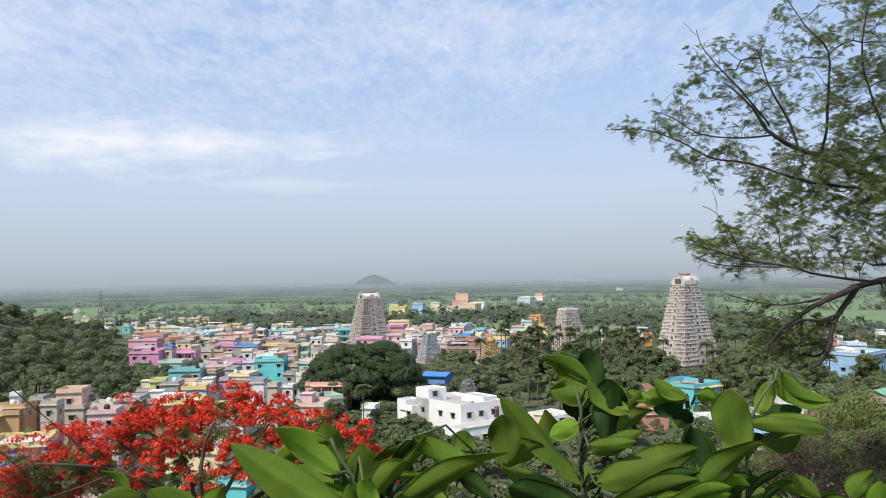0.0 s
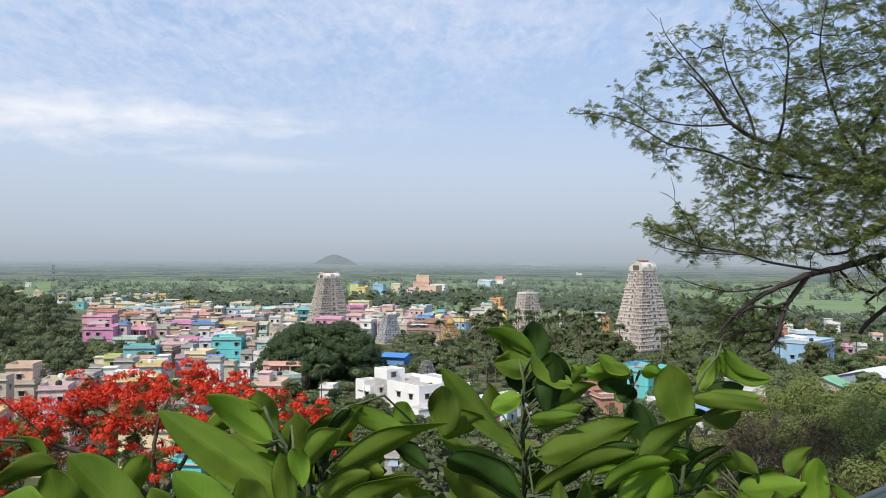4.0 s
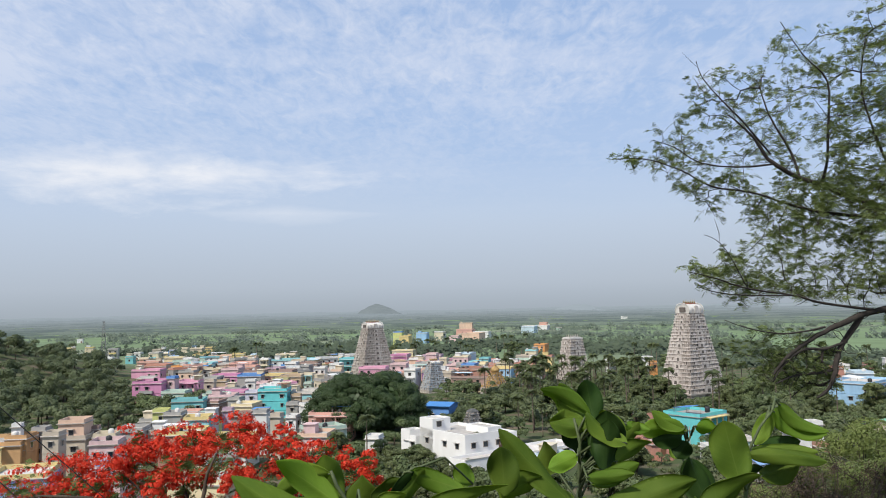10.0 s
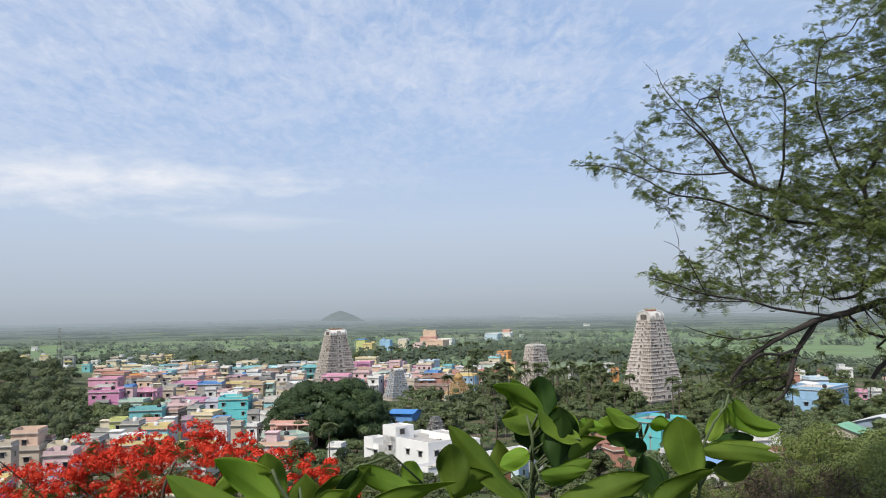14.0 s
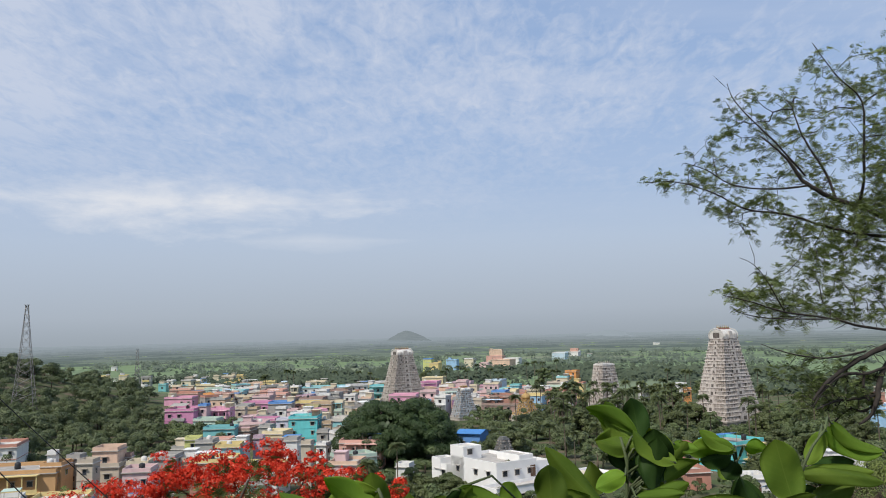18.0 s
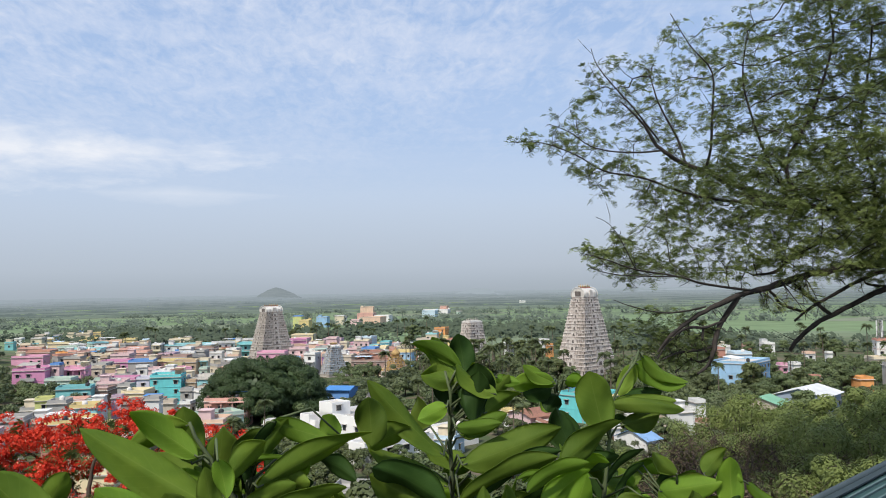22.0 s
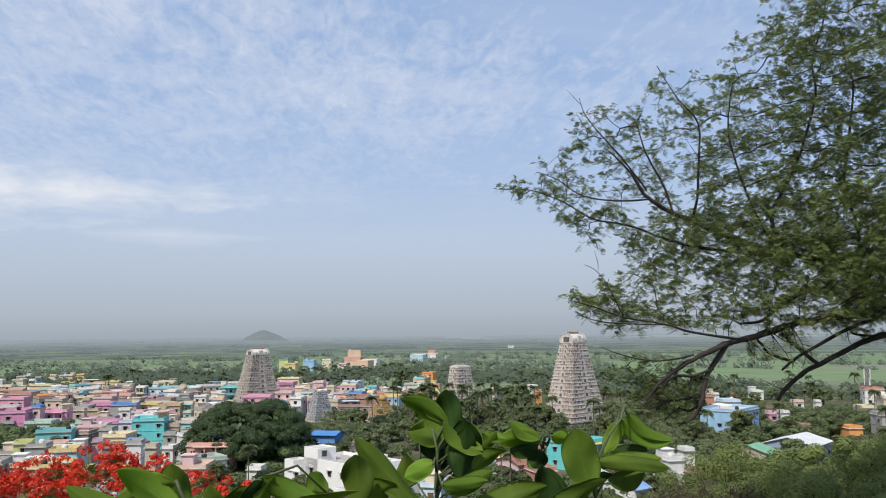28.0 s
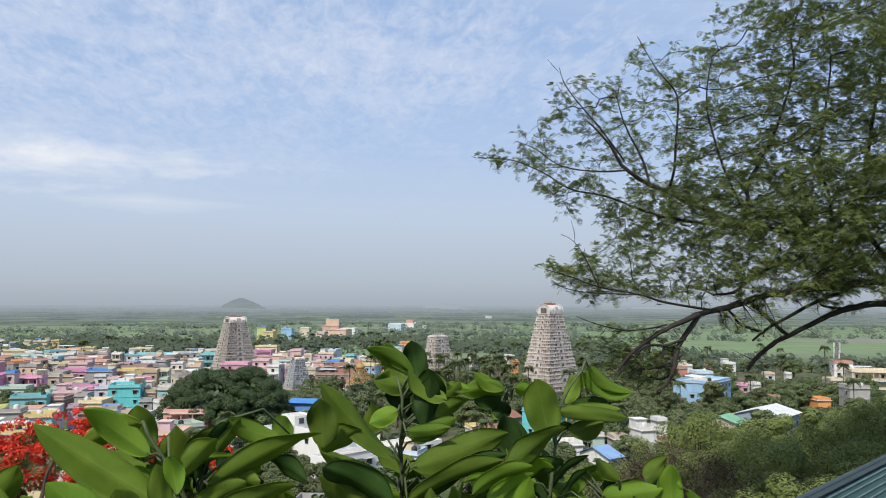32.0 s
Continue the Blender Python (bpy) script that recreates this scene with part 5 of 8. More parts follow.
scatter(14, bearing(5, 34, 340, 440), (0.7, 1.1), "tree at the far edge of the town", 0.5, 0.0, "trees round the town")


def wood(name, count, region, size, leaf, per, mat, label, gap):
    """A wood nobody could count: trunks, and many leafy domes in one mesh."""
    rg, parts_, bm = np.random.default_rng(count), [], bmesh.new()
    done = 0
    while done < count:
        x, y = region(GRND)
        if not clear_of(x, y, gap):
            continue
        z, s = ground_z(x, y), GRND.uniform(*size)
        ring_tube(bm, [(x, y, z - 0.5), (x + 0.2, y, z + s * 0.7)], [s * 0.05, s * 0.03], 5)
        k = 5
        cs = np.array([x, y, z + s * 0.80]) + rg.normal(size=(k, 3)) * np.array([0.38, 0.38, 0.24]) * s
        rr = rg.uniform(0.28, 0.52, k) * s
        parts_.append(leaf_cloud(cs, rr, per, leaf, int(rg.integers(1e6)), 0.75))
        parts_.append(leaf_shell(cs, rr * 0.95, int(rg.integers(1e6)), 0.75, 5 if s < 4.0 else 9))
        done += 1
    ob = empty(name, Matrix.Identity(4), label, "woods", kind="stuff")
    share("foliage", quads_mesh(name, np.concatenate(parts_), mat), ob, Matrix.Identity(4))
    part("trunks", bm, M_BARK, ob)


for x, y, k, sc in ((-14.5, 168, 0, 0.62), (-10.5, 160, 1, 0.55), (-6.5, 163, 2, 0.6), (-1.5, 152, 3, 0.5), (3.5, 150, 1, 0.5), (-18, 158, 3, 0.6), (9, 148, 0, 0.45), (15, 146, 2, 0.45), (-24, 172, 1, 0.7), (-30, 182, 2, 0.75)):
    place_tree(TREES[k], x, y, ground_z(x, y), k * 1.3, sc, "leafy tree beside the white house", "tree", "", "tree", 0.9)
for x, y, k in ((0.5, 158, 0), (5.5, 160, 1), (23, 196, 2)):
    place_tree(PALMS[k], x, y, ground_z(x, y), k, 0.62, "young coconut palm beside the white house", "palm tree", "coconut palms", "palm_tree")


wood("hill_wood", 240, bearing(-40, -22.5, 228, 430), (3.2, 6.6), 0.36, 450, M_LEAFD, "dense dark green woods covering the hillside", -3.5)
wood("hill_scrub", 120, bearing(-34, -17.5, 205, 320), (2.2, 4.5), 0.32, 300, M_LEAFD, "olive green scrub woods at the foot of the hill", -1.5)
wood("right_green", 200, bearing(15, 38, 228, 340), (1.8, 4.2), 0.4, 100, M_LEAF, "gardens and trees on the edge of the town", 0.3)
wood("slope_wood", 260, rect(-60, 80, 50, 150), (1.6, 3.6), 0.32, 120, M_LEAF2, "scrub woods on the slope below the viewpoint", 0.0)
wood("town_green", 330, rect(-28, 150, 100, 320), (1.8, 4.0), 0.4, 100, M_LEAF, "gardens and scrub between the houses", 0.0)


wood("hedge_trees", 60, quad((-98, 246), (-76, 244), (-96, 302), (-113, 304)), (2.4, 4.2), 0.5, 420, M_LEAF, "leafy trees between the hill and the town", -2.0)
wood("temple_trees", 95, quad((-5, 205), (58, 199), (78, 295), (4, 304)), (2.6, 4.8), 0.42, 300, M_LEAFD, "dense leafy trees in the temple grounds", -0.5)
wood("lane_trees", 60, quad((59, 165), (83, 170), (115, 237), (92, 246)), (2.2, 4.4), 0.40, 600, M_LEAFD, "dense leafy trees beside the lane", -0.5)
wood("garden_trees", 60, quad((108, 224), (167, 217), (218, 282), (145, 276)), (2.0, 4.2), 0.45, 420, M_LEAF, "leafy garden trees at the edge of the town", 0.0)
wood("shed_trees", 26, quad((106, 167), (126, 161), (152, 194), (126, 191)), (1.8, 3.4), 0.4, 420, M_LEAF, "leafy trees beside the sheds", -1.0)
wood("hedge_bushes", 46, quad((83, 153), (104, 141), (121, 162), (96, 175)), (2.0, 3.2), 0.34, 500, M_LEAF, "leafy hedge in front of the sheds", -3.0)
wood("blue_house_trees", 16, quad((104, 215), (120, 210), (133, 232), (115, 238)), (1.8, 3.0), 0.36, 420, M_LEAFD, "leafy trees in front of the blue house", -4.0)
wood("yard_trees", 34, quad((-21, 150), (-2, 147), (-4, 162), (-20, 173)), (1.4, 2.6), 0.32, 420, M_LEAF2, "low trees in the yards below the fig tree", -2.0)


# ---- far land ----
def far_belt(name, d0, d1, a0, a1, count, size, mat, label, rows=0):
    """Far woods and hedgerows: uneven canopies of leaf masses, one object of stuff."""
    rg = np.random.default_rng(int(d0))
    a = np.radians(rg.uniform(a0, a1, count))
    if rows:
        row = rg.integers(0, rows, count)
        d = d0 + (d1 - d0) * (row + 0.5 + 0.30 * np.sin(a * (7 + row) + row * 2.1)) / rows + rg.normal(0, 5, count) * (1 + 2 * (rg.random(count) < 0.2))
        gap = np.sin(a * (11 + 3 * row) + row * 1.7) + 0.6 * np.sin(a * (47 + 5 * row) + row) > 0.1
        keep = ~gap | (rg.random(count) < 0.10)
        a, d = a[keep], d[keep]
        count = len(a)
    else:
        d = np.sqrt(rg.uniform(d0 * d0, d1 * d1, count))
    s = size * rg.uniform(0.5, 1.3, count)
    per = 26
    c = np.stack([d * np.sin(a), d * np.cos(a), s * 0.45], 1)
    cc = np.repeat(c, per, 0) + rg.normal(size=(count * per, 3)) * np.repeat(s, per)[:, None] * np.array([0.42, 0.42, 0.26])
    cc[:, 2] = np.maximum(cc[:, 2], 0.6)
    n = rg.normal(size=(count * per, 3)) * 0.32 + np.array([0, -0.6, 0.9])
    n /= np.linalg.norm(n, axis=1, keepdims=True)
    u = np.cross(n, rg.normal(size=(count * per, 3)))
    u /= np.linalg.norm(u, axis=1, keepdims=True)
    v = np.cross(n, u)
    q = np.repeat(s, per)[:, None] * rg.uniform(0.13, 0.30, (count * per, 1))
    quad = np.stack([cc - u * q, cc - v * q * 0.7, cc + u * q, cc + v * q * 0.7], 1).reshape(-1, 3)
    ob = new(name, quads_mesh(name, quad, mat))
    tagged(ob, label, "woods", kind="stuff")


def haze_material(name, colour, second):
    """Land so far off that haze veils it, the haze painted in as emission: a plain backdrop."""
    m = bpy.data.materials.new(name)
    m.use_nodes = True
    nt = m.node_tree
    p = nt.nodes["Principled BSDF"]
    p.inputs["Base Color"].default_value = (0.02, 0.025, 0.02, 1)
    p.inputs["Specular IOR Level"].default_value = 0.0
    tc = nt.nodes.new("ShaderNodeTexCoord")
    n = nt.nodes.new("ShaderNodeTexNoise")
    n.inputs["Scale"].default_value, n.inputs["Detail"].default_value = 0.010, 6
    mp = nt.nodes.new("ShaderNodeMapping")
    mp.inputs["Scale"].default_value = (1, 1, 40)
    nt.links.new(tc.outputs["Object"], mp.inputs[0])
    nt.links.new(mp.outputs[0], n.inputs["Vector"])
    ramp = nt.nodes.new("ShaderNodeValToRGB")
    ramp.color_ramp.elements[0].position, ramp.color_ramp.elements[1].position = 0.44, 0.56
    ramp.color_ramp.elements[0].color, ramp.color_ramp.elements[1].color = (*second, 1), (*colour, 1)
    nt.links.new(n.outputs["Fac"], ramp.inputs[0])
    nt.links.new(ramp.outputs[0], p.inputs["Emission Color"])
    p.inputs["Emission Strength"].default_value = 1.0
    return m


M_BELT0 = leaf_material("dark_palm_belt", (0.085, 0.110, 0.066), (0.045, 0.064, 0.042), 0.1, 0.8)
# paler, greyer tones than the palm belt: distance haze put into the leaf colour
M_BELT1 = leaf_material("hazed_hedgerow_green", (0.122, 0.152, 0.112), (0.088, 0.114, 0.090), 0.1, 0.8)
far_belt("field_trees", 450, 640, -20, 8, 170, 6, M_BELT0, "scattered trees and palms beyond the town")
far_belt("palm_belt", 530, 690, -37, 9, 1250, 6.5, M_BELT0, "dark belt of palms and trees behind the town", 3)
far_belt("palm_groves", 520, 640, 6, 22, 260, 6, M_BELT0, "dark groves of palms and trees behind the temple")
far_belt("edge_groves", 400, 500, 14, 40, 420, 5.5, M_BELT0, "dark groves along the edge of the town", 3)
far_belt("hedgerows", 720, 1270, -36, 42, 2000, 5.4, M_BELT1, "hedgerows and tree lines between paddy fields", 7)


def backdrop_ridge(name, d, a0, a1, height, wobble, mat, label, seed):
    """A long low wall of hazy canopy on the skyline."""
    rnd = random.Random(seed)
    n = 1400
    verts, faces = [], []
    for k in range(n + 1):
        a = radians(a0 + (a1 - a0) * k / n)
        h = height + wobble * (noise.noise(Vector((k * 0.02, seed, 0))) + 0.7 * noise.noise(Vector((k * 0.13, seed, 1))) + rnd.uniform(-0.2, 0.2))
        for dd, z in ((d, -2.0), (d + 2, h * 0.7), (d + 14, h)):
            verts.append((dd * math.sin(a), dd * math.cos(a), z))
    for k in range(n):
        for j in range(2):
            b = k * 3 + j
            faces.append((b, b + 3, b + 4, b + 1))
    ob = new(name, mesh_of(name, verts, faces, mat))
    tagged(ob, label, "backdrop", kind="structure")


# each pair paler and bluer: thickening haze put into the emitted colours
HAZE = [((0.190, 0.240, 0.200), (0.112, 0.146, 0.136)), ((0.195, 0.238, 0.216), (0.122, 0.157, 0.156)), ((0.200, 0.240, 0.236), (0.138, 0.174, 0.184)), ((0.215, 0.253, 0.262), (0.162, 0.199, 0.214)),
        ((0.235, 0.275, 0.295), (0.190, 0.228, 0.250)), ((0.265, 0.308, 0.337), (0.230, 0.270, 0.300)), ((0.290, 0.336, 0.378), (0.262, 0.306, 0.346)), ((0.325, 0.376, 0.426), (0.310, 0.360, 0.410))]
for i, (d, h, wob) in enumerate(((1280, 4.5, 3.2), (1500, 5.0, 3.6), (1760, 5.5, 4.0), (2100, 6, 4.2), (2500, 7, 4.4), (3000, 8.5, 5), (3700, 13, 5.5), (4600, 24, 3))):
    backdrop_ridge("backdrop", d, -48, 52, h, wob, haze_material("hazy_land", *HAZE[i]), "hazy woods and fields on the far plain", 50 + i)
# skyline rises: haze painted as an emitted colour close to the sky's
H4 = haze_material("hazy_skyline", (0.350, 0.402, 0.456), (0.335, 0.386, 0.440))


def backdrop_hill(x, y, w, h, mat, label, seed):
    rnd = random.Random(seed)
    verts, faces = [], []
    n, rows = 48, 8
    for j in range(rows + 1):
        for k in range(n):
            a, q = 2 * math.pi * k / n, j / rows
            lump = 1 + 0.35 * noise.noise(Vector((math.cos(a) * 1.7, math.sin(a) * 1.7, seed + q * 2)))
            z = h * (1 - q ** 1.3) ** 1.05 * (1 + 0.75 * q * noise.noise(Vector((math.cos(a) * 2, math.sin(a) * 2 + j * 0.6, seed)))) if j else h
            verts.append((x + w / 2 * q * lump * math.cos(a), y + w / 4 * q * lump * math.sin(a), z))
    for j in range(rows):
        for k in range(n):
            a, b = j * n, (j + 1) * n
            faces.append((a + k, b + k, b + (k + 1) % n, a + (k + 1) % n))
    ob = new("backdrop", mesh_of("backdrop", verts, faces, mat, smooth=True))
    tagged(ob, label, "backdrop", kind="structure")


# lone hill: blue haze painted as emission, a little darker than the ridges
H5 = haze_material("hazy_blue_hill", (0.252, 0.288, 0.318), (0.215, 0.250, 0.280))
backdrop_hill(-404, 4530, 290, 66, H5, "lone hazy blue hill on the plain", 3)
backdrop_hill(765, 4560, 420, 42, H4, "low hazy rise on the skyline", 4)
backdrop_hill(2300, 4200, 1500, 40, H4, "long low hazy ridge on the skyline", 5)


# ---- the thorn tree beside the viewpoint ----
M_FEATHER = leaf_material("feathery_leaflets", (0.235, 0.290, 0.082), (0.044, 0.070, 0.024), 0.34, 0.6, 0.3, 0.6)
M_TWIG = material("thin_thorny_twig", (0.10, 0.075, 0.055), (0.04, 0.03, 0.022), 30, 0.95)


def spray_quads(base, axis, length, rnd, pairs=7):
    """One twice-divided leaf: a drooping stalk with pairs of narrow pinnae."""
    axis = axis.normalized()
    side = axis.cross(Vector((0, 0, 1)))
    side = side.normalized() if side.length > 0.1 else Vector((1, 0, 0))
    side = (Matrix.Rotation(rnd.uniform(-0.9, 0.9), 3, axis) @ side).normalized()
    out = []
    for i in range(pairs):
        u = (i + 0.8) / pairs
        p = base + axis * length * u + Vector((0, 0, -0.35 * length * u * u))
        pl = length * 0.46 * math.sin(math.pi * (0.22 + 0.68 * u)) + 0.008
        w = length * 0.085
        for s in (-1, 1):
            d = (side * s * 0.85 + axis * 0.5 + Vector((0, 0, -0.18 + rnd.uniform(-0.15, 0.15)))).normalized()
            q = p + d * pl
            n = axis * w
            out += [p - n * 0.7, p + n * 0.7, q + n * 0.55 + d * 0.004, q - n * 0.55]
    return out


class Tree:
    """Collects limbs given as chains of places, and clumps of fine foliage that hang on twigs grown from the limbs."""

    def __init__(self, seed):
        self.rnd, self.chains, self.quads, self.twigs = random.Random(seed), [], [], bmesh.new()

    def limb(self, pts, radii):
        pts = [Vector(p) for p in pts]
        fine, fr = [], []
        for i in range(len(pts) - 1):
            for k in range(4):
                u = k / 4
                a, b, c, d = pts[max(i - 1, 0)], pts[i], pts[i + 1], pts[min(i + 2, len(pts) - 1)]
                v = 0.5 * (2 * b + (c - a) * u + (2 * a - 5 * b + 4 * c - d) * u * u + (3 * b - a - 3 * c + d) * u ** 3)
                fine.append(v + Vector([self.rnd.uniform(-1, 1) for _ in range(3)]) * radii[i] * 0.25)
                fr.append((radii[i] + (radii[i + 1] - radii[i]) * u) * self.rnd.uniform(0.9, 1.12))
        fine.append(pts[-1]), fr.append(radii[-1])
        self.chains.append((fine, fr))

    def twig(self, start, tip, r0, sprays, size, from_u, sub=4):
        """A thin curved twig with leaves along its outer part, and short side twigs."""
        rnd = self.rnd
        L = (tip - start).length
        mid = start.lerp(tip, 0.5) + Vector((rnd.uniform(-1, 1), rnd.uniform(-1, 1), rnd.uniform(-0.2, 1.0))) * L * 0.13
        pts = []
        for i in range(6):
            u = i / 5
            pts.append(start * (1 - u) ** 2 + mid * 2 * u * (1 - u) + tip * u * u + Vector((rnd.uniform(-1, 1), rnd.uniform(-1, 1), rnd.uniform(-1, 1))) * L * 0.012)
        ring_tube(self.twigs, pts, [r0 * (1 - 0.7 * i / 5) for i in range(6)], 4, cap=False)
        for j in range(sprays):
            u = from_u + (1 - from_u) * (j + rnd.random()) / sprays
            i = min(int(u * 5), 4)
            p = pts[i].lerp(pts[i + 1], u * 5 - i)
            along = (pts[i + 1] - pts[i]).normalized()
            d = along * 0.55 + Vector((rnd.uniform(-1, 1), rnd.uniform(-1, 1), rnd.uniform(-0.6, 0.9)))
            self.quads += spray_quads(p, d, size * rnd.uniform(0.7, 1.25), rnd, 4)
        for _ in range(sub):
            u = rnd.uniform(0.35, 0.9)
            i = min(int(u * 5), 4)
            p = pts[i].lerp(pts[i + 1], u * 5 - i)
            along = (pts[i + 1] - pts[i]).normalized()
            d = (along + Vector((rnd.uniform(-1, 1), rnd.uniform(-1, 1), rnd.uniform(-0.7, 1.0)))).normalized()
            self.twig(p, p + d * L * rnd.uniform(0.25, 0.45), r0 * 0.5, sprays // 3 + 1, size, 0.15, 0)

    def clump(self, c, r, twigs, sprays, size, shortest=0.3, longest=1.6):
        """Twigs from the limbs near by whose tips fill the clump evenly."""
        c, rnd = Vector(c), self.rnd
        bases = [(p, q) for pts, rs in self.chains for p, q in zip(pts, rs) if (p - c).length < r + longest]
        for k in range(twigs):
            v = Vector((rnd.gauss(0, 1), rnd.gauss(0, 1), rnd.gauss(0, 1))).normalized() * r * rnd.random() ** 0.4
            tip = c + v
            near = sorted((((p - tip).length + rnd.uniform(0, 0.35) * longest, i) for i, (p, q) in enumerate(bases) if shortest < (p - tip).length))[:1]
            if not near:
                continue
            start, sr = bases[near[0][1]]
            L = (tip - start).length
            self.twig(start, tip, min(sr * 0.6, 0.0085), sprays, size, max(0.15, 1 - 1.1 * r / L))

    def grow(self, places, reach, kill, step, seed):
        """Branches that grow from the limbs towards scattered places, forking as they go; returns nodes, parents and radii."""
        rg = np.random.default_rng(seed)
        nodes = [tuple(p) for pts, rs in self.chains for p, r in zip(pts, rs) if r < 0.060]
        first = len(nodes)
        parent = [-1] * first
        seek = np.asarray(places, float)
        pos = np.array(nodes)
        best = np.full(len(seek), 1e9)
        who = np.zeros(len(seek), int)
        fresh = 0
        for _ in range(90):
            for k in range(fresh, len(pos), 400):
                d = np.linalg.norm(seek[:, None, :] - pos[None, k:min(k + 400, len(pos)), :], axis=2)
                m = d.argmin(1)
                dm = d[np.arange(len(seek)), m]
                near = dm < best
                best[near], who[near] = dm[near], m[near] + k
            fresh = len(pos)
            alive = best > kill
            seek, best, who = seek[alive], best[alive], who[alive]
            pull = best < reach
            if not pull.any():
                break
            born = []
            for w in np.unique(who[pull]):
                v = seek[pull & (who == w)] - pos[w]
                v = (v / np.linalg.norm(v, axis=1, keepdims=True)).mean(0) + rg.normal(size=3) * 0.22
                born.append(pos[w] + v / np.linalg.norm(v) * step)
                parent.append(int(w))
            pos = np.concatenate([pos, np.array(born)])
        n = len(pos)
        load = np.zeros(n)
        kids = [[] for _ in range(n)]
        for k in range(n - 1, first - 1, -1):
            load[k] += 0.0 if kids[k] else 1.0
            kids[parent[k]].append(k)
            load[parent[k]] += load[k]
        radius = np.minimum(0.0032 * np.maximum(load, 1) ** 0.46, 0.022)
        return pos, kids, radius, first

    def crown(self, places, reach=1.6, kill=0.15, step=0.12, seed=4, dense=lambda p: 1.0):
        """Grows the forked boughs and twigs of the crown, and hangs feathery leaves on the thin ones."""
        rnd = self.rnd
        pos, kids, radius, first = self.grow(places, reach, kill, step, seed)
        vec = [Vector(p) for p in pos]
        starts = [(k, j) for k in range(first) for j in kids[k]]
        boughs = []
        while starts:
            a, k = starts.pop()
            line, rs = [vec[a]], [radius[k]]
            while True:
                line.append(vec[k])
                rs.append(radius[k])
                if not kids[k]:
                    break
                nxt = max(kids[k], key=lambda q: radius[q])
                starts += [(k, q) for q in kids[k] if q != nxt]
                k = nxt
            boughs.append((rs[0] * len(line), line, rs))
        boughs.sort(key=lambda q: -q[0])
        for k, (_, line, rs) in enumerate(boughs):
            rs[-1] *= 0.6
            if k < 110 and len(line) > 4:
                self.chains.append((line, rs))
            else:
                ring_tube(self.twigs, line, rs, 4, cap=False)
        for k in range(first, len(vec)):
            if radius[k] > 0.0075:
                continue
            much = dense(vec[k])
            for _ in range(int(much) + (rnd.random() < much % 1)):
                d = Vector((rnd.gauss(0, 1), rnd.gauss(0, 1), rnd.gauss(0.15, 0.6))).normalized()
                self.twig(vec[k], vec[k] + d * rnd.uniform(0.10, 0.24), 0.0022, 6, 0.064, 0.2, 0)

    def spurs(self, share_of):
        """Short bare side twigs and thorny stubs along the limbs."""
        rnd = self.rnd
        for pts, rs in self.chains[1:]:
            for a, b, r in zip(pts, pts[1:], rs):
                if rnd.random() < share_of:
                    d = ((b - a).normalized() * 0.6 + Vector((rnd.uniform(-1, 1), rnd.uniform(-1, 1), rnd.uniform(-1, 1)))).normalized()
                    n = rnd.uniform(0.08, 0.32)
                    e = a + d * n + Vector((rnd.uniform(-1, 1), 0, rnd.uniform(-1, 1))) * n * 0.3
                    ring_tube(self.twigs, [a, a + d * n * 0.5, e], [min(r * 0.35, 0.007), 0.004, 0.0015], 4, cap=False)

    def finish(self, ob, bark, leaf, limb_name="limb"):
        for i, (pts, rs) in enumerate(self.chains):
            bm = bmesh.new()
            ring_tube(bm, pts, rs, 8)
            part("trunk" if i == 0 else limb_name, bm, bark, ob)
        tagged(part("twig_tangle", self.twigs, bark, ob), "fine thorny twigs", kind="stuff")
        crown = new("foliage", quads_mesh("foliage", np.array([tuple(q) for q in self.quads]), leaf))
        crown.parent = ob
        crown["kind"] = "stuff"



thorn_tree = empty("thorn_tree", pose(11.22, 9.50, ground_z(11.22, 9.50)), "spreading thorn tree with dark crooked limbs and feathery leaves", "tree")
tree = Tree(21)
ORIGIN = Vector((11.22, 9.50, ground_z(11.22, 9.50)))


def rel(*pts):
    """Places in the world, taken over into the thing whose base is at ORIGIN."""
    return [Vector(p) - ORIGIN for p in pts]


tree.limb(rel((11.321, 9.500, 27.200), (10.541, 9.500, 29.914), (9.716, 9.500, 31.328), (8.867, 9.500, 32.186), (8.438, 9.500, 32.417)), [0.1115, 0.0976, 0.0836, 0.0697, 0.0604])
tree.limb(rel((8.869, 9.500, 32.225), (8.433, 9.500, 32.300), (7.722, 9.500, 32.272), (7.032, 9.350, 32.211), (6.114, 9.200, 32.123), (5.672, 9.125, 32.055), (5.241, 9.050, 31.948), (4.824, 9.050, 31.843), (4.340, 8.900, 31.688), (4.048, 8.900, 31.540), (3.733, 8.750, 31.364), (3.591, 8.750, 31.188)), [0.0604, 0.0558, 0.0534, 0.0511, 0.0465, 0.0441, 0.0395, 0.0348, 0.0302, 0.0256, 0.0186, 0.0116])
tree.limb(rel((4.771, 9.050, 31.822), (4.572, 9.050, 31.580), (4.420, 8.975, 31.365), (4.344, 8.900, 31.167), (4.254, 8.900, 31.001), (4.130, 8.900, 30.922)), [0.0328, 0.0301, 0.0301, 0.0273, 0.0191, 0.0109])
tree.limb(rel((4.571, 9.050, 31.531), (4.263, 8.900, 31.465), (3.978, 8.825, 31.464), (3.711, 8.750, 31.299), (3.590, 8.750, 31.123)), [0.0191, 0.0164, 0.0142, 0.0109, 0.0066])
tree.limb(rel((4.403, 8.975, 31.229), (4.150, 8.900, 31.197), (3.899, 8.900, 31.173), (3.624, 8.750, 31.103)), [0.0175, 0.0153, 0.0120, 0.0071])
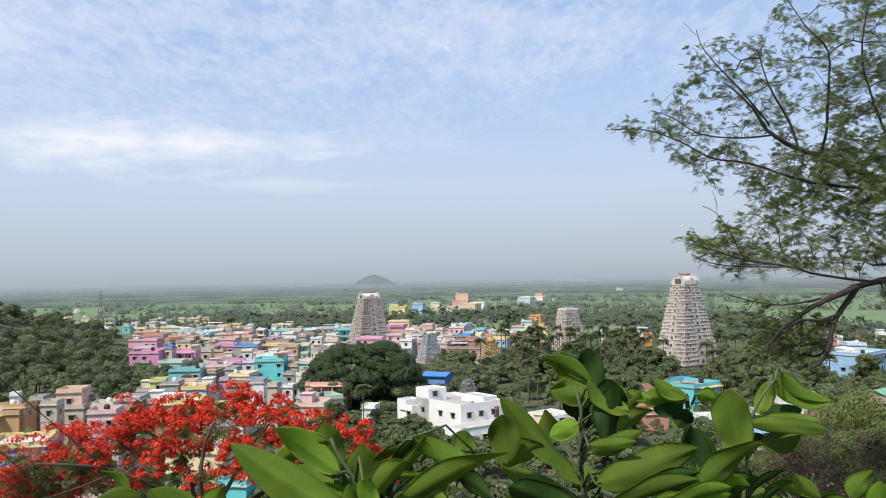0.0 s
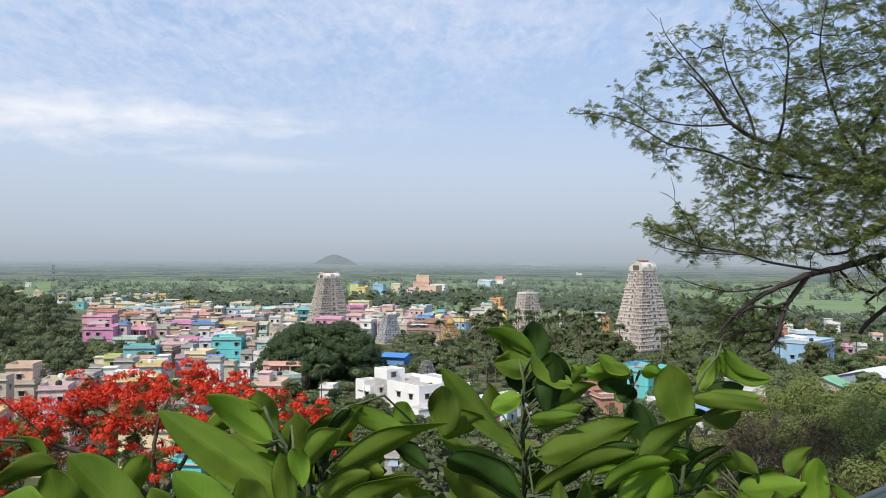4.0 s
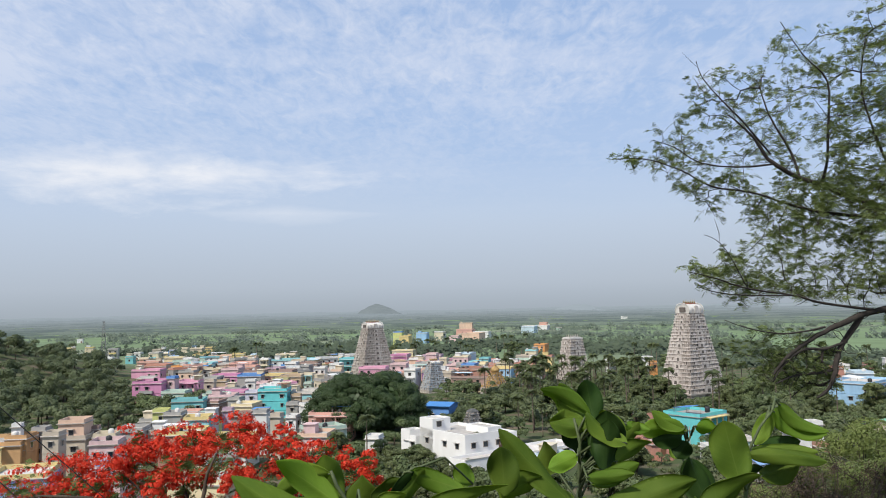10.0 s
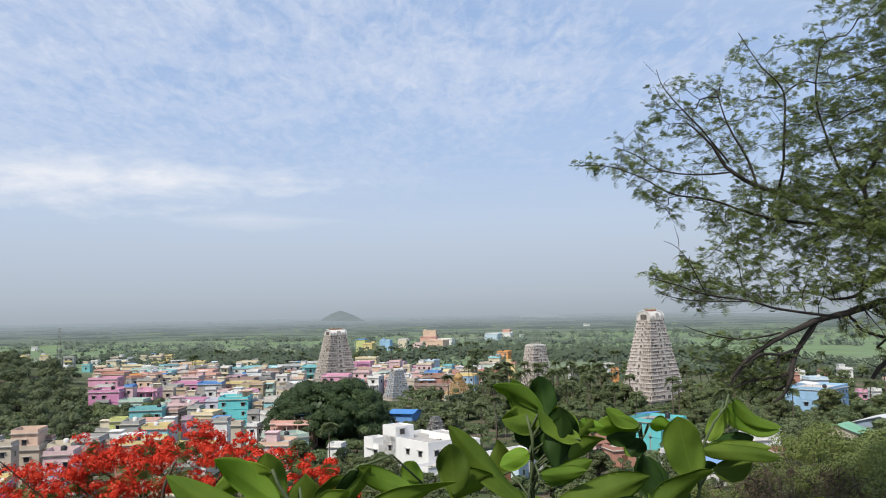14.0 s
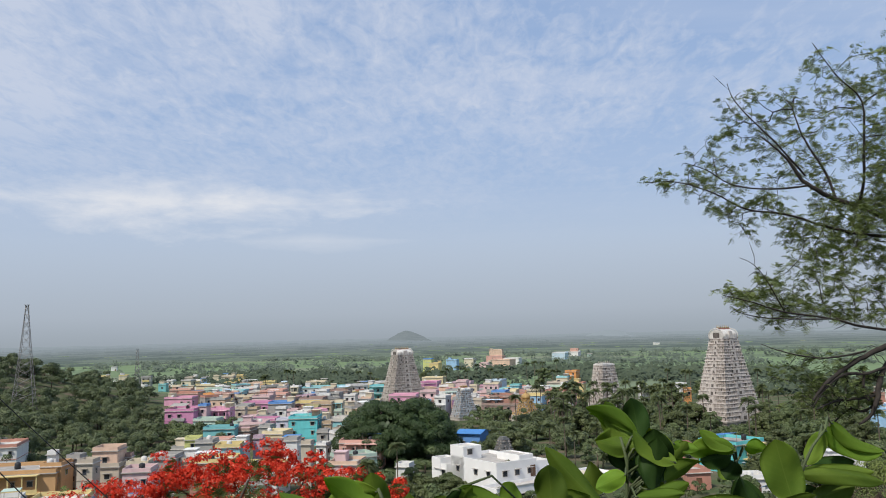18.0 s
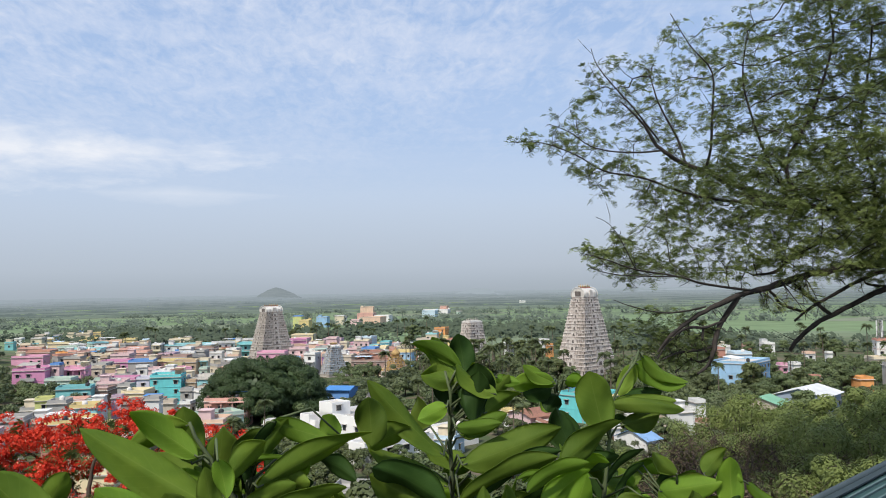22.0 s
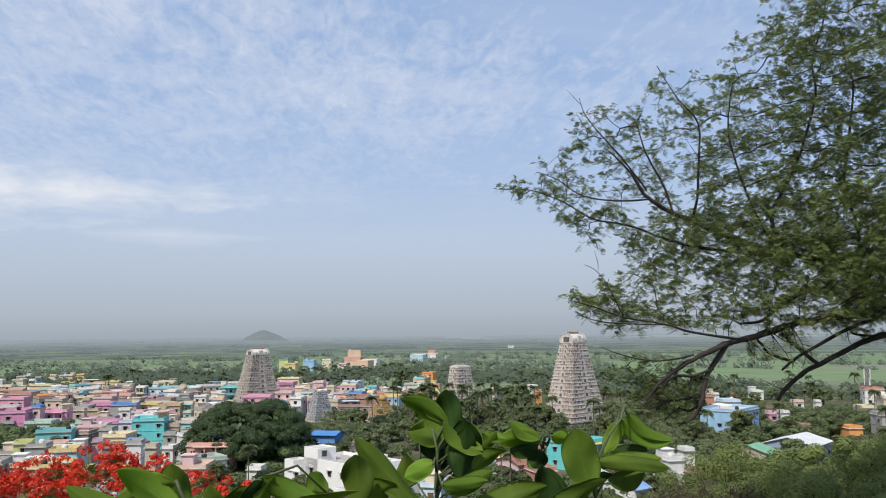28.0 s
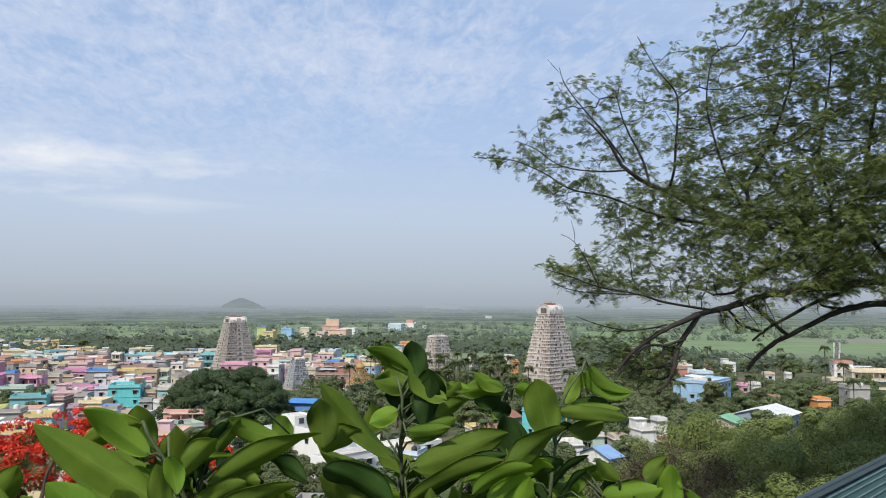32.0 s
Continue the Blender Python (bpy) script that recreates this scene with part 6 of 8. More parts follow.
tree.limb(rel((4.364, 8.975, 31.127), (4.252, 9.050, 31.040), (4.107, 9.050, 31.069), (3.923, 9.050, 30.923)), [0.0153, 0.0131, 0.0098, 0.0066])
tree.limb(rel((4.234, 8.900, 31.458), (4.202, 8.900, 31.304), (4.257, 8.900, 31.168)), [0.0153, 0.0142, 0.0109])
tree.limb(rel((9.319, 9.800, 32.034), (8.592, 9.800, 32.016), (7.830, 9.650, 31.982), (7.131, 9.500, 31.905), (6.793, 9.500, 31.785), (6.417, 9.500, 31.613), (6.086, 9.500, 31.467), (5.798, 9.500, 31.270), (5.658, 9.500, 31.103)), [0.0558, 0.0488, 0.0465, 0.0418, 0.0372, 0.0348, 0.0325, 0.0288, 0.0232])
tree.limb(rel((6.267, 9.500, 31.540), (6.053, 9.500, 31.704), (5.947, 9.650, 31.873), (5.842, 9.650, 31.926)), [0.0273, 0.0246, 0.0208, 0.0137])
tree.limb(rel((7.140, 9.500, 32.140), (6.760, 9.500, 32.025), (6.384, 9.500, 31.852), (6.012, 9.500, 31.674), (5.740, 9.500, 31.483)), [0.0273, 0.0230, 0.0219, 0.0208, 0.0142])
tree.limb(rel((5.912, 9.500, 31.593), (5.586, 9.500, 31.690), (5.377, 9.350, 31.824), (5.293, 9.350, 31.911)), [0.0197, 0.0186, 0.0153, 0.0109])
tree.limb(rel((7.148, 9.500, 31.905), (6.798, 9.500, 31.927), (6.718, 9.500, 32.002)), [0.0164, 0.0153, 0.0098])
tree.limb(rel((8.474, 9.650, 32.266), (7.895, 9.800, 32.345), (7.577, 9.950, 32.548), (7.233, 9.950, 32.743), (6.978, 9.950, 32.962), (6.810, 9.950, 33.135)), [0.0465, 0.0418, 0.0372, 0.0348, 0.0302, 0.0232])
tree.limb(rel((7.319, 9.950, 32.704), (6.532, 9.800, 32.918), (5.775, 9.650, 33.045), (5.051, 9.500, 33.217), (4.589, 9.350, 33.371), (4.283, 9.350, 33.473), (3.993, 9.200, 33.585), (3.846, 9.200, 33.695), (3.737, 9.200, 33.885), (3.591, 9.200, 34.058), (3.408, 9.200, 34.230)), [0.0410, 0.0383, 0.0372, 0.0350, 0.0328, 0.0295, 0.0262, 0.0219, 0.0180, 0.0131, 0.0077])
tree.limb(rel((4.283, 9.350, 33.473), (4.278, 9.500, 33.776), (4.090, 9.500, 34.141), (3.993, 9.500, 34.360), (3.905, 9.500, 34.692)), [0.0175, 0.0148, 0.0120, 0.0093, 0.0049])
tree.limb(rel((4.527, 9.350, 33.391), (4.545, 9.200, 33.659), (4.576, 9.200, 34.022), (4.603, 9.200, 34.607), (4.319, 9.200, 34.960), (4.082, 9.200, 35.350)), [0.0186, 0.0164, 0.0142, 0.0109, 0.0066, 0.0044])
tree.limb(rel((5.945, 9.800, 32.986), (5.203, 9.800, 33.050), (4.647, 9.650, 33.099), (4.255, 9.650, 33.203), (3.829, 9.650, 33.357), (3.331, 9.650, 33.441), (2.954, 9.650, 33.651), (2.505, 9.650, 33.807), (2.099, 9.650, 33.808)), [0.0273, 0.0219, 0.0191, 0.0164, 0.0137, 0.0109, 0.0087, 0.0066, 0.0038])
tree.limb(rel((3.919, 9.200, 33.626), (3.548, 9.200, 33.601), (3.203, 9.050, 33.593), (2.954, 9.050, 33.655), (2.706, 9.050, 33.820), (2.460, 9.050, 33.915)), [0.0131, 0.0109, 0.0087, 0.0071, 0.0055, 0.0038])
tree.limb(rel((3.884, 9.200, 33.747), (3.442, 8.900, 34.093), (3.231, 8.900, 34.326), (3.020, 8.900, 34.594), (2.951, 8.900, 34.799)), [0.0120, 0.0098, 0.0077, 0.0049, 0.0033])
tree.limb(rel((6.204, 9.950, 33.005), (5.981, 9.950, 33.513), (6.189, 9.950, 33.955), (6.379, 9.950, 34.282), (6.566, 9.950, 34.733), (6.751, 9.950, 35.311), (6.722, 9.950, 35.801), (6.916, 9.950, 36.309), (7.024, 9.950, 36.900)), [0.0328, 0.0273, 0.0251, 0.0230, 0.0197, 0.0164, 0.0137, 0.0109, 0.0066])
tree.limb(rel((8.620, 10.250, 32.283), (8.123, 10.400, 33.123), (8.150, 10.400, 33.801), (8.271, 10.400, 34.488), (8.446, 10.400, 35.273), (8.642, 10.400, 36.070), (8.885, 10.400, 37.239)), [0.0437, 0.0355, 0.0328, 0.0301, 0.0246, 0.0175, 0.0109])
tree.limb(rel((4.900, 9.050, 31.891), (4.273, 8.900, 31.974), (3.849, 8.750, 32.072), (3.305, 8.600, 32.153), (2.967, 8.600, 32.268), (2.666, 8.600, 32.349)), [0.0164, 0.0137, 0.0109, 0.0087, 0.0066, 0.0038])
tree.limb(rel((3.305, 8.600, 32.153), (3.119, 8.600, 32.529), (2.985, 8.600, 32.690), (2.857, 8.600, 32.753)), [0.0066, 0.0049, 0.0038, 0.0027])
tree.limb(rel((3.849, 8.750, 32.072), (3.382, 8.450, 32.073), (2.982, 8.450, 32.103), (2.718, 8.450, 32.178)), [0.0082, 0.0066, 0.0049, 0.0033])
tree.limb(rel((4.268, 8.900, 31.709), (3.772, 8.750, 31.648), (3.299, 8.600, 31.719), (3.030, 8.600, 31.816)), [0.0109, 0.0082, 0.0060, 0.0033])
tree.limb(rel((6.076, 9.500, 32.471), (5.747, 9.500, 32.304), (5.416, 9.350, 32.115), (5.118, 9.350, 32.077)), [0.0273, 0.0246, 0.0208, 0.0137])
tree.limb(rel((5.856, 9.650, 33.008), (5.544, 9.650, 33.612), (5.353, 9.650, 34.143), (5.244, 9.650, 34.678), (5.340, 9.650, 35.304)), [0.0219, 0.0175, 0.0142, 0.0109, 0.0071])
tree.limb(rel((7.340, 10.100, 32.755), (7.364, 10.100, 33.405), (7.208, 10.100, 34.056), (7.321, 10.100, 34.720), (7.442, 10.100, 35.559), (7.287, 10.100, 36.308)), [0.0273, 0.0230, 0.0197, 0.0164, 0.0120, 0.0066])
# outlines of the crown seen along the path, x and z: the spreading head, the shelf over the low bough, the dense heart, its skirt, the drooping end
HEAD = [(2.00, 33.80), (2.50, 34.01), (2.87, 34.29), (3.15, 34.66), (3.27, 35.00), (3.68, 34.78), (4.20, 35.28), (4.47, 35.13), (4.91, 35.33), (5.54, 35.85), (6.70, 37.15), (9.22, 38.12), (11.46, 36.89), (11.05, 32.58), (7.63, 32.41), (6.24, 32.51), (5.05, 32.68), (3.98, 32.84), (3.46, 33.10), (2.66, 33.50)]
SHELF = [(2.88, 32.42), (3.29, 32.59), (3.98, 32.80), (5.05, 32.64), (6.24, 32.47), (7.63, 32.37), (9.20, 32.22), (7.61, 32.03), (6.21, 32.02), (5.34, 32.08), (4.63, 31.99), (3.87, 32.08), (3.34, 31.92), (3.09, 32.21)]
HEART = [(4.06, 32.95), (4.32, 33.64), (5.38, 34.39), (6.27, 35.64), (7.34, 36.54), (10.99, 37.04), (11.04, 32.42), (7.63, 32.37), (6.24, 32.47), (4.90, 32.68)]
SKIRT = [(4.24, 33.57), (5.91, 33.79), (7.74, 33.95), (10.71, 33.96), (10.57, 32.35), (6.24, 32.47), (4.36, 32.76)]
DROOP = [(3.25, 31.49), (3.78, 31.69), (4.29, 31.39), (4.50, 31.02), (3.97, 30.97), (3.38, 31.14)]


def inside(poly, x, z):
    odd = False
    for (a, b), (c, d) in zip(poly, poly[1:] + poly[:1]):
        if (b > z) != (d > z) and x < (c - a) * (z - b) / (d - b) + a:
            odd = not odd
    return odd


def fill(poly, count, y0, y1, rnd):
    """Places spread through an outline, thicker in depth towards the trunk."""
    out = []
    xs, zs = [p[0] for p in poly], [p[1] for p in poly]
    while len(out) < count:
        x, z = rnd.uniform(min(xs), max(xs)), rnd.uniform(min(zs), max(zs))
        if inside(poly, x, z):
            deep = 0.35 + 0.65 * smooth_step(2.5, 7.0, x)
            mid = (y0 + y1) / 2
            out.append(Vector((x, mid + (rnd.uniform(y0, y1) - mid) * deep, z)) - ORIGIN)
    return out


FRND = random.Random(77)
tree.crown(fill(HEAD, 2200, 8.3, 11.2, FRND) + fill(HEART, 1500, 8.0, 11.6, FRND) + fill(SKIRT, 800, 8.0, 11.0, FRND) + fill(SHELF, 420, 8.4, 10.2, FRND) + fill(DROOP, 90, 8.6, 9.5, FRND),
           dense=lambda p: 1.35 + 1.3 * smooth_step(4.6, 7.5, p.x + ORIGIN.x) + 1.2 * smooth_step(34.4, 32.6, p.z + ORIGIN.z))
tree.spurs(0.3)
for x, y, z, r in ((3.94, 9.00, 31.20, 0.27), (4.19, 9.00, 31.09, 0.25), (4.34, 9.00, 31.26, 0.20), (3.73, 9.00, 31.17, 0.23), (4.09, 9.00, 31.40, 0.23), (5.21, 9.00, 31.81, 0.27), (5.59, 9.00, 31.74, 0.27)):
    tree.clump(Vector((x, y, z)) - ORIGIN, r, 9, 2, 0.08, 0.08, 0.7)
tree.finish(thorn_tree, M_DBARK, M_FEATHER)


# ---- flame tree below the viewpoint ----
FLAME = Vector((-8.54, 28.00, ground_z(-8.54, 28.00)))
ORIGIN = FLAME
flame_tree = empty("flame_tree", Matrix.Translation(FLAME), "flame tree in full scarlet bloom with bare dark branches", "tree")
flame = Tree(33)
flame.limb(rel((-8.540, 28.000, 19.283), (-8.500, 28.000, 21.691), (-8.460, 28.000, 23.494)), [0.226, 0.193, 0.161])
flame.limb(rel((-8.466, 28.000, 23.294), (-8.862, 28.000, 24.512), (-9.419, 28.600, 25.490), (-10.313, 29.200, 26.110), (-11.117, 29.200, 26.661)), [0.113, 0.089, 0.064, 0.048, 0.032])
flame.limb(rel((-8.466, 28.000, 23.294), (-8.279, 26.800, 25.207), (-8.203, 26.800, 26.354), (-7.831, 26.800, 27.298)), [0.097, 0.072, 0.056, 0.032])
flame.limb(rel((-8.460, 28.000, 23.494), (-7.661, 28.000, 24.866), (-7.178, 28.600, 25.917), (-6.333, 28.600, 26.910)), [0.097, 0.072, 0.056, 0.032])
flame.limb(rel((-8.427, 28.000, 23.292), (-9.609, 26.800, 25.068), (-10.848, 26.200, 25.840), (-12.028, 25.600, 26.218), (-13.280, 25.600, 26.265)), [0.097, 0.081, 0.064, 0.048, 0.032])
flame.limb(rel((-8.427, 28.000, 23.292), (-6.755, 29.200, 24.303), (-4.843, 29.200, 25.591), (-3.225, 29.800, 25.931), (-2.173, 29.800, 25.463)), [0.097, 0.081, 0.064, 0.040, 0.024])
flame.limb(rel((-9.609, 26.800, 25.068), (-10.749, 27.400, 26.122), (-11.947, 28.000, 26.628)), [0.048, 0.040, 0.024])
flame.limb(rel((-9.419, 28.600, 25.490), (-10.189, 29.800, 26.615), (-9.730, 30.400, 27.134)), [0.048, 0.035, 0.024])
flame.limb(rel((-10.848, 26.200, 25.840), (-11.874, 25.600, 25.483), (-12.655, 25.000, 25.321)), [0.040, 0.032, 0.019])
flame.limb(rel((-6.755, 29.200, 24.303), (-5.636, 28.000, 25.992), (-5.006, 28.000, 26.973)), [0.048, 0.035, 0.024])
BLOOM_A = [
    (-14.50, 28.32, 25.45, 0.86, 9),
    (-13.01, 27.32, 26.38, 0.83, 9),
    (-11.69, 26.95, 26.61, 0.81, 9),
    (-10.96, 28.04, 27.14, 0.85, 10),
    (-12.01, 29.56, 25.88, 0.98, 9),
    (-10.13, 28.44, 26.83, 0.94, 11),
    (-9.74, 26.47, 26.01, 0.65, 4),
    (-9.34, 29.15, 26.96, 0.96, 11),
    (-9.29, 28.81, 25.43, 0.70, 3),
    (-8.40, 29.47, 27.03, 0.97, 12),
    (-6.98, 26.89, 27.87, 0.62, 8),
    (-6.38, 28.88, 27.44, 0.56, 7),
    (-6.04, 26.41, 27.08, 0.80, 9),
    (-7.26, 28.55, 26.24, 0.78, 6),
    (-7.42, 27.18, 25.56, 0.70, 5),
    (-5.12, 27.02, 27.16, 0.58, 6),
    (-4.41, 29.35, 26.66, 0.68, 6),
]
BLOOM_B = [
    (-3.06, 26.58, 26.86, 0.57, 6),
    (-2.80, 28.08, 26.23, 0.55, 5),
    (-2.35, 29.27, 25.33, 0.57, 5),
    (-2.35, 27.08, 25.25, 0.58, 5),
    (-4.87, 26.96, 25.71, 0.52, 3),
    (-15.28, 29.37, 24.28, 0.97, 5),
    (-13.46, 27.72, 24.47, 0.72, 4),
    (-12.74, 28.78, 24.86, 0.75, 4),
    (-14.76, 26.31, 25.92, 0.87, 6),
    (-8.25, 27.50, 26.59, 0.71, 6),
    (-9.18, 26.82, 26.67, 0.69, 6),
    (-11.26, 28.62, 25.04, 0.62, 3),
    (-7.81, 26.50, 25.36, 0.57, 3),
    (-17.08, 29.64, 23.96, 0.85, 4),
    (-11.80, 26.29, 26.13, 0.68, 6),
    (-3.95, 28.83, 25.95, 0.54, 3),
    (-15.55, 28.00, 25.78, 0.80, 6),
    (-14.55, 28.00, 25.47, 0.80, 6),
    (-15.24, 28.00, 25.03, 0.70, 5),
    (-13.85, 28.00, 25.26, 0.70, 5),
    (-12.95, 28.00, 25.64, 0.70, 5),
    (-15.74, 28.00, 25.19, 0.70, 5),
]
M_FLOWER = leaf_material("scarlet_petals", (0.80, 0.075, 0.030), (0.46, 0.020, 0.013), 0.25, 0.6, 0.2, 2.0)
M_FLOWERHI = leaf_material("pale_flower_specks", (0.80, 0.45, 0.30), (0.70, 0.20, 0.10), 0.2, 0.6)
M_FERN = leaf_material("ferny_green_leaf", (0.13, 0.18, 0.045), (0.05, 0.085, 0.025), 0.3, 0.6)


def bloom_quads(centre, r, count, rnd, petal):
    """Open flowers packed on the outside of a clump, five petals each."""
    out = []
    for _ in range(count):
        v = Vector((rnd.gauss(0, 1), rnd.gauss(0, 1), rnd.gauss(0, 1))).normalized()
        if v.z < -0.35:
            v.z *= -0.5
        c = Vector(centre) + Vector((v.x, v.y, v.z * 0.75)) * r * rnd.uniform(0.5, 1.05)
        a = v.cross(Vector((rnd.uniform(-1, 1), rnd.uniform(-1, 1), rnd.uniform(-1, 1)))).normalized()
        b = v.cross(a)
        for k in range(5):
            t = 1.2566 * k + rnd.uniform(-0.2, 0.2)
            d = a * math.cos(t) + b * math.sin(t)
            s = a * -math.sin(t) + b * math.cos(t)
            p = petal * rnd.uniform(0.75, 1.2)
            out += [c, c + d * p * 0.7 + s * p * 0.36 + v * p * 0.3, c + d * p + v * p * 0.12, c + d * p * 0.7 - s * p * 0.36 + v * p * 0.3]
    return out


flowers, specks = [], []
for x, y, z, r, n in BLOOM_A + BLOOM_B:
    c = Vector((x, y, z)) - FLAME
    for _ in range(int(n * 2.3)):
        o = c + Vector((flame.rnd.gauss(0, 0.55), flame.rnd.gauss(0, 0.7), flame.rnd.gauss(0, 0.45))) * r
        flowers += bloom_quads(o, r * flame.rnd.uniform(0.22, 0.58), 58, flame.rnd, 0.052)
        specks += bloom_quads(o, r * 0.45, 3, flame.rnd, 0.03)
    flame.clump(c - Vector((0, 0, r * 0.3)), r, 3, 3 if z > 27.2 else 7, 0.34, 0.5, 3.5)
flame.finish(flame_tree, M_BARK, M_FERN)
for name, q, m, lab in (("blossom", flowers, M_FLOWER, "scarlet flower clusters"), ("stamens", specks, M_FLOWERHI, "pale orange flower centres")):
    ob = new(name, quads_mesh(name, np.array([tuple(v) for v in q]), m))
    ob.parent = flame_tree
    tagged(ob, lab, kind="stuff")


# ---- the leafy shrub in front of the viewpoint ----
def big_leaf_material(name, colour, second, vein, trans):
    m = bpy.data.materials.new(name)
    m.use_nodes = True
    nt = m.node_tree
    p = nt.nodes["Principled BSDF"]
    p.inputs["Roughness"].default_value = 0.6
    p.inputs["Specular IOR Level"].default_value = 0.10
    uv = nt.nodes.new("ShaderNodeUVMap")
    sep = nt.nodes.new("ShaderNodeSeparateXYZ")
    nt.links.new(uv.outputs[0], sep.inputs[0])

    def mth(op, a, b=None):
        n = nt.nodes.new("ShaderNodeMath")
        n.operation = op
        for i, v in enumerate((a, b)):
            if isinstance(v, (int, float)):
                n.inputs[i].default_value = v
            elif v is not None:
                nt.links.new(v, n.inputs[i])
        return n.outputs[0]

    across = mth("ABSOLUTE", mth("SUBTRACT", sep.outputs[0], 0.5))
    mid = mth("LESS_THAN", across, 0.014)
    # side veins sweep forward from the midrib
    ph = mth("FRACT", mth("MULTIPLY", mth("SUBTRACT", sep.outputs[1], mth("MULTIPLY", across, 0.45)), 9.0))
    side = mth("LESS_THAN", mth("ABSOLUTE", mth("SUBTRACT", ph, 0.5)), 0.035)
    veins = mth("MAXIMUM", mid, mth("MULTIPLY", side, 0.45))
    tc = nt.nodes.new("ShaderNodeTexCoord")
    n1 = nt.nodes.new("ShaderNodeTexNoise")
    n1.inputs["Scale"].default_value, n1.inputs["Detail"].default_value = 18, 5
    nt.links.new(tc.outputs["Object"], n1.inputs["Vector"])
    ramp = nt.nodes.new("ShaderNodeValToRGB")
    ramp.color_ramp.elements[0].position, ramp.color_ramp.elements[1].position = 0.35, 0.68
    ramp.color_ramp.elements[0].color, ramp.color_ramp.elements[1].color = (*second, 1), (*colour, 1)
    nt.links.new(n1.outputs["Fac"], ramp.inputs[0])
    mix = nt.nodes.new("ShaderNodeMix")
    mix.data_type = "RGBA"
    nt.links.new(mth("MULTIPLY", veins, 0.3), mix.inputs[0])
    nt.links.new(ramp.outputs[0], mix.inputs[6])
    mix.inputs[7].default_value = (*vein, 1)
    oi = nt.nodes.new("ShaderNodeObjectInfo")
    hsv = nt.nodes.new("ShaderNodeHueSaturation")
    nt.links.new(mth("ADD", mth("MULTIPLY", oi.outputs["Random"], 0.5), 0.75), hsv.inputs["Value"])
    nt.links.new(mix.outputs[2], hsv.inputs["Color"])
    nt.links.new(hsv.outputs[0], p.inputs["Base Color"])
    b = nt.nodes.new("ShaderNodeBump")
    b.inputs["Strength"].default_value, b.inputs["Distance"].default_value = 0.12, 0.002
    nt.links.new(mth("ADD", veins, n1.outputs["Fac"]), b.inputs["Height"])
    nt.links.new(b.outputs[0], p.inputs["Normal"])
    tr = nt.nodes.new("ShaderNodeBsdfTranslucent")
    gain = nt.nodes.new("ShaderNodeMix")
    gain.data_type, gain.blend_type = "RGBA", "MULTIPLY"
    gain.inputs[0].default_value = 1.0
    nt.links.new(hsv.outputs[0], gain.inputs[6])
    gain.inputs[7].default_value = (2.2, 1.9, 0.5, 1)
    nt.links.new(gain.outputs[2], tr.inputs[0])
    ms = nt.nodes.new("ShaderNodeMixShader")
    ms.inputs[0].default_value = trans
    nt.links.new(p.outputs[0], ms.inputs[1])
    nt.links.new(tr.outputs[0], ms.inputs[2])
    nt.links.new(ms.outputs[0], nt.nodes["Material Output"].inputs[0])
    return m


M_BIG = big_leaf_material("glossy_mature_leaf", (0.145, 0.212, 0.030), (0.090, 0.150, 0.020), (0.18, 0.24, 0.05), 0.40)
M_YOUNG = big_leaf_material("bright_young_leaf", (0.180, 0.290, 0.036), (0.130, 0.230, 0.028), (0.28, 0.36, 0.08), 0.46)
# shade on low, inner and turned-away leaves put into a darker leaf colour
M_LEAFSHADE = big_leaf_material("dark_shaded_leaf", (0.034, 0.070, 0.014), (0.020, 0.046, 0.009), (0.05, 0.085, 0.025), 0.14)
M_STEM = material("green_woody_stem", (0.085, 0.115, 0.04), (0.05, 0.06, 0.03), 40, 0.7)
LRND = random.Random(9)


def leaf_mesh(base, tip, width, tilt, bulge, fold, thick=0.0006):
    """A blade from base to tip: oval outline, folded on the midrib, bowed along its length, with wavy edges."""
    base, tip = Vector(base), Vector(tip)
    ax = tip - base
    L = ax.length
    ax.normalize()
    side = ax.cross(Vector((0, 1, 0))).normalized()
    side = Matrix.Rotation(radians(tilt), 3, ax) @ side
    nrm = side.cross(ax)
    NU, NV = 8, 14
    ph, twist = LRND.uniform(0, 6), LRND.uniform(-1.0, 1.0)
    verts, under, uvs, faces = [], [], [], []
    for j in range(NV + 1):
        v = j / NV
        half = width / 2 * max(1 - abs(2 * v ** 0.95 - 1) ** 2.4, 0.0) ** (0.60 + 0.12 * v)
        half = max(half, 0.0012)
        c = base + ax * L * v + nrm * bulge * L * math.sin(math.pi * v)
        spin = Matrix.Rotation(twist * (v - 0.4), 3, ax)
        sd, nm = spin @ side, spin @ nrm
        for i in range(NU + 1):
            u = i / NU * 2 - 1
            lift = abs(u) * half * fold + 0.26 * half * math.sin(7 * v + ph + u * 2) * abs(u)
            verts.append(tuple(c + sd * u * half * math.cos(fold * 0.5) + nm * lift))
            under.append(tuple(Vector(verts[-1]) - nm * thick))
            uvs.append((i / NU, v))
    n = len(verts)
    # a second skin a little below gives the blade its thickness
    verts += under
    row = NU + 1
    for j in range(NV):
        for i in range(NU):
            a = j * row + i
            faces.append((a, a + 1, a + row + 1, a + row))
            faces.append((n + a + row, n + a + row + 1, n + a + 1, n + a))
    for j in range(NV):
        for i in (0, NU):
            a = j * row + i
            faces.append((a, a + row, n + a + row, n + a))
    me = mesh_of("leaf", verts, faces, M_BIG, smooth=True)
    layer = me.uv_layers.new(name="UVMap")
    idx = np.zeros(len(me.loops), dtype=np.int32)
    me.loops.foreach_get("vertex_index", idx)
    layer.data.foreach_set("uv", np.array(uvs + uvs, dtype=np.float32)[idx].ravel())
    return me


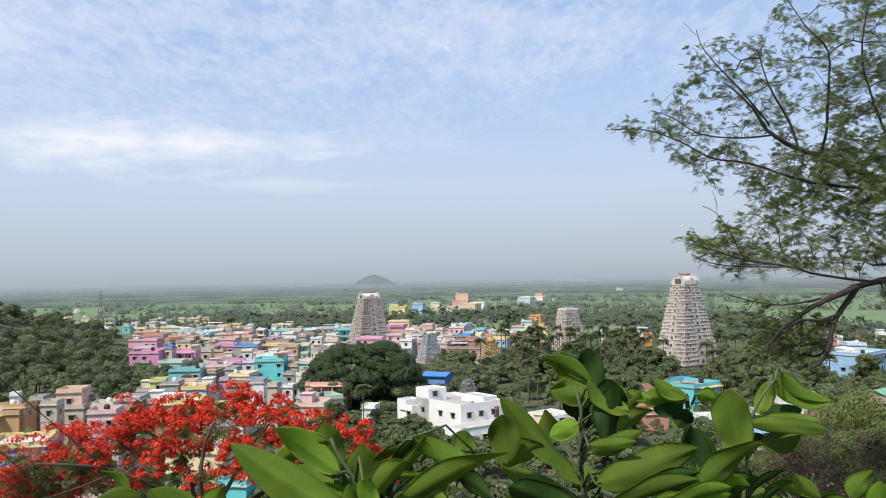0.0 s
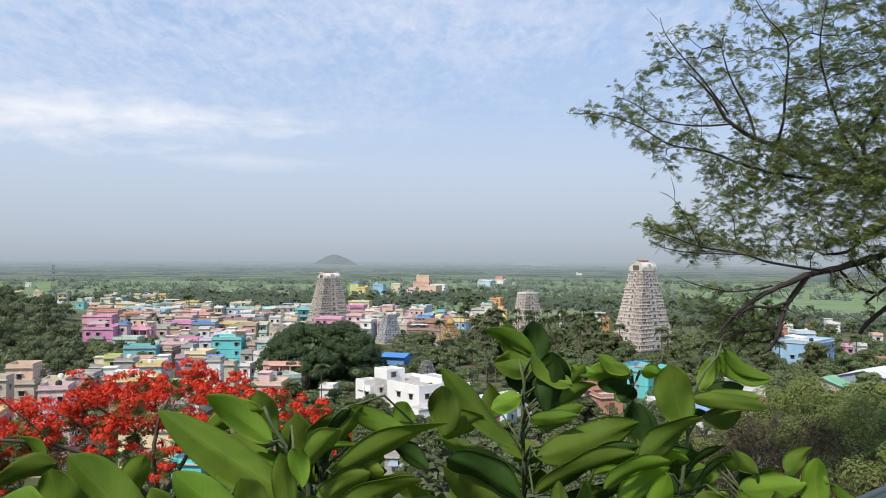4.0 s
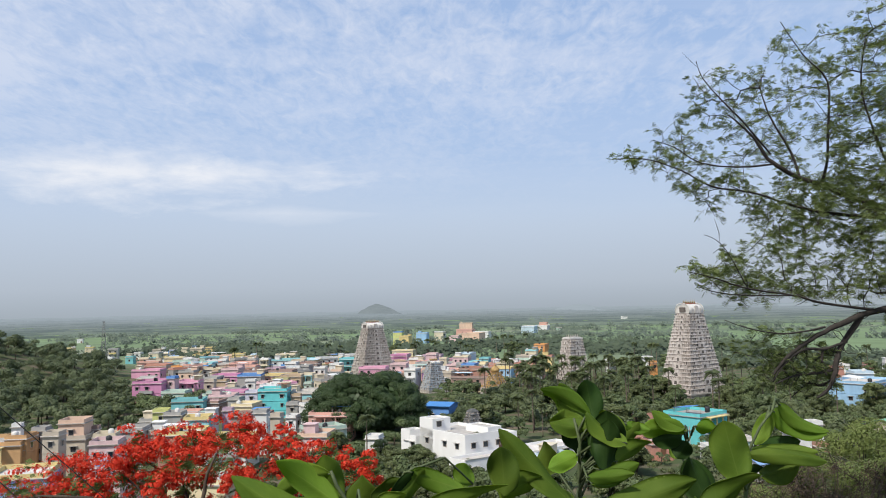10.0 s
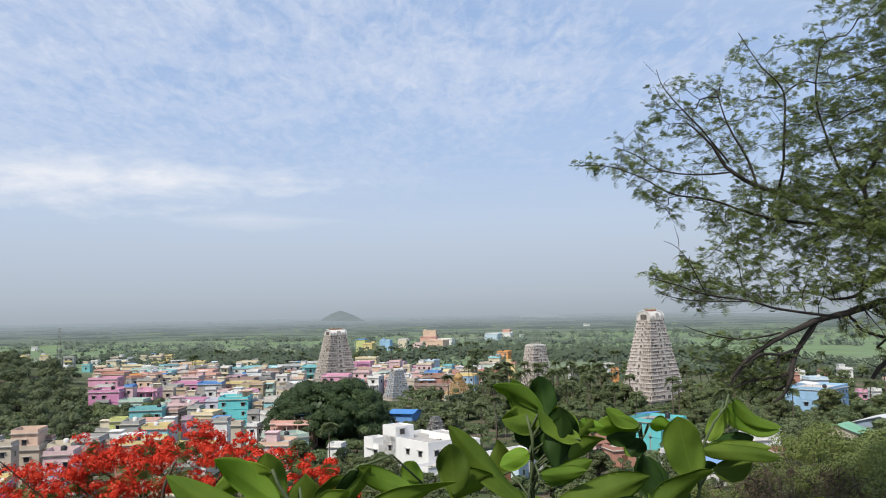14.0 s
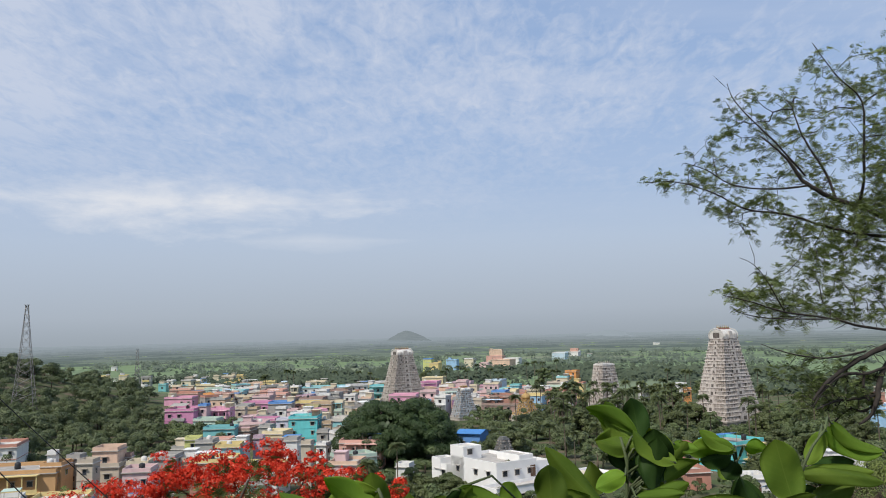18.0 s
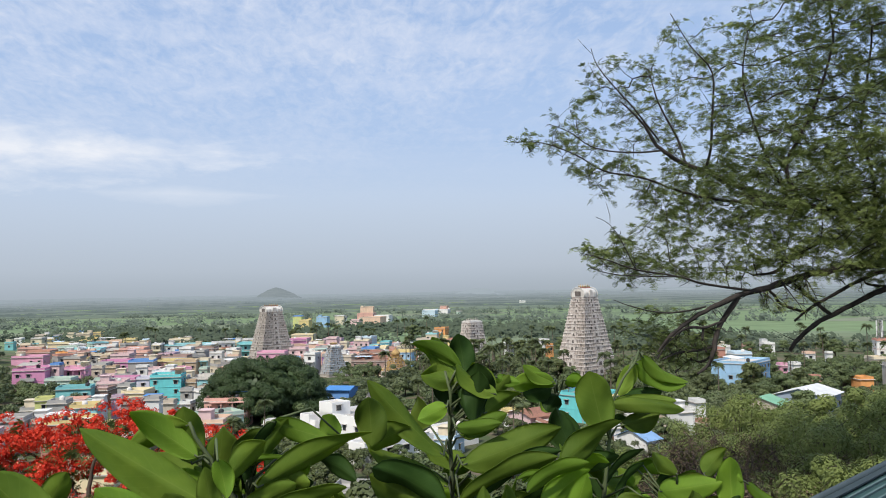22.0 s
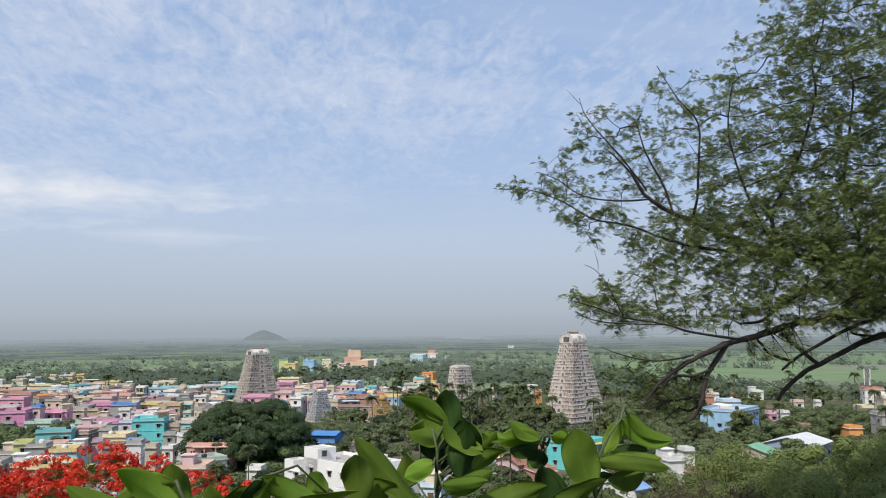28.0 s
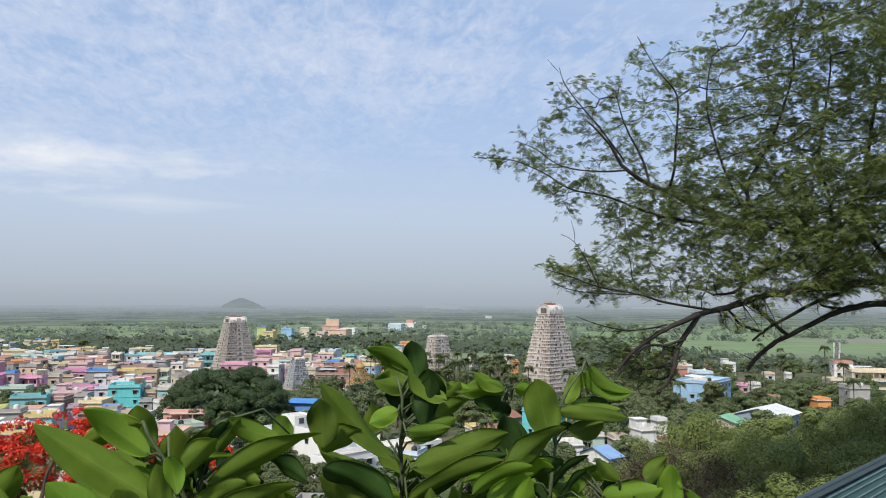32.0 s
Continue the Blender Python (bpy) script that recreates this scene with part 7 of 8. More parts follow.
class Shrub:
    def __init__(self, ob):
        self.ob, self.stems = ob, []

    def stem(self, pts, r0, r1):
        pts = [Vector(p) for p in pts]
        bm = bmesh.new()
        n = len(pts)
        ring_tube(bm, pts, [r0 + (r1 - r0) * i / (n - 1) for i in range(n)], 7)
        part("stem", bm, M_STEM, self.ob, smooth=True)
        for a, b in zip(pts, pts[1:]):
            self.stems += [a.lerp(b, k / 8) for k in range(8)]
        self.stems.append(pts[-1])

    def leaf(self, base, tip, width, tilt=0, tone="m", bulge=0.06, fold=0.25):
        lf = new("leaf", leaf_mesh(base, tip, width * (0.86 if width > 0.03 else 1.0), tilt, bulge * 1.3, fold + 0.1))
        lf.data.materials[0] = {"m": M_BIG, "y": M_YOUNG, "d": M_LEAFSHADE}[tone]
        lf.parent = self.ob
        b = Vector(base)
        root = min(self.stems, key=lambda s: (s - b - Vector((0, 0, -0.02))).length)
        if (root - b).length < 0.13:
            bm = bmesh.new()
            mid = root.lerp(b, 0.55) + Vector((0, 0, 0.25 * (root - b).length))
            ring_tube(bm, [root, mid, b, b.lerp(Vector(tip), 0.05)], [0.0022, 0.0016, 0.0014, 0.0012], 5)
            part("leaf_stalk", bm, M_STEM, self.ob, smooth=True)



leafy_shrub = empty("leafy_shrub", pose(0.05, 1.1, 28.6), "shrub with large glossy oval green leaves on thin stems", "shrub")
shrub = Shrub(leafy_shrub)
leafy_shrub.matrix_basis = Matrix.Identity(4)
shrub.stem([(0.186, 1.170, 30.905), (0.199, 1.170, 31.330), (0.201, 1.170, 31.584), (0.201, 1.170, 31.669), (0.198, 1.170, 31.754), (0.201, 1.170, 31.804), (0.193, 1.170, 31.838)], 0.0045, 0.0020)
shrub.stem([(-0.098, 0.980, 31.096), (-0.090, 0.980, 31.449), (-0.087, 0.980, 31.660), (-0.089, 0.980, 31.710), (-0.112, 0.980, 31.753), (-0.135, 0.980, 31.788), (-0.142, 0.980, 31.806)], 0.0045, 0.0020)
shrub.stem([(-0.088, 0.990, 31.657), (-0.074, 0.990, 31.713), (-0.069, 0.990, 31.756), (-0.056, 0.990, 31.791), (-0.045, 0.990, 31.802)], 0.0030, 0.0015)
shrub.stem([(0.416, 1.180, 30.883), (0.427, 1.180, 31.400), (0.429, 1.180, 31.572), (0.439, 1.180, 31.657), (0.448, 1.180, 31.725), (0.451, 1.180, 31.777), (0.474, 1.180, 31.819), (0.493, 1.180, 31.842)], 0.0045, 0.0015)
shrub.stem([(0.267, 1.120, 31.273), (0.298, 1.120, 31.516), (0.317, 1.120, 31.613), (0.344, 1.120, 31.677), (0.357, 1.120, 31.705)], 0.0040, 0.0020)
shrub.stem([(0.565, 1.200, 30.856), (0.566, 1.200, 31.384), (0.557, 1.200, 31.542), (0.538, 1.200, 31.635)], 0.0050, 0.0020)
shrub.stem([(0.538, 1.200, 31.635), (0.587, 1.200, 31.646), (0.636, 1.200, 31.646)], 0.0020, 0.0010)
shrub.stem([(-0.341, 0.850, 31.229), (-0.330, 0.850, 31.533), (-0.328, 0.850, 31.684), (-0.332, 0.850, 31.738), (-0.340, 0.850, 31.778)], 0.0045, 0.0020)
shrub.stem([(-0.267, 0.880, 31.198), (-0.259, 0.880, 31.513), (-0.256, 0.880, 31.701)], 0.0050, 0.0030)
shrub.stem([(0.388, 1.300, 31.533), (0.394, 1.300, 31.721), (0.400, 1.300, 31.778), (0.415, 1.300, 31.804)], 0.0030, 0.0012)
shrub.leaf((-0.084, 0.950, 31.696), (-0.258, 0.950, 31.808), 0.060, 35, "m", 0.02, 0.5)
shrub.leaf((-0.142, 0.980, 31.803), (-0.214, 0.980, 31.776), 0.038, -20, "m", 0.12, 0.3)
shrub.leaf((-0.143, 1.000, 31.752), (-0.153, 1.000, 31.822), 0.048, 10, "m", 0.05, 0.25)
shrub.leaf((-0.117, 1.000, 31.723), (-0.105, 1.000, 31.796), 0.058, -15, "m", 0.05, 0.25)
shrub.leaf((-0.136, 1.040, 31.717), (-0.201, 1.040, 31.758), 0.044, 20, "m", 0.06, 0.25)
shrub.leaf((-0.106, 0.970, 31.730), (-0.053, 0.970, 31.772), 0.035, 25, "m", 0.06, 0.25)
shrub.leaf((-0.083, 0.970, 31.758), (-0.026, 0.970, 31.761), 0.011, 30, "y", 0.02, 0.5)
shrub.leaf((-0.076, 0.980, 31.730), (-0.039, 0.980, 31.804), 0.026, 45, "d", 0.06, 0.25)
shrub.leaf((-0.044, 0.980, 31.803), (0.027, 0.980, 31.778), 0.032, -15, "y", 0.1, 0.25)
shrub.leaf((-0.059, 0.960, 31.729), (0.077, 0.960, 31.789), 0.040, 30, "m", 0.04, 0.4)
shrub.leaf((0.079, 1.050, 31.755), (0.075, 1.050, 31.819), 0.052, -10, "m", 0.06, 0.25)
shrub.leaf((0.077, 1.080, 31.746), (0.133, 1.080, 31.773), 0.043, 20, "m", 0.06, 0.25)
shrub.leaf((0.037, 1.050, 31.771), (0.015, 1.050, 31.797), 0.032, 20, "y", 0.06, 0.25)
shrub.leaf((0.186, 1.100, 31.683), (0.073, 1.100, 31.750), 0.048, 40, "m", 0.06, 0.25)
shrub.leaf((0.194, 1.020, 31.660), (0.075, 1.020, 31.724), 0.068, 25, "m", 0.06, 0.25)
shrub.leaf((0.178, 1.080, 31.731), (0.075, 1.080, 31.838), 0.043, 30, "m", 0.03, 0.45)
shrub.leaf((0.189, 1.120, 31.793), (0.147, 1.120, 31.775), 0.028, 10, "y", 0.06, 0.25)
shrub.leaf((0.198, 1.100, 31.766), (0.264, 1.100, 31.770), 0.022, -20, "y", 0.1, 0.5)
shrub.leaf((0.208, 1.220, 31.826), (0.155, 1.220, 31.868), 0.038, -40, "y", 0.14, 0.35)
shrub.leaf((0.201, 1.240, 31.819), (0.230, 1.240, 31.862), 0.038, 30, "m", 0.12, 0.25)
shrub.leaf((0.208, 1.200, 31.820), (0.160, 1.200, 31.831), 0.040, -35, "m", 0.12, 0.25)
shrub.leaf((0.212, 1.270, 31.815), (0.197, 1.270, 31.877), 0.042, 25, "m", 0.16, 0.25)
shrub.leaf((0.208, 1.200, 31.819), (0.188, 1.200, 31.800), 0.040, 30, "m", 0.06, 0.25)
shrub.leaf((0.234, 1.170, 31.779), (0.236, 1.170, 31.850), 0.050, -50, "m", 0.22, 0.5)
shrub.leaf((0.233, 1.140, 31.765), (0.240, 1.140, 31.839), 0.050, 10, "d", 0.05, 0.35)
shrub.leaf((0.226, 1.200, 31.764), (0.208, 1.200, 31.824), 0.044, 30, "d", 0.1, 0.25)
shrub.leaf((0.267, 1.200, 31.778), (0.297, 1.200, 31.826), 0.031, 20, "m", 0.06, 0.25)
shrub.leaf((0.384, 1.250, 31.802), (0.311, 1.250, 31.803), 0.042, -25, "y", 0.1, 0.25)
shrub.leaf((0.380, 1.250, 31.806), (0.330, 1.250, 31.835), 0.025, 30, "y", 0.06, 0.25)
shrub.leaf((0.382, 1.270, 31.794), (0.334, 1.270, 31.785), 0.042, 15, "d", 0.02, 0.25)
shrub.leaf((0.391, 1.270, 31.783), (0.372, 1.270, 31.757), 0.038, 15, "d", 0.06, 0.25)
shrub.leaf((0.409, 1.280, 31.806), (0.446, 1.280, 31.793), 0.028, 30, "y", 0.06, 0.25)
shrub.leaf((0.429, 1.150, 31.744), (0.409, 1.150, 31.833), 0.067, -8, "m", 0.04, 0.15)
shrub.leaf((0.416, 1.200, 31.702), (0.363, 1.200, 31.766), 0.057, 15, "d", 0.06, 0.25)
shrub.leaf((0.207, 1.100, 31.713), (0.350, 1.100, 31.760), 0.056, -22, "m", 0.06, 0.3)
shrub.leaf((0.335, 1.140, 31.701), (0.279, 1.140, 31.743), 0.043, 10, "d", 0.06, 0.25)
shrub.leaf((0.345, 1.080, 31.712), (0.433, 1.080, 31.769), 0.049, 12, "m", 0.05, 0.3)
shrub.leaf((0.362, 1.120, 31.683), (0.442, 1.120, 31.712), 0.038, 15, "d", 0.06, 0.25)
shrub.leaf((0.195, 1.050, 31.677), (0.331, 1.050, 31.730), 0.043, 28, "m", 0.05, 0.4)
shrub.leaf((0.212, 1.080, 31.621), (0.332, 1.080, 31.678), 0.050, 20, "d", 0.06, 0.25)
shrub.leaf((0.274, 1.050, 31.702), (0.335, 1.050, 31.703), 0.013, 25, "y", 0.1, 0.5)
shrub.leaf((0.274, 1.050, 31.636), (0.274, 1.050, 31.706), 0.013, 45, "y", 0.06, 0.6)
shrub.leaf((0.303, 1.040, 31.653), (0.372, 1.040, 31.713), 0.041, 20, "y", 0.08, 0.25)
shrub.leaf((0.260, 1.080, 31.651), (0.300, 1.080, 31.675), 0.033, 20, "m", 0.06, 0.25)
shrub.leaf((0.509, 1.220, 31.836), (0.592, 1.220, 31.799), 0.045, -25, "y", 0.12, 0.35)
shrub.leaf((0.498, 1.200, 31.837), (0.473, 1.200, 31.788), 0.032, 25, "m", 0.08, 0.25)
shrub.leaf((0.491, 1.240, 31.773), (0.559, 1.240, 31.786), 0.036, -10, "d", 0.04, 0.25)
shrub.leaf((0.449, 1.170, 31.780), (0.566, 1.170, 31.767), 0.032, -28, "m", -0.08, 0.4)
shrub.leaf((0.453, 1.200, 31.739), (0.482, 1.200, 31.755), 0.018, 20, "d", 0.06, 0.25)
shrub.leaf((0.435, 1.180, 31.656), (0.503, 1.180, 31.708), 0.022, 30, "d", 0.06, 0.25)
shrub.leaf((0.457, 1.180, 31.635), (0.502, 1.180, 31.687), 0.024, 30, "d", 0.06, 0.25)
shrub.leaf((0.441, 1.200, 31.626), (0.403, 1.200, 31.679), 0.032, 10, "d", 0.06, 0.25)
shrub.leaf((0.525, 1.180, 31.641), (0.628, 1.180, 31.651), 0.047, -20, "y", 0.1, 0.25)
shrub.leaf((0.641, 1.170, 31.607), (0.638, 1.170, 31.691), 0.050, -10, "y", 0.06, 0.25)
shrub.leaf((0.588, 1.150, 31.579), (0.565, 1.150, 31.648), 0.062, 15, "m", 0.06, 0.25)
shrub.leaf((0.525, 1.180, 31.643), (0.557, 1.180, 31.614), 0.020, -30, "y", 0.06, 0.25)
shrub.leaf((0.491, 1.150, 31.631), (0.563, 1.150, 31.588), 0.040, -20, "y", 0.06, 0.25)
shrub.leaf((0.680, 1.200, 31.642), (0.744, 1.200, 31.594), 0.022, -20, "y", 0.06, 0.25)
shrub.leaf((0.659, 1.180, 31.605), (0.728, 1.180, 31.573), 0.038, -20, "y", 0.06, 0.25)
shrub.leaf((0.484, 1.120, 31.645), (0.427, 1.120, 31.623), 0.043, -15, "m", 0.06, 0.25)
shrub.leaf((0.533, 1.220, 31.630), (0.572, 1.220, 31.663), 0.021, 20, "d", 0.06, 0.25)
shrub.leaf((0.361, 1.100, 31.624), (0.422, 1.100, 31.649), 0.036, 15, "m", 0.06, 0.25)
shrub.leaf((-0.339, 0.850, 31.775), (-0.369, 0.850, 31.802), 0.018, -30, "y", 0.06, 0.25)
shrub.leaf((-0.323, 0.840, 31.776), (-0.386, 0.840, 31.755), 0.028, -25, "m", 0.06, 0.25)
shrub.leaf((-0.312, 0.800, 31.724), (-0.362, 0.800, 31.750), 0.054, -15, "y", 0.06, 0.25)
shrub.leaf((-0.311, 0.820, 31.709), (-0.322, 0.820, 31.775), 0.057, 10, "m", 0.06, 0.25)
shrub.leaf((-0.229, 0.830, 31.702), (-0.309, 0.830, 31.786), 0.061, 25, "m", 0.05, 0.3)
shrub.leaf((-0.277, 0.880, 31.721), (-0.249, 0.880, 31.774), 0.035, 15, "m", 0.06, 0.25)
shrub.leaf((-0.209, 0.820, 31.696), (-0.224, 0.820, 31.756), 0.039, 5, "m", 0.06, 0.25)
shrub.leaf((-0.151, 0.880, 31.697), (-0.220, 0.880, 31.755), 0.050, 20, "y", 0.06, 0.25)
shrub.leaf((-0.133, 0.920, 31.679), (-0.157, 0.920, 31.737), 0.044, 10, "m", 0.06, 0.25)
shrub.leaf((-0.104, 0.930, 31.694), (-0.115, 0.930, 31.762), 0.029, 15, "m", 0.06, 0.25)
shrub.leaf((-0.052, 0.900, 31.695), (0.046, 0.900, 31.739), 0.043, 20, "m", 0.06, 0.25)
shrub.leaf((-0.076, 0.950, 31.697), (-0.014, 0.950, 31.734), 0.040, 15, "m", 0.06, 0.25)
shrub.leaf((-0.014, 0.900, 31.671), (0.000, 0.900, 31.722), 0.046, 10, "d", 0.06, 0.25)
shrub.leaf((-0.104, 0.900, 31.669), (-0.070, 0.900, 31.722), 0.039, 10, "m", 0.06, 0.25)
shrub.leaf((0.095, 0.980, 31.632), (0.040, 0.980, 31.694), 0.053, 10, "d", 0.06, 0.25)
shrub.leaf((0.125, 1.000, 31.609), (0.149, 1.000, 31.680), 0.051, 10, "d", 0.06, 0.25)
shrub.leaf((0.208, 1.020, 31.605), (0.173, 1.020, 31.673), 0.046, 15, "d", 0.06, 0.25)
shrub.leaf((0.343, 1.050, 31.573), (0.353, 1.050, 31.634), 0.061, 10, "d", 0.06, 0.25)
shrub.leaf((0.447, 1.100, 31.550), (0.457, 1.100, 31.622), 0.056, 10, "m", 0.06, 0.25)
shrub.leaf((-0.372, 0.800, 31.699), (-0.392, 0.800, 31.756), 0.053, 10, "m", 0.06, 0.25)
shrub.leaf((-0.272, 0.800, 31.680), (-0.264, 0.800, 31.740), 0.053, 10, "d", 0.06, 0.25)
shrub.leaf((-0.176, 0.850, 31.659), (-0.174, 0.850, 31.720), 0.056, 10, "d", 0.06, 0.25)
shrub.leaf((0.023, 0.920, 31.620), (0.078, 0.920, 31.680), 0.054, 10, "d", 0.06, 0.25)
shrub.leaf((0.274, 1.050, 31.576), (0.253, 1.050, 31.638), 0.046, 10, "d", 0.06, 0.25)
shrub.leaf((-0.311, 1.140, 31.586), (-0.341, 1.118, 31.625), 0.022, 11.4727, "m", 0.0752262, 0.409303)
shrub.leaf((-0.328, 1.215, 31.562), (-0.343, 1.202, 31.625), 0.030, 25.5056, "d", 0.0289532, 0.356084)
shrub.leaf((-0.249, 0.984, 31.629), (-0.316, 0.997, 31.661), 0.042, 39.1562, "m", 0.0708571, 0.283123)
shrub.leaf((-0.289, 1.192, 31.575), (-0.272, 1.185, 31.659), 0.050, -26.3029, "d", 0.117884, 0.270156)
shrub.leaf((-0.252, 1.072, 31.620), (-0.314, 1.063, 31.654), 0.039, -19.0749, "d", 0.132931, 0.40984)
shrub.leaf((-0.242, 1.060, 31.638), (-0.261, 1.062, 31.697), 0.040, -37.7485, "m", 0.118708, 0.279046)
shrub.leaf((-0.236, 1.073, 31.622), (-0.204, 1.073, 31.658), 0.027, -33.7615, "m", 0.0528544, 0.280045)
shrub.leaf((-0.231, 1.103, 31.592), (-0.242, 1.077, 31.653), 0.033, 36.6998, "d", 0.0777229, 0.436768)
shrub.leaf((-0.200, 1.025, 31.642), (-0.159, 1.049, 31.691), 0.034, 33.2362, "m", 0.116165, 0.203862)
shrub.leaf((-0.191, 1.008, 31.654), (-0.203, 0.977, 31.718), 0.028, 30.5573, "m", 0.100231, 0.233832)
shrub.leaf((-0.198, 1.098, 31.607), (-0.217, 1.080, 31.676), 0.035, -27.0282, "d", 0.0549586, 0.411951)
shrub.leaf((-0.196, 1.147, 31.589), (-0.168, 1.152, 31.633), 0.030, -37.7186, "m", 0.020443, 0.158178)
shrub.leaf((-0.170, 1.028, 31.653), (-0.170, 1.021, 31.698), 0.025, 33.5947, "d", 0.135439, 0.37813)
shrub.leaf((-0.184, 1.169, 31.553), (-0.165, 1.142, 31.619), 0.028, -9.19685, "d", 0.0393109, 0.356642)
shrub.leaf((-0.148, 0.998, 31.669), (-0.161, 1.021, 31.708), 0.026, 16.8227, "m", 0.0426726, 0.231209)
shrub.leaf((-0.155, 1.127, 31.596), (-0.202, 1.141, 31.644), 0.036, -20.3393, "d", 0.0688259, 0.247078)
shrub.leaf((-0.138, 1.055, 31.646), (-0.102, 1.050, 31.706), 0.034, -10.7516, "y", 0.0235688, 0.296347)
shrub.leaf((-0.131, 1.062, 31.606), (-0.166, 1.077, 31.646), 0.037, 37.1103, "m", 0.0639781, 0.404636)
shrub.leaf((-0.113, 1.015, 31.632), (-0.066, 1.012, 31.660), 0.025, 8.52242, "y", 0.121145, 0.224963)
shrub.leaf((-0.102, 1.035, 31.605), (-0.094, 1.040, 31.668), 0.031, -4.80667, "d", 0.0262697, 0.181895)
shrub.leaf((-0.092, 0.984, 31.627), (-0.044, 0.964, 31.684), 0.038, -29.127, "m", 0.0470809, 0.31329)
shrub.leaf((-0.093, 1.049, 31.601), (-0.034, 1.076, 31.620), 0.029, -14.3226, "d", 0.0351007, 0.342283)
shrub.leaf((-0.081, 1.079, 31.590), (-0.061, 1.054, 31.648), 0.024, -0.603786, "y", 0.132787, 0.394415)
shrub.leaf((-0.063, 1.006, 31.614), (-0.104, 1.025, 31.667), 0.042, 29.8827, "d", 0.118538, 0.257638)
shrub.leaf((-0.072, 1.188, 31.597), (-0.026, 1.163, 31.641), 0.030, 4.44878, "m", 0.0251084, 0.393088)
shrub.leaf((-0.065, 1.202, 31.542), (0.014, 1.205, 31.569), 0.038, 8.5491, "m", 0.0322794, 0.355498)
shrub.leaf((-0.047, 1.136, 31.586), (0.000, 1.168, 31.621), 0.032, -11.5282, "y", 0.120844, 0.405853)
shrub.leaf((-0.033, 0.985, 31.620), (-0.082, 0.977, 31.667), 0.036, 36.5062, "m", 0.101894, 0.27805)
shrub.leaf((-0.027, 1.181, 31.552), (-0.066, 1.144, 31.598), 0.023, 24.4681, "m", 0.120428, 0.42991)
shrub.leaf((-0.016, 1.202, 31.558), (0.027, 1.212, 31.616), 0.039, 7.45491, "m", 0.0904486, 0.391014)
shrub.leaf((-0.005, 1.136, 31.597), (0.055, 1.157, 31.640), 0.034, 8.54821, "d", 0.13433, 0.446018)
shrub.leaf((0.011, 1.052, 31.624), (0.069, 1.039, 31.658), 0.034, -24.2009, "m", 0.0347865, 0.280778)
shrub.leaf((0.015, 1.123, 31.602), (0.066, 1.112, 31.665), 0.044, -24.4186, "m", 0.0949324, 0.310777)
shrub.leaf((0.023, 1.127, 31.596), (-0.030, 1.097, 31.648), 0.037, -17.676, "d", 0.0612097, 0.447245)
shrub.leaf((0.036, 1.067, 31.609), (-0.014, 1.053, 31.658), 0.029, -15.2129, "m", 0.0625813, 0.449269)
shrub.leaf((0.044, 1.022, 31.627), (0.032, 1.008, 31.678), 0.022, 9.27963, "m", 0.123005, 0.192556)
shrub.leaf((0.056, 0.990, 31.626), (0.033, 1.029, 31.667), 0.035, -31.9068, "d", 0.0500272, 0.392932)
shrub.leaf((0.067, 1.085, 31.623), (0.029, 1.060, 31.694), 0.033, -18.0841, "m", 0.0346413, 0.213644)
shrub.leaf((0.073, 1.012, 31.638), (0.073, 1.014, 31.692), 0.026, 17.2096, "m", 0.11018, 0.221757)
shrub.leaf((0.089, 1.139, 31.581), (0.112, 1.122, 31.653), 0.037, -29.0639, "m", 0.0289178, 0.350917)
shrub.leaf((0.097, 1.095, 31.610), (0.125, 1.059, 31.675), 0.032, -19.2689, "m", 0.069658, 0.165541)
shrub.leaf((0.095, 1.018, 31.635), (0.038, 1.045, 31.671), 0.032, -15.4027, "y", 0.0311779, 0.207768)
shrub.leaf((0.109, 1.042, 31.613), (0.181, 1.065, 31.634), 0.042, 32.8502, "m", 0.11184, 0.315498)
shrub.leaf((0.131, 1.198, 31.556), (0.067, 1.159, 31.613), 0.034, 27.1407, "d", 0.0972892, 0.280787)
shrub.leaf((0.132, 1.076, 31.611), (0.063, 1.068, 31.655), 0.039, 23.0888, "d", 0.136576, 0.377286)
shrub.leaf((0.138, 1.080, 31.600), (0.092, 1.072, 31.640), 0.023, 9.79165, "d", 0.13885, 0.21596)
shrub.leaf((0.158, 1.106, 31.573), (0.208, 1.118, 31.621), 0.045, 36.9593, "d", 0.103088, 0.253987)
shrub.leaf((0.178, 1.174, 31.593), (0.131, 1.203, 31.612), 0.027, 2.62018, "d", 0.0412459, 0.397986)
shrub.leaf((0.177, 1.077, 31.618), (0.194, 1.037, 31.677), 0.027, -13.9058, "d", 0.0401346, 0.225509)
shrub.leaf((0.173, 1.029, 31.599), (0.242, 1.015, 31.634), 0.038, -32.4791, "m", 0.0788072, 0.274468)
shrub.leaf((0.196, 1.107, 31.585), (0.272, 1.093, 31.617), 0.035, -14.7888, "d", 0.13244, 0.167277)
shrub.leaf((0.217, 1.150, 31.560), (0.187, 1.188, 31.587), 0.028, 8.77004, "m", 0.109157, 0.448094)
shrub.leaf((0.195, 0.991, 31.643), (0.160, 0.989, 31.685), 0.029, 36.7521, "d", 0.125743, 0.348085)
shrub.leaf((0.203, 0.996, 31.644), (0.156, 1.018, 31.670), 0.030, 1.14865, "m", 0.100822, 0.29037)
shrub.leaf((0.252, 1.183, 31.523), (0.288, 1.195, 31.581), 0.031, 17.3772, "y", 0.138292, 0.184397)
shrub.leaf((0.222, 0.997, 31.641), (0.225, 1.034, 31.699), 0.032, -5.28783, "m", 0.0669965, 0.210118)
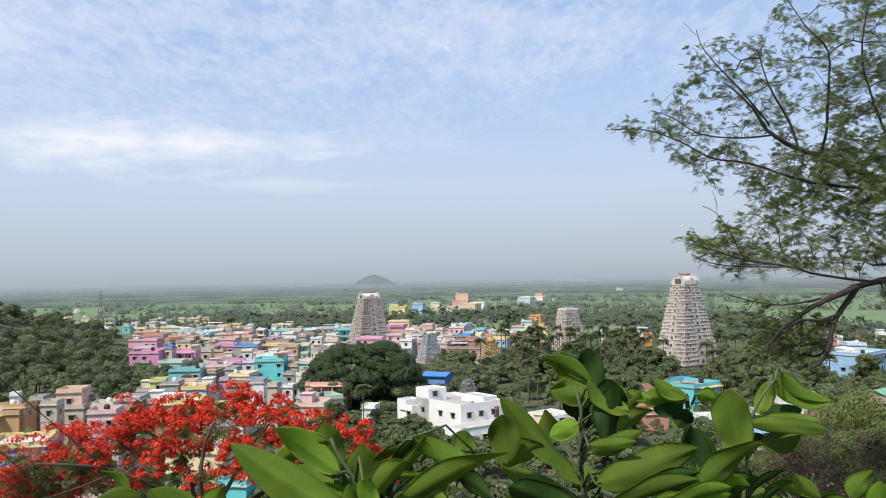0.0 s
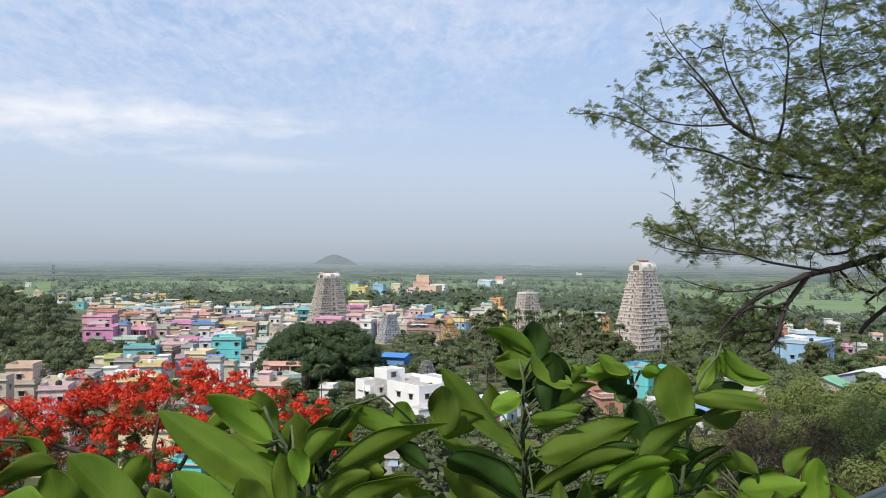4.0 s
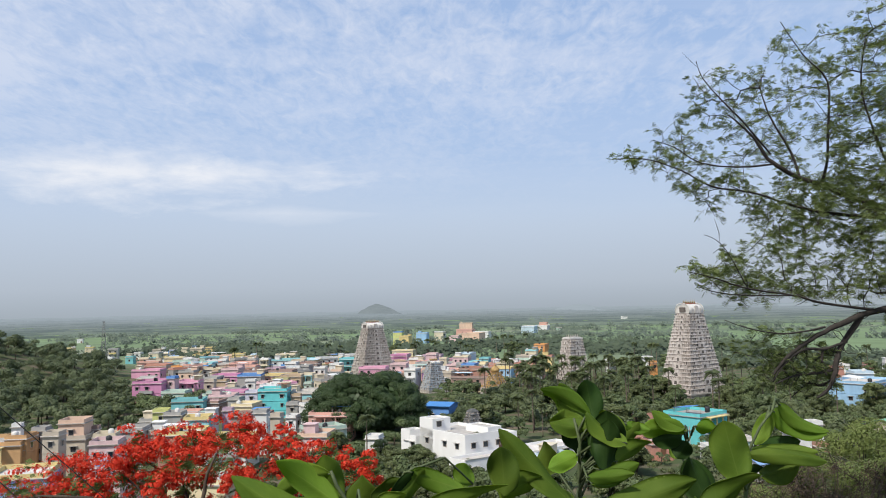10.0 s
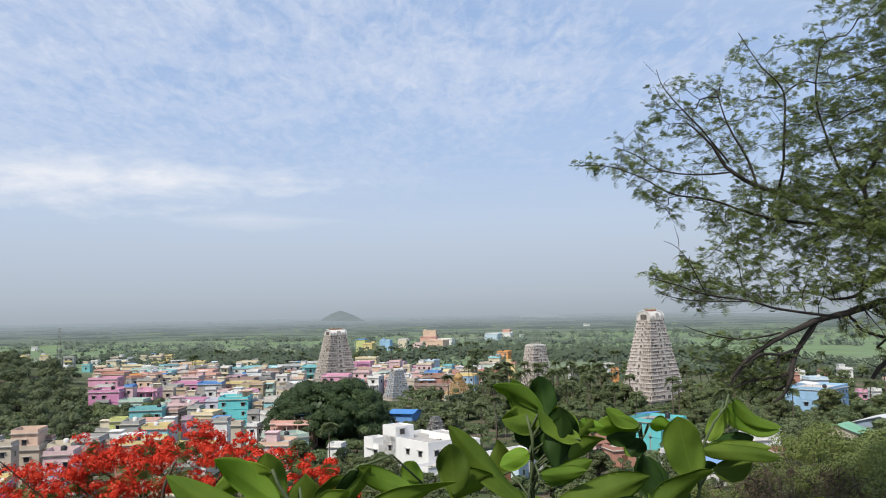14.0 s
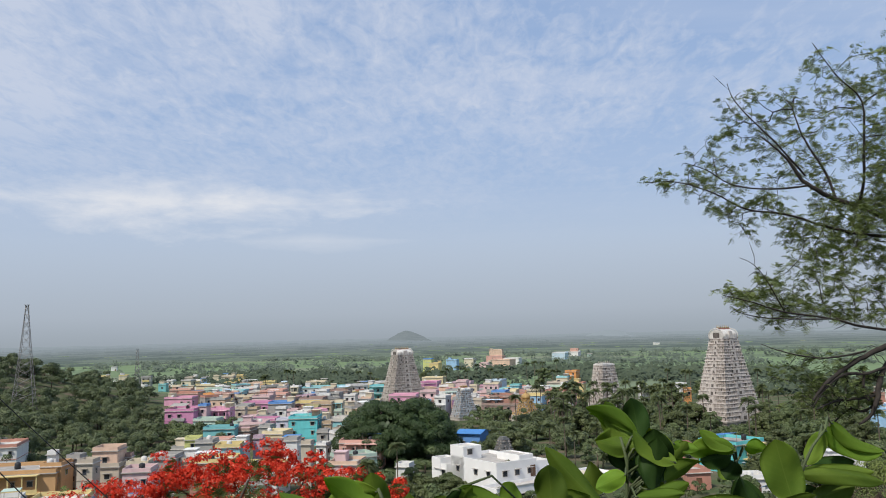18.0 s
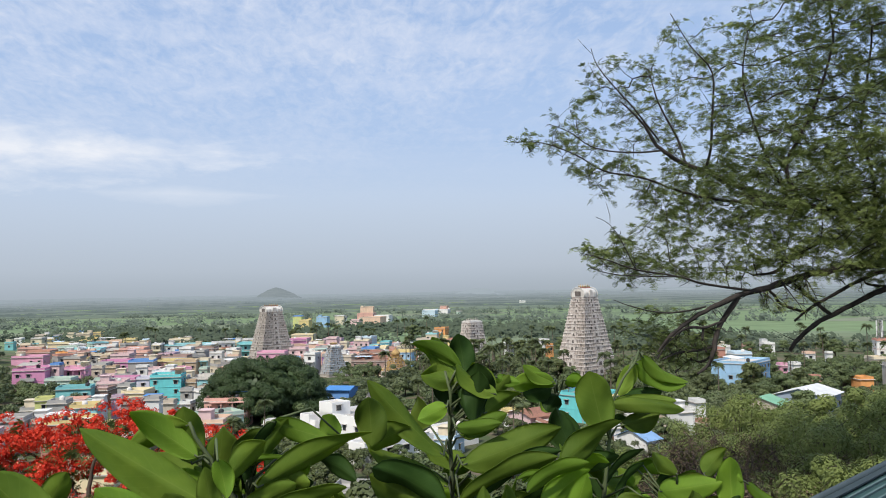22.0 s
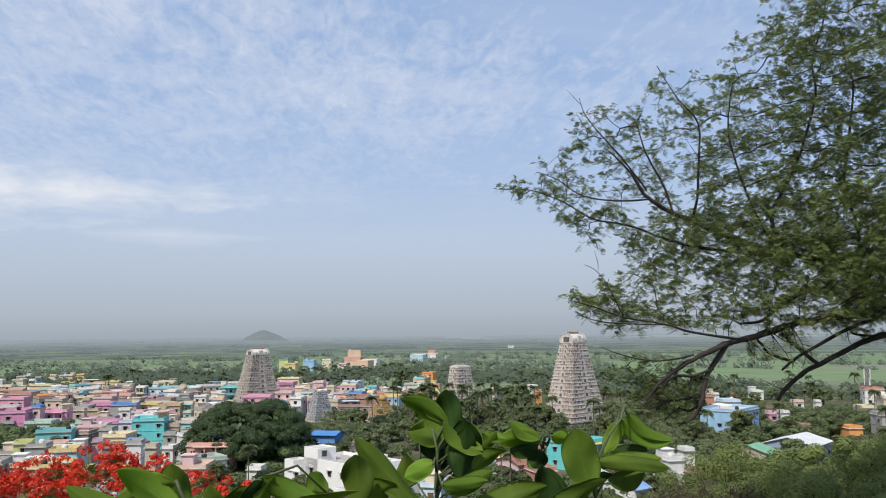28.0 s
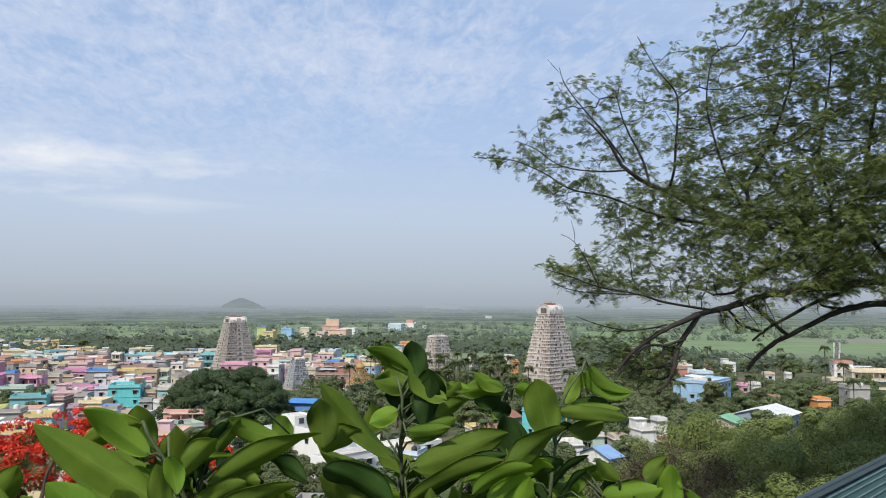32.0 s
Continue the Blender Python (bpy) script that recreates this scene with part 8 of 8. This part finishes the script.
shrub.leaf((0.266, 1.136, 31.564), (0.212, 1.134, 31.610), 0.028, 10.0897, "m", 0.0995445, 0.163)
shrub.leaf((0.248, 1.014, 31.604), (0.324, 1.051, 31.625), 0.032, 4.95949, "d", 0.0475485, 0.428572)
shrub.leaf((0.299, 1.194, 31.518), (0.299, 1.176, 31.594), 0.036, -19.1429, "d", 0.0294867, 0.198897)
shrub.leaf((0.298, 1.141, 31.545), (0.291, 1.145, 31.591), 0.031, 37.1359, "m", 0.095628, 0.380497)
shrub.leaf((0.267, 0.984, 31.618), (0.225, 1.012, 31.645), 0.028, -23.3906, "d", 0.0726678, 0.426441)
shrub.leaf((0.286, 1.022, 31.640), (0.246, 0.991, 31.709), 0.040, 27.3786, "m", 0.13733, 0.153202)
shrub.leaf((0.301, 1.069, 31.580), (0.282, 1.099, 31.620), 0.033, -26.4748, "d", 0.0914029, 0.372749)
shrub.leaf((0.317, 1.078, 31.561), (0.404, 1.113, 31.580), 0.042, -13.7822, "m", 0.0476356, 0.247741)
shrub.leaf((0.327, 1.062, 31.600), (0.286, 1.095, 31.625), 0.029, 34.6188, "y", 0.101528, 0.408936)
shrub.leaf((0.355, 1.137, 31.557), (0.389, 1.165, 31.591), 0.027, 8.62504, "m", 0.0401757, 0.446911)
shrub.leaf((0.388, 1.211, 31.539), (0.350, 1.185, 31.589), 0.021, -8.60418, "y", 0.057546, 0.364086)
shrub.leaf((0.335, 1.011, 31.643), (0.348, 0.973, 31.722), 0.030, -17.934, "y", 0.0290968, 0.251433)
shrub.leaf((0.351, 1.027, 31.626), (0.332, 0.995, 31.684), 0.028, 25.1115, "d", 0.108612, 0.218031)
shrub.leaf((0.408, 1.154, 31.549), (0.337, 1.123, 31.612), 0.037, -10.5807, "m", 0.0406667, 0.280337)
shrub.leaf((0.403, 1.114, 31.548), (0.436, 1.086, 31.591), 0.025, -0.218369, "d", 0.0712876, 0.205784)
shrub.leaf((0.369, 0.995, 31.644), (0.365, 0.989, 31.688), 0.022, 16.4314, "m", 0.134172, 0.199714)
shrub.leaf((0.447, 1.186, 31.581), (0.371, 1.212, 31.615), 0.042, -2.2441, "m", 0.0969274, 0.276642)
shrub.leaf((0.424, 1.100, 31.579), (0.423, 1.121, 31.625), 0.025, 10.2555, "m", 0.0903904, 0.432063)
shrub.leaf((0.410, 1.036, 31.590), (0.395, 0.998, 31.662), 0.033, -23.4214, "m", 0.119013, 0.39846)
shrub.leaf((0.459, 1.135, 31.545), (0.526, 1.122, 31.598), 0.041, -5.05128, "d", 0.0413889, 0.354781)
shrub.leaf((0.479, 1.144, 31.563), (0.549, 1.124, 31.610), 0.038, -31.7248, "d", 0.133859, 0.38664)
shrub.leaf((0.464, 1.089, 31.579), (0.487, 1.090, 31.635), 0.030, 9.9217, "d", 0.0346407, 0.348529)
shrub.leaf((0.427, 0.988, 31.620), (0.470, 0.997, 31.661), 0.036, 32.061, "m", 0.0348334, 0.265228)
shrub.leaf((0.512, 1.172, 31.556), (0.490, 1.154, 31.614), 0.026, -31.6454, "y", 0.100337, 0.341311)
shrub.leaf((0.467, 1.030, 31.592), (0.413, 1.005, 31.661), 0.031, 8.21437, "y", 0.12501, 0.442151)
shrub.leaf((0.458, 0.994, 31.641), (0.492, 0.998, 31.674), 0.024, -10.3323, "y", 0.0805777, 0.329769)
shrub.leaf((0.538, 1.143, 31.566), (0.467, 1.122, 31.625), 0.043, 35.6356, "d", 0.0597495, 0.150281)
shrub.leaf((0.562, 1.176, 31.540), (0.470, 1.139, 31.601), 0.053, 34.5274, "d", 0.0528156, 0.219189)
shrub.leaf((0.562, 1.151, 31.533), (0.612, 1.158, 31.585), 0.033, -32.0436, "m", 0.110492, 0.202549)
shrub.leaf((0.562, 1.128, 31.541), (0.516, 1.154, 31.588), 0.034, 7.53279, "d", 0.0242642, 0.432338)
shrub.leaf((0.605, 1.200, 31.518), (0.536, 1.171, 31.596), 0.042, 14.347, "d", 0.0340581, 0.239038)
shrub.leaf((0.548, 1.052, 31.599), (0.577, 1.024, 31.672), 0.033, 20.158, "d", 0.0279931, 0.206583)
shrub.leaf((0.559, 1.055, 31.596), (0.631, 1.067, 31.623), 0.036, -18.5286, "m", 0.0776668, 0.352767)
shrub.leaf((0.636, 1.195, 31.545), (0.659, 1.178, 31.597), 0.028, 8.12439, "d", 0.127334, 0.229471)
shrub.leaf((0.047, 1.100, 31.661), (-0.018, 1.104, 31.683), 0.039, -27.2366, "m", 0.0945737, 0.153156)
shrub.leaf((0.601, 1.287, 31.553), (0.585, 1.276, 31.627), 0.035, 8.90479, "d", 0.116952, 0.371675)
shrub.leaf((0.505, 1.252, 31.637), (0.545, 1.243, 31.674), 0.030, 18.8396, "y", 0.0985846, 0.373929)
shrub.leaf((0.497, 1.293, 31.536), (0.520, 1.311, 31.575), 0.021, -7.44037, "m", 0.0851066, 0.435777)
shrub.leaf((0.520, 1.242, 31.623), (0.483, 1.217, 31.663), 0.023, 19.4971, "y", 0.0532102, 0.272129)
shrub.leaf((0.403, 1.254, 31.586), (0.471, 1.251, 31.608), 0.037, 30.5447, "m", 0.0653129, 0.234072)
shrub.leaf((0.357, 1.225, 31.619), (0.403, 1.203, 31.643), 0.021, -6.30947, "m", 0.0850448, 0.415591)
shrub.leaf((0.118, 1.153, 31.609), (0.093, 1.167, 31.661), 0.039, -17.9707, "y", 0.13128, 0.411295)
shrub.leaf((0.319, 1.216, 31.605), (0.361, 1.228, 31.645), 0.030, -9.94503, "y", 0.0950926, 0.425556)
shrub.leaf((0.155, 1.266, 31.729), (0.159, 1.250, 31.791), 0.050, -41.4631, "m", 0.0780117, 0.334528)
shrub.leaf((0.583, 1.240, 31.571), (0.626, 1.252, 31.588), 0.024, -12.5242, "y", 0.0425467, 0.153225)
shrub.leaf((-0.150, 1.049, 31.638), (-0.088, 1.063, 31.632), 0.027, -3.66843, "d", 0.131339, 0.306703)
shrub.leaf((0.246, 1.207, 31.629), (0.239, 1.232, 31.674), 0.035, 38.5533, "d", 0.138575, 0.419424)
shrub.leaf((-0.098, 1.060, 31.644), (-0.069, 1.044, 31.687), 0.021, 5.32519, "y", 0.0270046, 0.307912)
shrub.leaf((-0.138, 1.118, 31.688), (-0.090, 1.124, 31.715), 0.030, -37.9845, "m", 0.0639158, 0.350933)
shrub.leaf((-0.051, 1.066, 31.715), (-0.049, 1.070, 31.752), 0.024, 27.0454, "d", 0.0802105, 0.276928)
shrub.leaf((0.544, 1.309, 31.629), (0.465, 1.316, 31.634), 0.039, 2.84325, "m", 0.0715654, 0.383394)
shrub.leaf((0.193, 1.232, 31.672), (0.243, 1.222, 31.693), 0.024, -18.7076, "m", 0.0994149, 0.318344)
shrub.leaf((-0.099, 1.028, 31.706), (-0.069, 1.019, 31.749), 0.022, -0.500696, "d", 0.12397, 0.173861)
shrub.leaf((0.156, 1.234, 31.645), (0.239, 1.233, 31.635), 0.035, 6.53782, "y", 0.123506, 0.375088)
shrub.leaf((0.452, 1.237, 31.608), (0.442, 1.221, 31.678), 0.039, 6.22496, "m", 0.125494, 0.365262)
shrub.leaf((-0.117, 1.079, 31.679), (-0.156, 1.101, 31.713), 0.024, -4.17329, "y", 0.0512511, 0.413117)
shrub.leaf((0.512, 1.271, 31.659), (0.593, 1.296, 31.648), 0.034, 16.8119, "y", 0.0375185, 0.208102)
shrub.leaf((0.370, 1.247, 31.631), (0.354, 1.251, 31.682), 0.029, -31.187, "m", 0.137865, 0.293268)
shrub.leaf((0.073, 1.104, 31.610), (0.130, 1.126, 31.618), 0.037, 38.3153, "m", 0.0457163, 0.308776)
shrub.leaf((-0.116, 1.036, 31.666), (-0.132, 1.015, 31.715), 0.021, -4.91389, "m", 0.0525604, 0.268025)
shrub.leaf((0.109, 1.175, 31.611), (0.142, 1.193, 31.654), 0.027, 13.053, "y", 0.0331905, 0.182724)
shrub.leaf((-0.085, 1.103, 31.674), (-0.116, 1.090, 31.727), 0.033, 19.0961, "y", 0.128362, 0.23835)
shrub.leaf((0.322, 1.238, 31.651), (0.376, 1.243, 31.668), 0.024, 25.9141, "y", 0.132887, 0.434522)
shrub.leaf((0.455, 1.223, 31.644), (0.522, 1.239, 31.656), 0.030, -40.4781, "m", 0.134363, 0.210965)
shrub.leaf((0.315, 1.196, 31.597), (0.270, 1.199, 31.633), 0.041, -44.9044, "m", 0.0390329, 0.448824)
shrub.leaf((0.613, 1.326, 31.534), (0.601, 1.297, 31.595), 0.026, -17.4483, "d", 0.081524, 0.284037)
shrub.leaf((0.229, 1.213, 31.693), (0.167, 1.225, 31.723), 0.045, 35.5881, "m", 0.110676, 0.343892)
shrub.leaf((0.587, 1.317, 31.554), (0.494, 1.302, 31.583), 0.052, 27.0471, "m", 0.0262106, 0.392025)
shrub.leaf((0.481, 1.231, 31.671), (0.416, 1.205, 31.706), 0.039, 44.8688, "m", 0.0599574, 0.15675)
shrub.leaf((0.527, 1.317, 31.525), (0.492, 1.313, 31.587), 0.046, 23.7803, "m", 0.101671, 0.216314)
shrub.leaf((0.495, 1.285, 31.641), (0.466, 1.309, 31.694), 0.031, 17.4909, "d", 0.130669, 0.153604)
shrub.leaf((0.612, 1.331, 31.595), (0.659, 1.343, 31.631), 0.025, -14.0412, "y", 0.033795, 0.199289)
shrub.leaf((-0.070, 1.094, 31.705), (-0.112, 1.064, 31.752), 0.034, 27.7908, "y", 0.0415249, 0.332037)
shrub.leaf((0.381, 1.218, 31.650), (0.415, 1.223, 31.699), 0.033, 30.3894, "y", 0.086867, 0.202794)
shrub.leaf((0.537, 1.296, 31.534), (0.552, 1.286, 31.589), 0.028, 23.828, "m", 0.0813112, 0.260533)
shrub.leaf((-0.053, 1.049, 31.700), (-0.009, 1.051, 31.705), 0.020, 11.6369, "d", 0.129306, 0.393446)
shrub.leaf((0.466, 1.296, 31.648), (0.485, 1.268, 31.689), 0.031, -32.4023, "d", 0.0895911, 0.152765)
shrub.leaf((0.258, 1.191, 31.619), (0.310, 1.221, 31.606), 0.020, -31.1171, "y", 0.137525, 0.426714)
shrub.leaf((-0.125, 1.041, 31.717), (-0.088, 1.033, 31.749), 0.025, -2.22298, "d", 0.0944056, 0.153025)
shrub.leaf((-0.077, 1.073, 31.718), (-0.111, 1.099, 31.734), 0.018, 28.1998, "y", 0.129637, 0.224151)

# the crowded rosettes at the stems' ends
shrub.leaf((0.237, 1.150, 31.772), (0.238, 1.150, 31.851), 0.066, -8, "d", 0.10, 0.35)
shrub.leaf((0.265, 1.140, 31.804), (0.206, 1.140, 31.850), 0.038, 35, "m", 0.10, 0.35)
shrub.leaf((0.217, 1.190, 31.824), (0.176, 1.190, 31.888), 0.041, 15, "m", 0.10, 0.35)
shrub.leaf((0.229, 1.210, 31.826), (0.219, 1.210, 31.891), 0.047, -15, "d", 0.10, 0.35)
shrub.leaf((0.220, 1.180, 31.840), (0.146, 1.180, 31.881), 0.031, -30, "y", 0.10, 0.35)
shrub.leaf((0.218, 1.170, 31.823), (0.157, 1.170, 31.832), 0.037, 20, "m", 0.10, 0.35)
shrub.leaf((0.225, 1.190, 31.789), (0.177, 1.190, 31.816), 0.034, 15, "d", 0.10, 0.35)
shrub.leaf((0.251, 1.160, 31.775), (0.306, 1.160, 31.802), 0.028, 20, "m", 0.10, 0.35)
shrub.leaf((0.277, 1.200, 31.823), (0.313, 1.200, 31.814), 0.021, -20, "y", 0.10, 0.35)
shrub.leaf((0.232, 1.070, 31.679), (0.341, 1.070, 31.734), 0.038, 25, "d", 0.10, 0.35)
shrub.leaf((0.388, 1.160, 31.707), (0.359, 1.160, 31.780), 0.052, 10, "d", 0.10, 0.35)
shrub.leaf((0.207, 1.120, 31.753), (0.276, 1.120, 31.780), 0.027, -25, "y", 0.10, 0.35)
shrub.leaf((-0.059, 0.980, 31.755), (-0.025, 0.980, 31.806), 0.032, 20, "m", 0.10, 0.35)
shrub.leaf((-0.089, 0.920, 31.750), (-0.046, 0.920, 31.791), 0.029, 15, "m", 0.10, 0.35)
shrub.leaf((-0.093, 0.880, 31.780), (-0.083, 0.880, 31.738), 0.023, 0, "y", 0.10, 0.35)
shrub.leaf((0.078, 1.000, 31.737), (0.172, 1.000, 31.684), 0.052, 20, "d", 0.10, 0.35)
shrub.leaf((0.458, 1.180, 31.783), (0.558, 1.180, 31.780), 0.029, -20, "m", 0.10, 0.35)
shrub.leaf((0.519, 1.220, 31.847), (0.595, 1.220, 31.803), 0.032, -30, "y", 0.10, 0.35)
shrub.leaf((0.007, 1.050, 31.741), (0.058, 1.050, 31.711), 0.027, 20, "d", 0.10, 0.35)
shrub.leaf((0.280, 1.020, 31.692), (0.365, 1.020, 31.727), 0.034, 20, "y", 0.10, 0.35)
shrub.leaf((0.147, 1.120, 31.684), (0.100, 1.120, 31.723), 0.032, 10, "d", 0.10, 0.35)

# younger leaves crowding the stems lower down
for k in range(70):
    s = LRND.choice([p for p in shrub.stems if 31.15 < p.z < 31.75])
    a = LRND.uniform(0, 6.28)
    out = Vector((math.cos(a), 0.45 * math.sin(a), LRND.uniform(-0.1, 0.75)))
    b = s + out * 0.025
    shrub.leaf(b, b + out * LRND.uniform(0.05, 0.10), LRND.uniform(0.025, 0.05), LRND.uniform(-50, 50), LRND.choice("mmyd"), 0.1, 0.3)


# ---- scrub on the slope ----
SRND = random.Random(17)


def scrub(x, y, z, r, h, leaf, size=0.058):
    """A tangle of thin stems with small leaves; z is the middle of its crown."""
    g = ground_z(x, y)
    ob = empty("scrub_bush", Matrix.Translation((x, y, g)), "tangled dry brown thorn scrub on the slope" if leaf == M_DRY else "leafy green scrub bush on the hillside", "bush", "scrub bushes")
    seed = SRND.randrange(9999)
    bm = bmesh.new()
    top = z - g
    cs, rs = [], []
    for k in range(16):
        a, q = SRND.uniform(0, 6.28), SRND.random() ** 0.5
        c = (r * q * math.cos(a), r * q * math.sin(a), top + h * 0.5 * SRND.uniform(-0.9, 0.8) * (1.1 - q * 0.6))
        cs.append(c)
        rs.append(r * SRND.uniform(0.2, 0.42))
        ring_tube(bm, [(SRND.uniform(-0.15, 0.15), SRND.uniform(-0.15, 0.15), -0.3), (c[0] * 0.5, c[1] * 0.5, c[2] * 0.55 + 0.1), c], [0.022, 0.014, 0.005], 4, cap=False)
        for _ in range(16 if leaf == M_DRY else 5):
            e = tuple(c[i] + SRND.uniform(-1, 1) * r * 0.4 for i in range(3))
            ring_tube(bm, [c, tuple((c[i] + e[i]) / 2 + SRND.uniform(-0.05, 0.05) for i in range(3)), e], [0.006, 0.004, 0.002], 3, cap=False)
    tagged(part("stem_tangle", bm, M_TWIG, ob), kind="stuff")
    crown = new("foliage", quads_mesh("foliage", leaf_cloud(cs, rs, 900 if leaf == M_DRY else 8000, 0.045 if leaf == M_DRY else size, seed, 0.8, 0.5), leaf))
    crown.parent = ob



scrub(8.73, 17.00, 28.96, .75, 1.4, M_SCRUB)
scrub(7.49, 16.00, 28.65, .8, 1.0, M_SCRUB)
scrub(8.40, 15.00, 28.63, 1.0, 1.1, M_SCRUB)
scrub(8.77, 14.00, 28.91, 1.1, 1.2, M_SCRUB)
scrub(9.94, 14.00, 28.95, 1.1, 1.2, M_SCRUB)
scrub(10.73, 14.00, 29.12, 1.1, 1.4, M_SCRUB)
scrub(11.30, 14.00, 29.47, 1.2, 1.6, M_SCRUB)
scrub(7.19, 17.00, 27.95, .7, .8, M_SCRUB)
scrub(7.92, 12.00, 29.19, 1.0, 1.2, M_SCRUB)
scrub(8.83, 12.00, 29.22, 1.0, 1.3, M_SCRUB)
scrub(6.72, 14.00, 28.82, 1.0, 1.0, M_DRY)
scrub(6.69, 12.50, 28.84, 1.0, .9, M_DRY)
scrub(5.71, 13.00, 28.74, 1.0, .8, M_DRY)
scrub(6.81, 11.50, 29.00, .9, .9, M_DRY)
scrub(5.09, 13.00, 28.50, 1.0, .8, M_DRY)
scrub(5.35, 11.00, 28.96, .9, .8, M_DRY)
scrub(5.58, 10.00, 29.04, .9, .8, M_DRY)
scrub(6.73, 10.50, 29.07, .9, .8, M_SCRUB)
scrub(5.19, 15.00, 28.33, .9, .9, M_SCRUB)
scrub(7.09, 10.00, 29.24, .9, .9, M_SCRUB)
scrub(8.65, 11.00, 29.25, 1.0, 1.2, M_SCRUB)
scrub(11.39, 13.00, 29.29, 1.2, 1.5, M_SCRUB)
scrub(15.91, 25.00, 27.24, 1.30, 1.8, M_SCRUB, 0.11)
scrub(17.25, 25.00, 27.61, 1.20, 1.9, M_SCRUB, 0.11)
scrub(19.47, 26.00, 27.62, 1.30, 2.2, M_SCRUB, 0.11)
scrub(21.08, 26.00, 27.75, 1.40, 2.2, M_SCRUB, 0.11)
scrub(13.08, 24.00, 27.29, 1.20, 1.4, M_SCRUB, 0.11)
scrub(22.70, 26.00, 27.71, 1.40, 2.0, M_SCRUB, 0.11)

# ---- sheet roof beside the path ----
M_TEAL = material("teal_painted_sheet", (0.040, 0.090, 0.086), (0.024, 0.056, 0.056), 3.0, 0.6, 0.1, metal=0.0, spots=0.7)
M_RIB = material("bleached_rib_crest", (0.13, 0.19, 0.19), (0.07, 0.11, 0.11), 6.0, 0.5)
M_FLASH = material("grey_blue_ridge_flashing", (0.048, 0.066, 0.075), (0.03, 0.045, 0.052), 4.0, 0.6, metal=0.0)
M_RUST = material("rust_streak", (0.20, 0.075, 0.035), (0.10, 0.04, 0.02), 6.0, 0.9)


def sheet_roof(p, head, length, width, slope):
    """A pitched roof of ribbed sheets; p is the low end of its ridge, head the way it runs, degrees from straight ahead to the right."""
    ob = empty("sheet_roof", Matrix.Translation(p) @ Matrix.Rotation(radians(-head), 4, "Z"), "teal ribbed metal sheet roof with a pale ridge flashing", "roof")
    tilt = Matrix.Rotation(radians(slope), 4, "Y")
    n = int(width / 0.06)
    bm = boxes((0.02, width, -1.5, length, -0.03, -0.015))
    s = part("sheet", bm, M_TEAL, ob)
    s.matrix_basis = tilt
    rib = boxes((-0.006, 0.006, -1.5, length, -0.015, 0.003))
    me = bpy.data.meshes.new("rib")
    rib.to_mesh(me)
    me.materials.append(M_RIB)
    me2 = me.copy()
    me2.materials[0] = M_RUST
    rnd = random.Random(2)
    for k in range(n):
        share("rib", me2 if rnd.random() < 0.04 else me, ob, tilt @ Matrix.Translation((0.09 + k * 0.06 + rnd.uniform(-0.005, 0.005), 0, 0)))
    bm = bmesh.new()
    ring_tube(bm, [(0, -1.5, 0.01), (0, length * 0.5, 0.01), (0, length, 0.01)], [0.022, 0.022, 0.022], 10)
    part("flashing", bm, M_FLASH, ob)
    part("flashing_apron", boxes((0.0, 0.06, -1.5, length, 0.0, 0.012)), M_FLASH, ob).matrix_basis = tilt
    for yy in (0.4, length - 0.4):
        for xx in (0.3, width - 0.3):
            zz = -xx * math.sin(radians(slope)) - 0.03
            c = Matrix.Translation(p) @ Matrix.Rotation(radians(-head), 4, "Z") @ Vector((xx, yy, 0))
            g = ground_z(c.x, c.y) - p[2]
            part("post", boxes((xx - 0.04, xx + 0.04, yy - 0.04, yy + 0.04, g - 0.3, zz)), M_FLASH, ob)
    for xx in (0.6, width * 0.7):
        part("purlin", boxes((xx - 0.03, xx + 0.03, -1.5, length, -0.11, -0.03)), M_FLASH, ob).matrix_basis = tilt


sheet_roof((2.86, 4.50, 30.66), 53.0, 7.0, 1.5, 9)

# ---- power lines over the slope ----
M_WIRE = material("black_cable", (0.03, 0.03, 0.032), (0.02, 0.02, 0.02), 5.0, 0.6)


def cable(a, b, sag, r=0.008):
    bm = bmesh.new()
    a, b = Vector(a), Vector(b)
    pts = [a.lerp(b, k / 24) - Vector((0, 0, sag * 4 * (k / 24) * (1 - k / 24))) for k in range(25)]
    ring_tube(bm, pts, [r] * 25, 5)
    tagged(part("power_cable", bm, M_WIRE), "thin black overhead power cable crossing above the slope", "cable", "overhead cables")


cable((-7.07, 9.00, 32.77), (-5.08, 17.00, 26.32), 0.12)
cable((-6.98, 9.00, 31.95), (-6.72, 17.00, 26.09), 0.12)
cable((-6.97, 9.00, 31.62), (-7.62, 17.00, 26.47), 0.12)
cable((-7.02, 9.00, 31.21), (-7.50, 17.00, 26.26), 0.12)
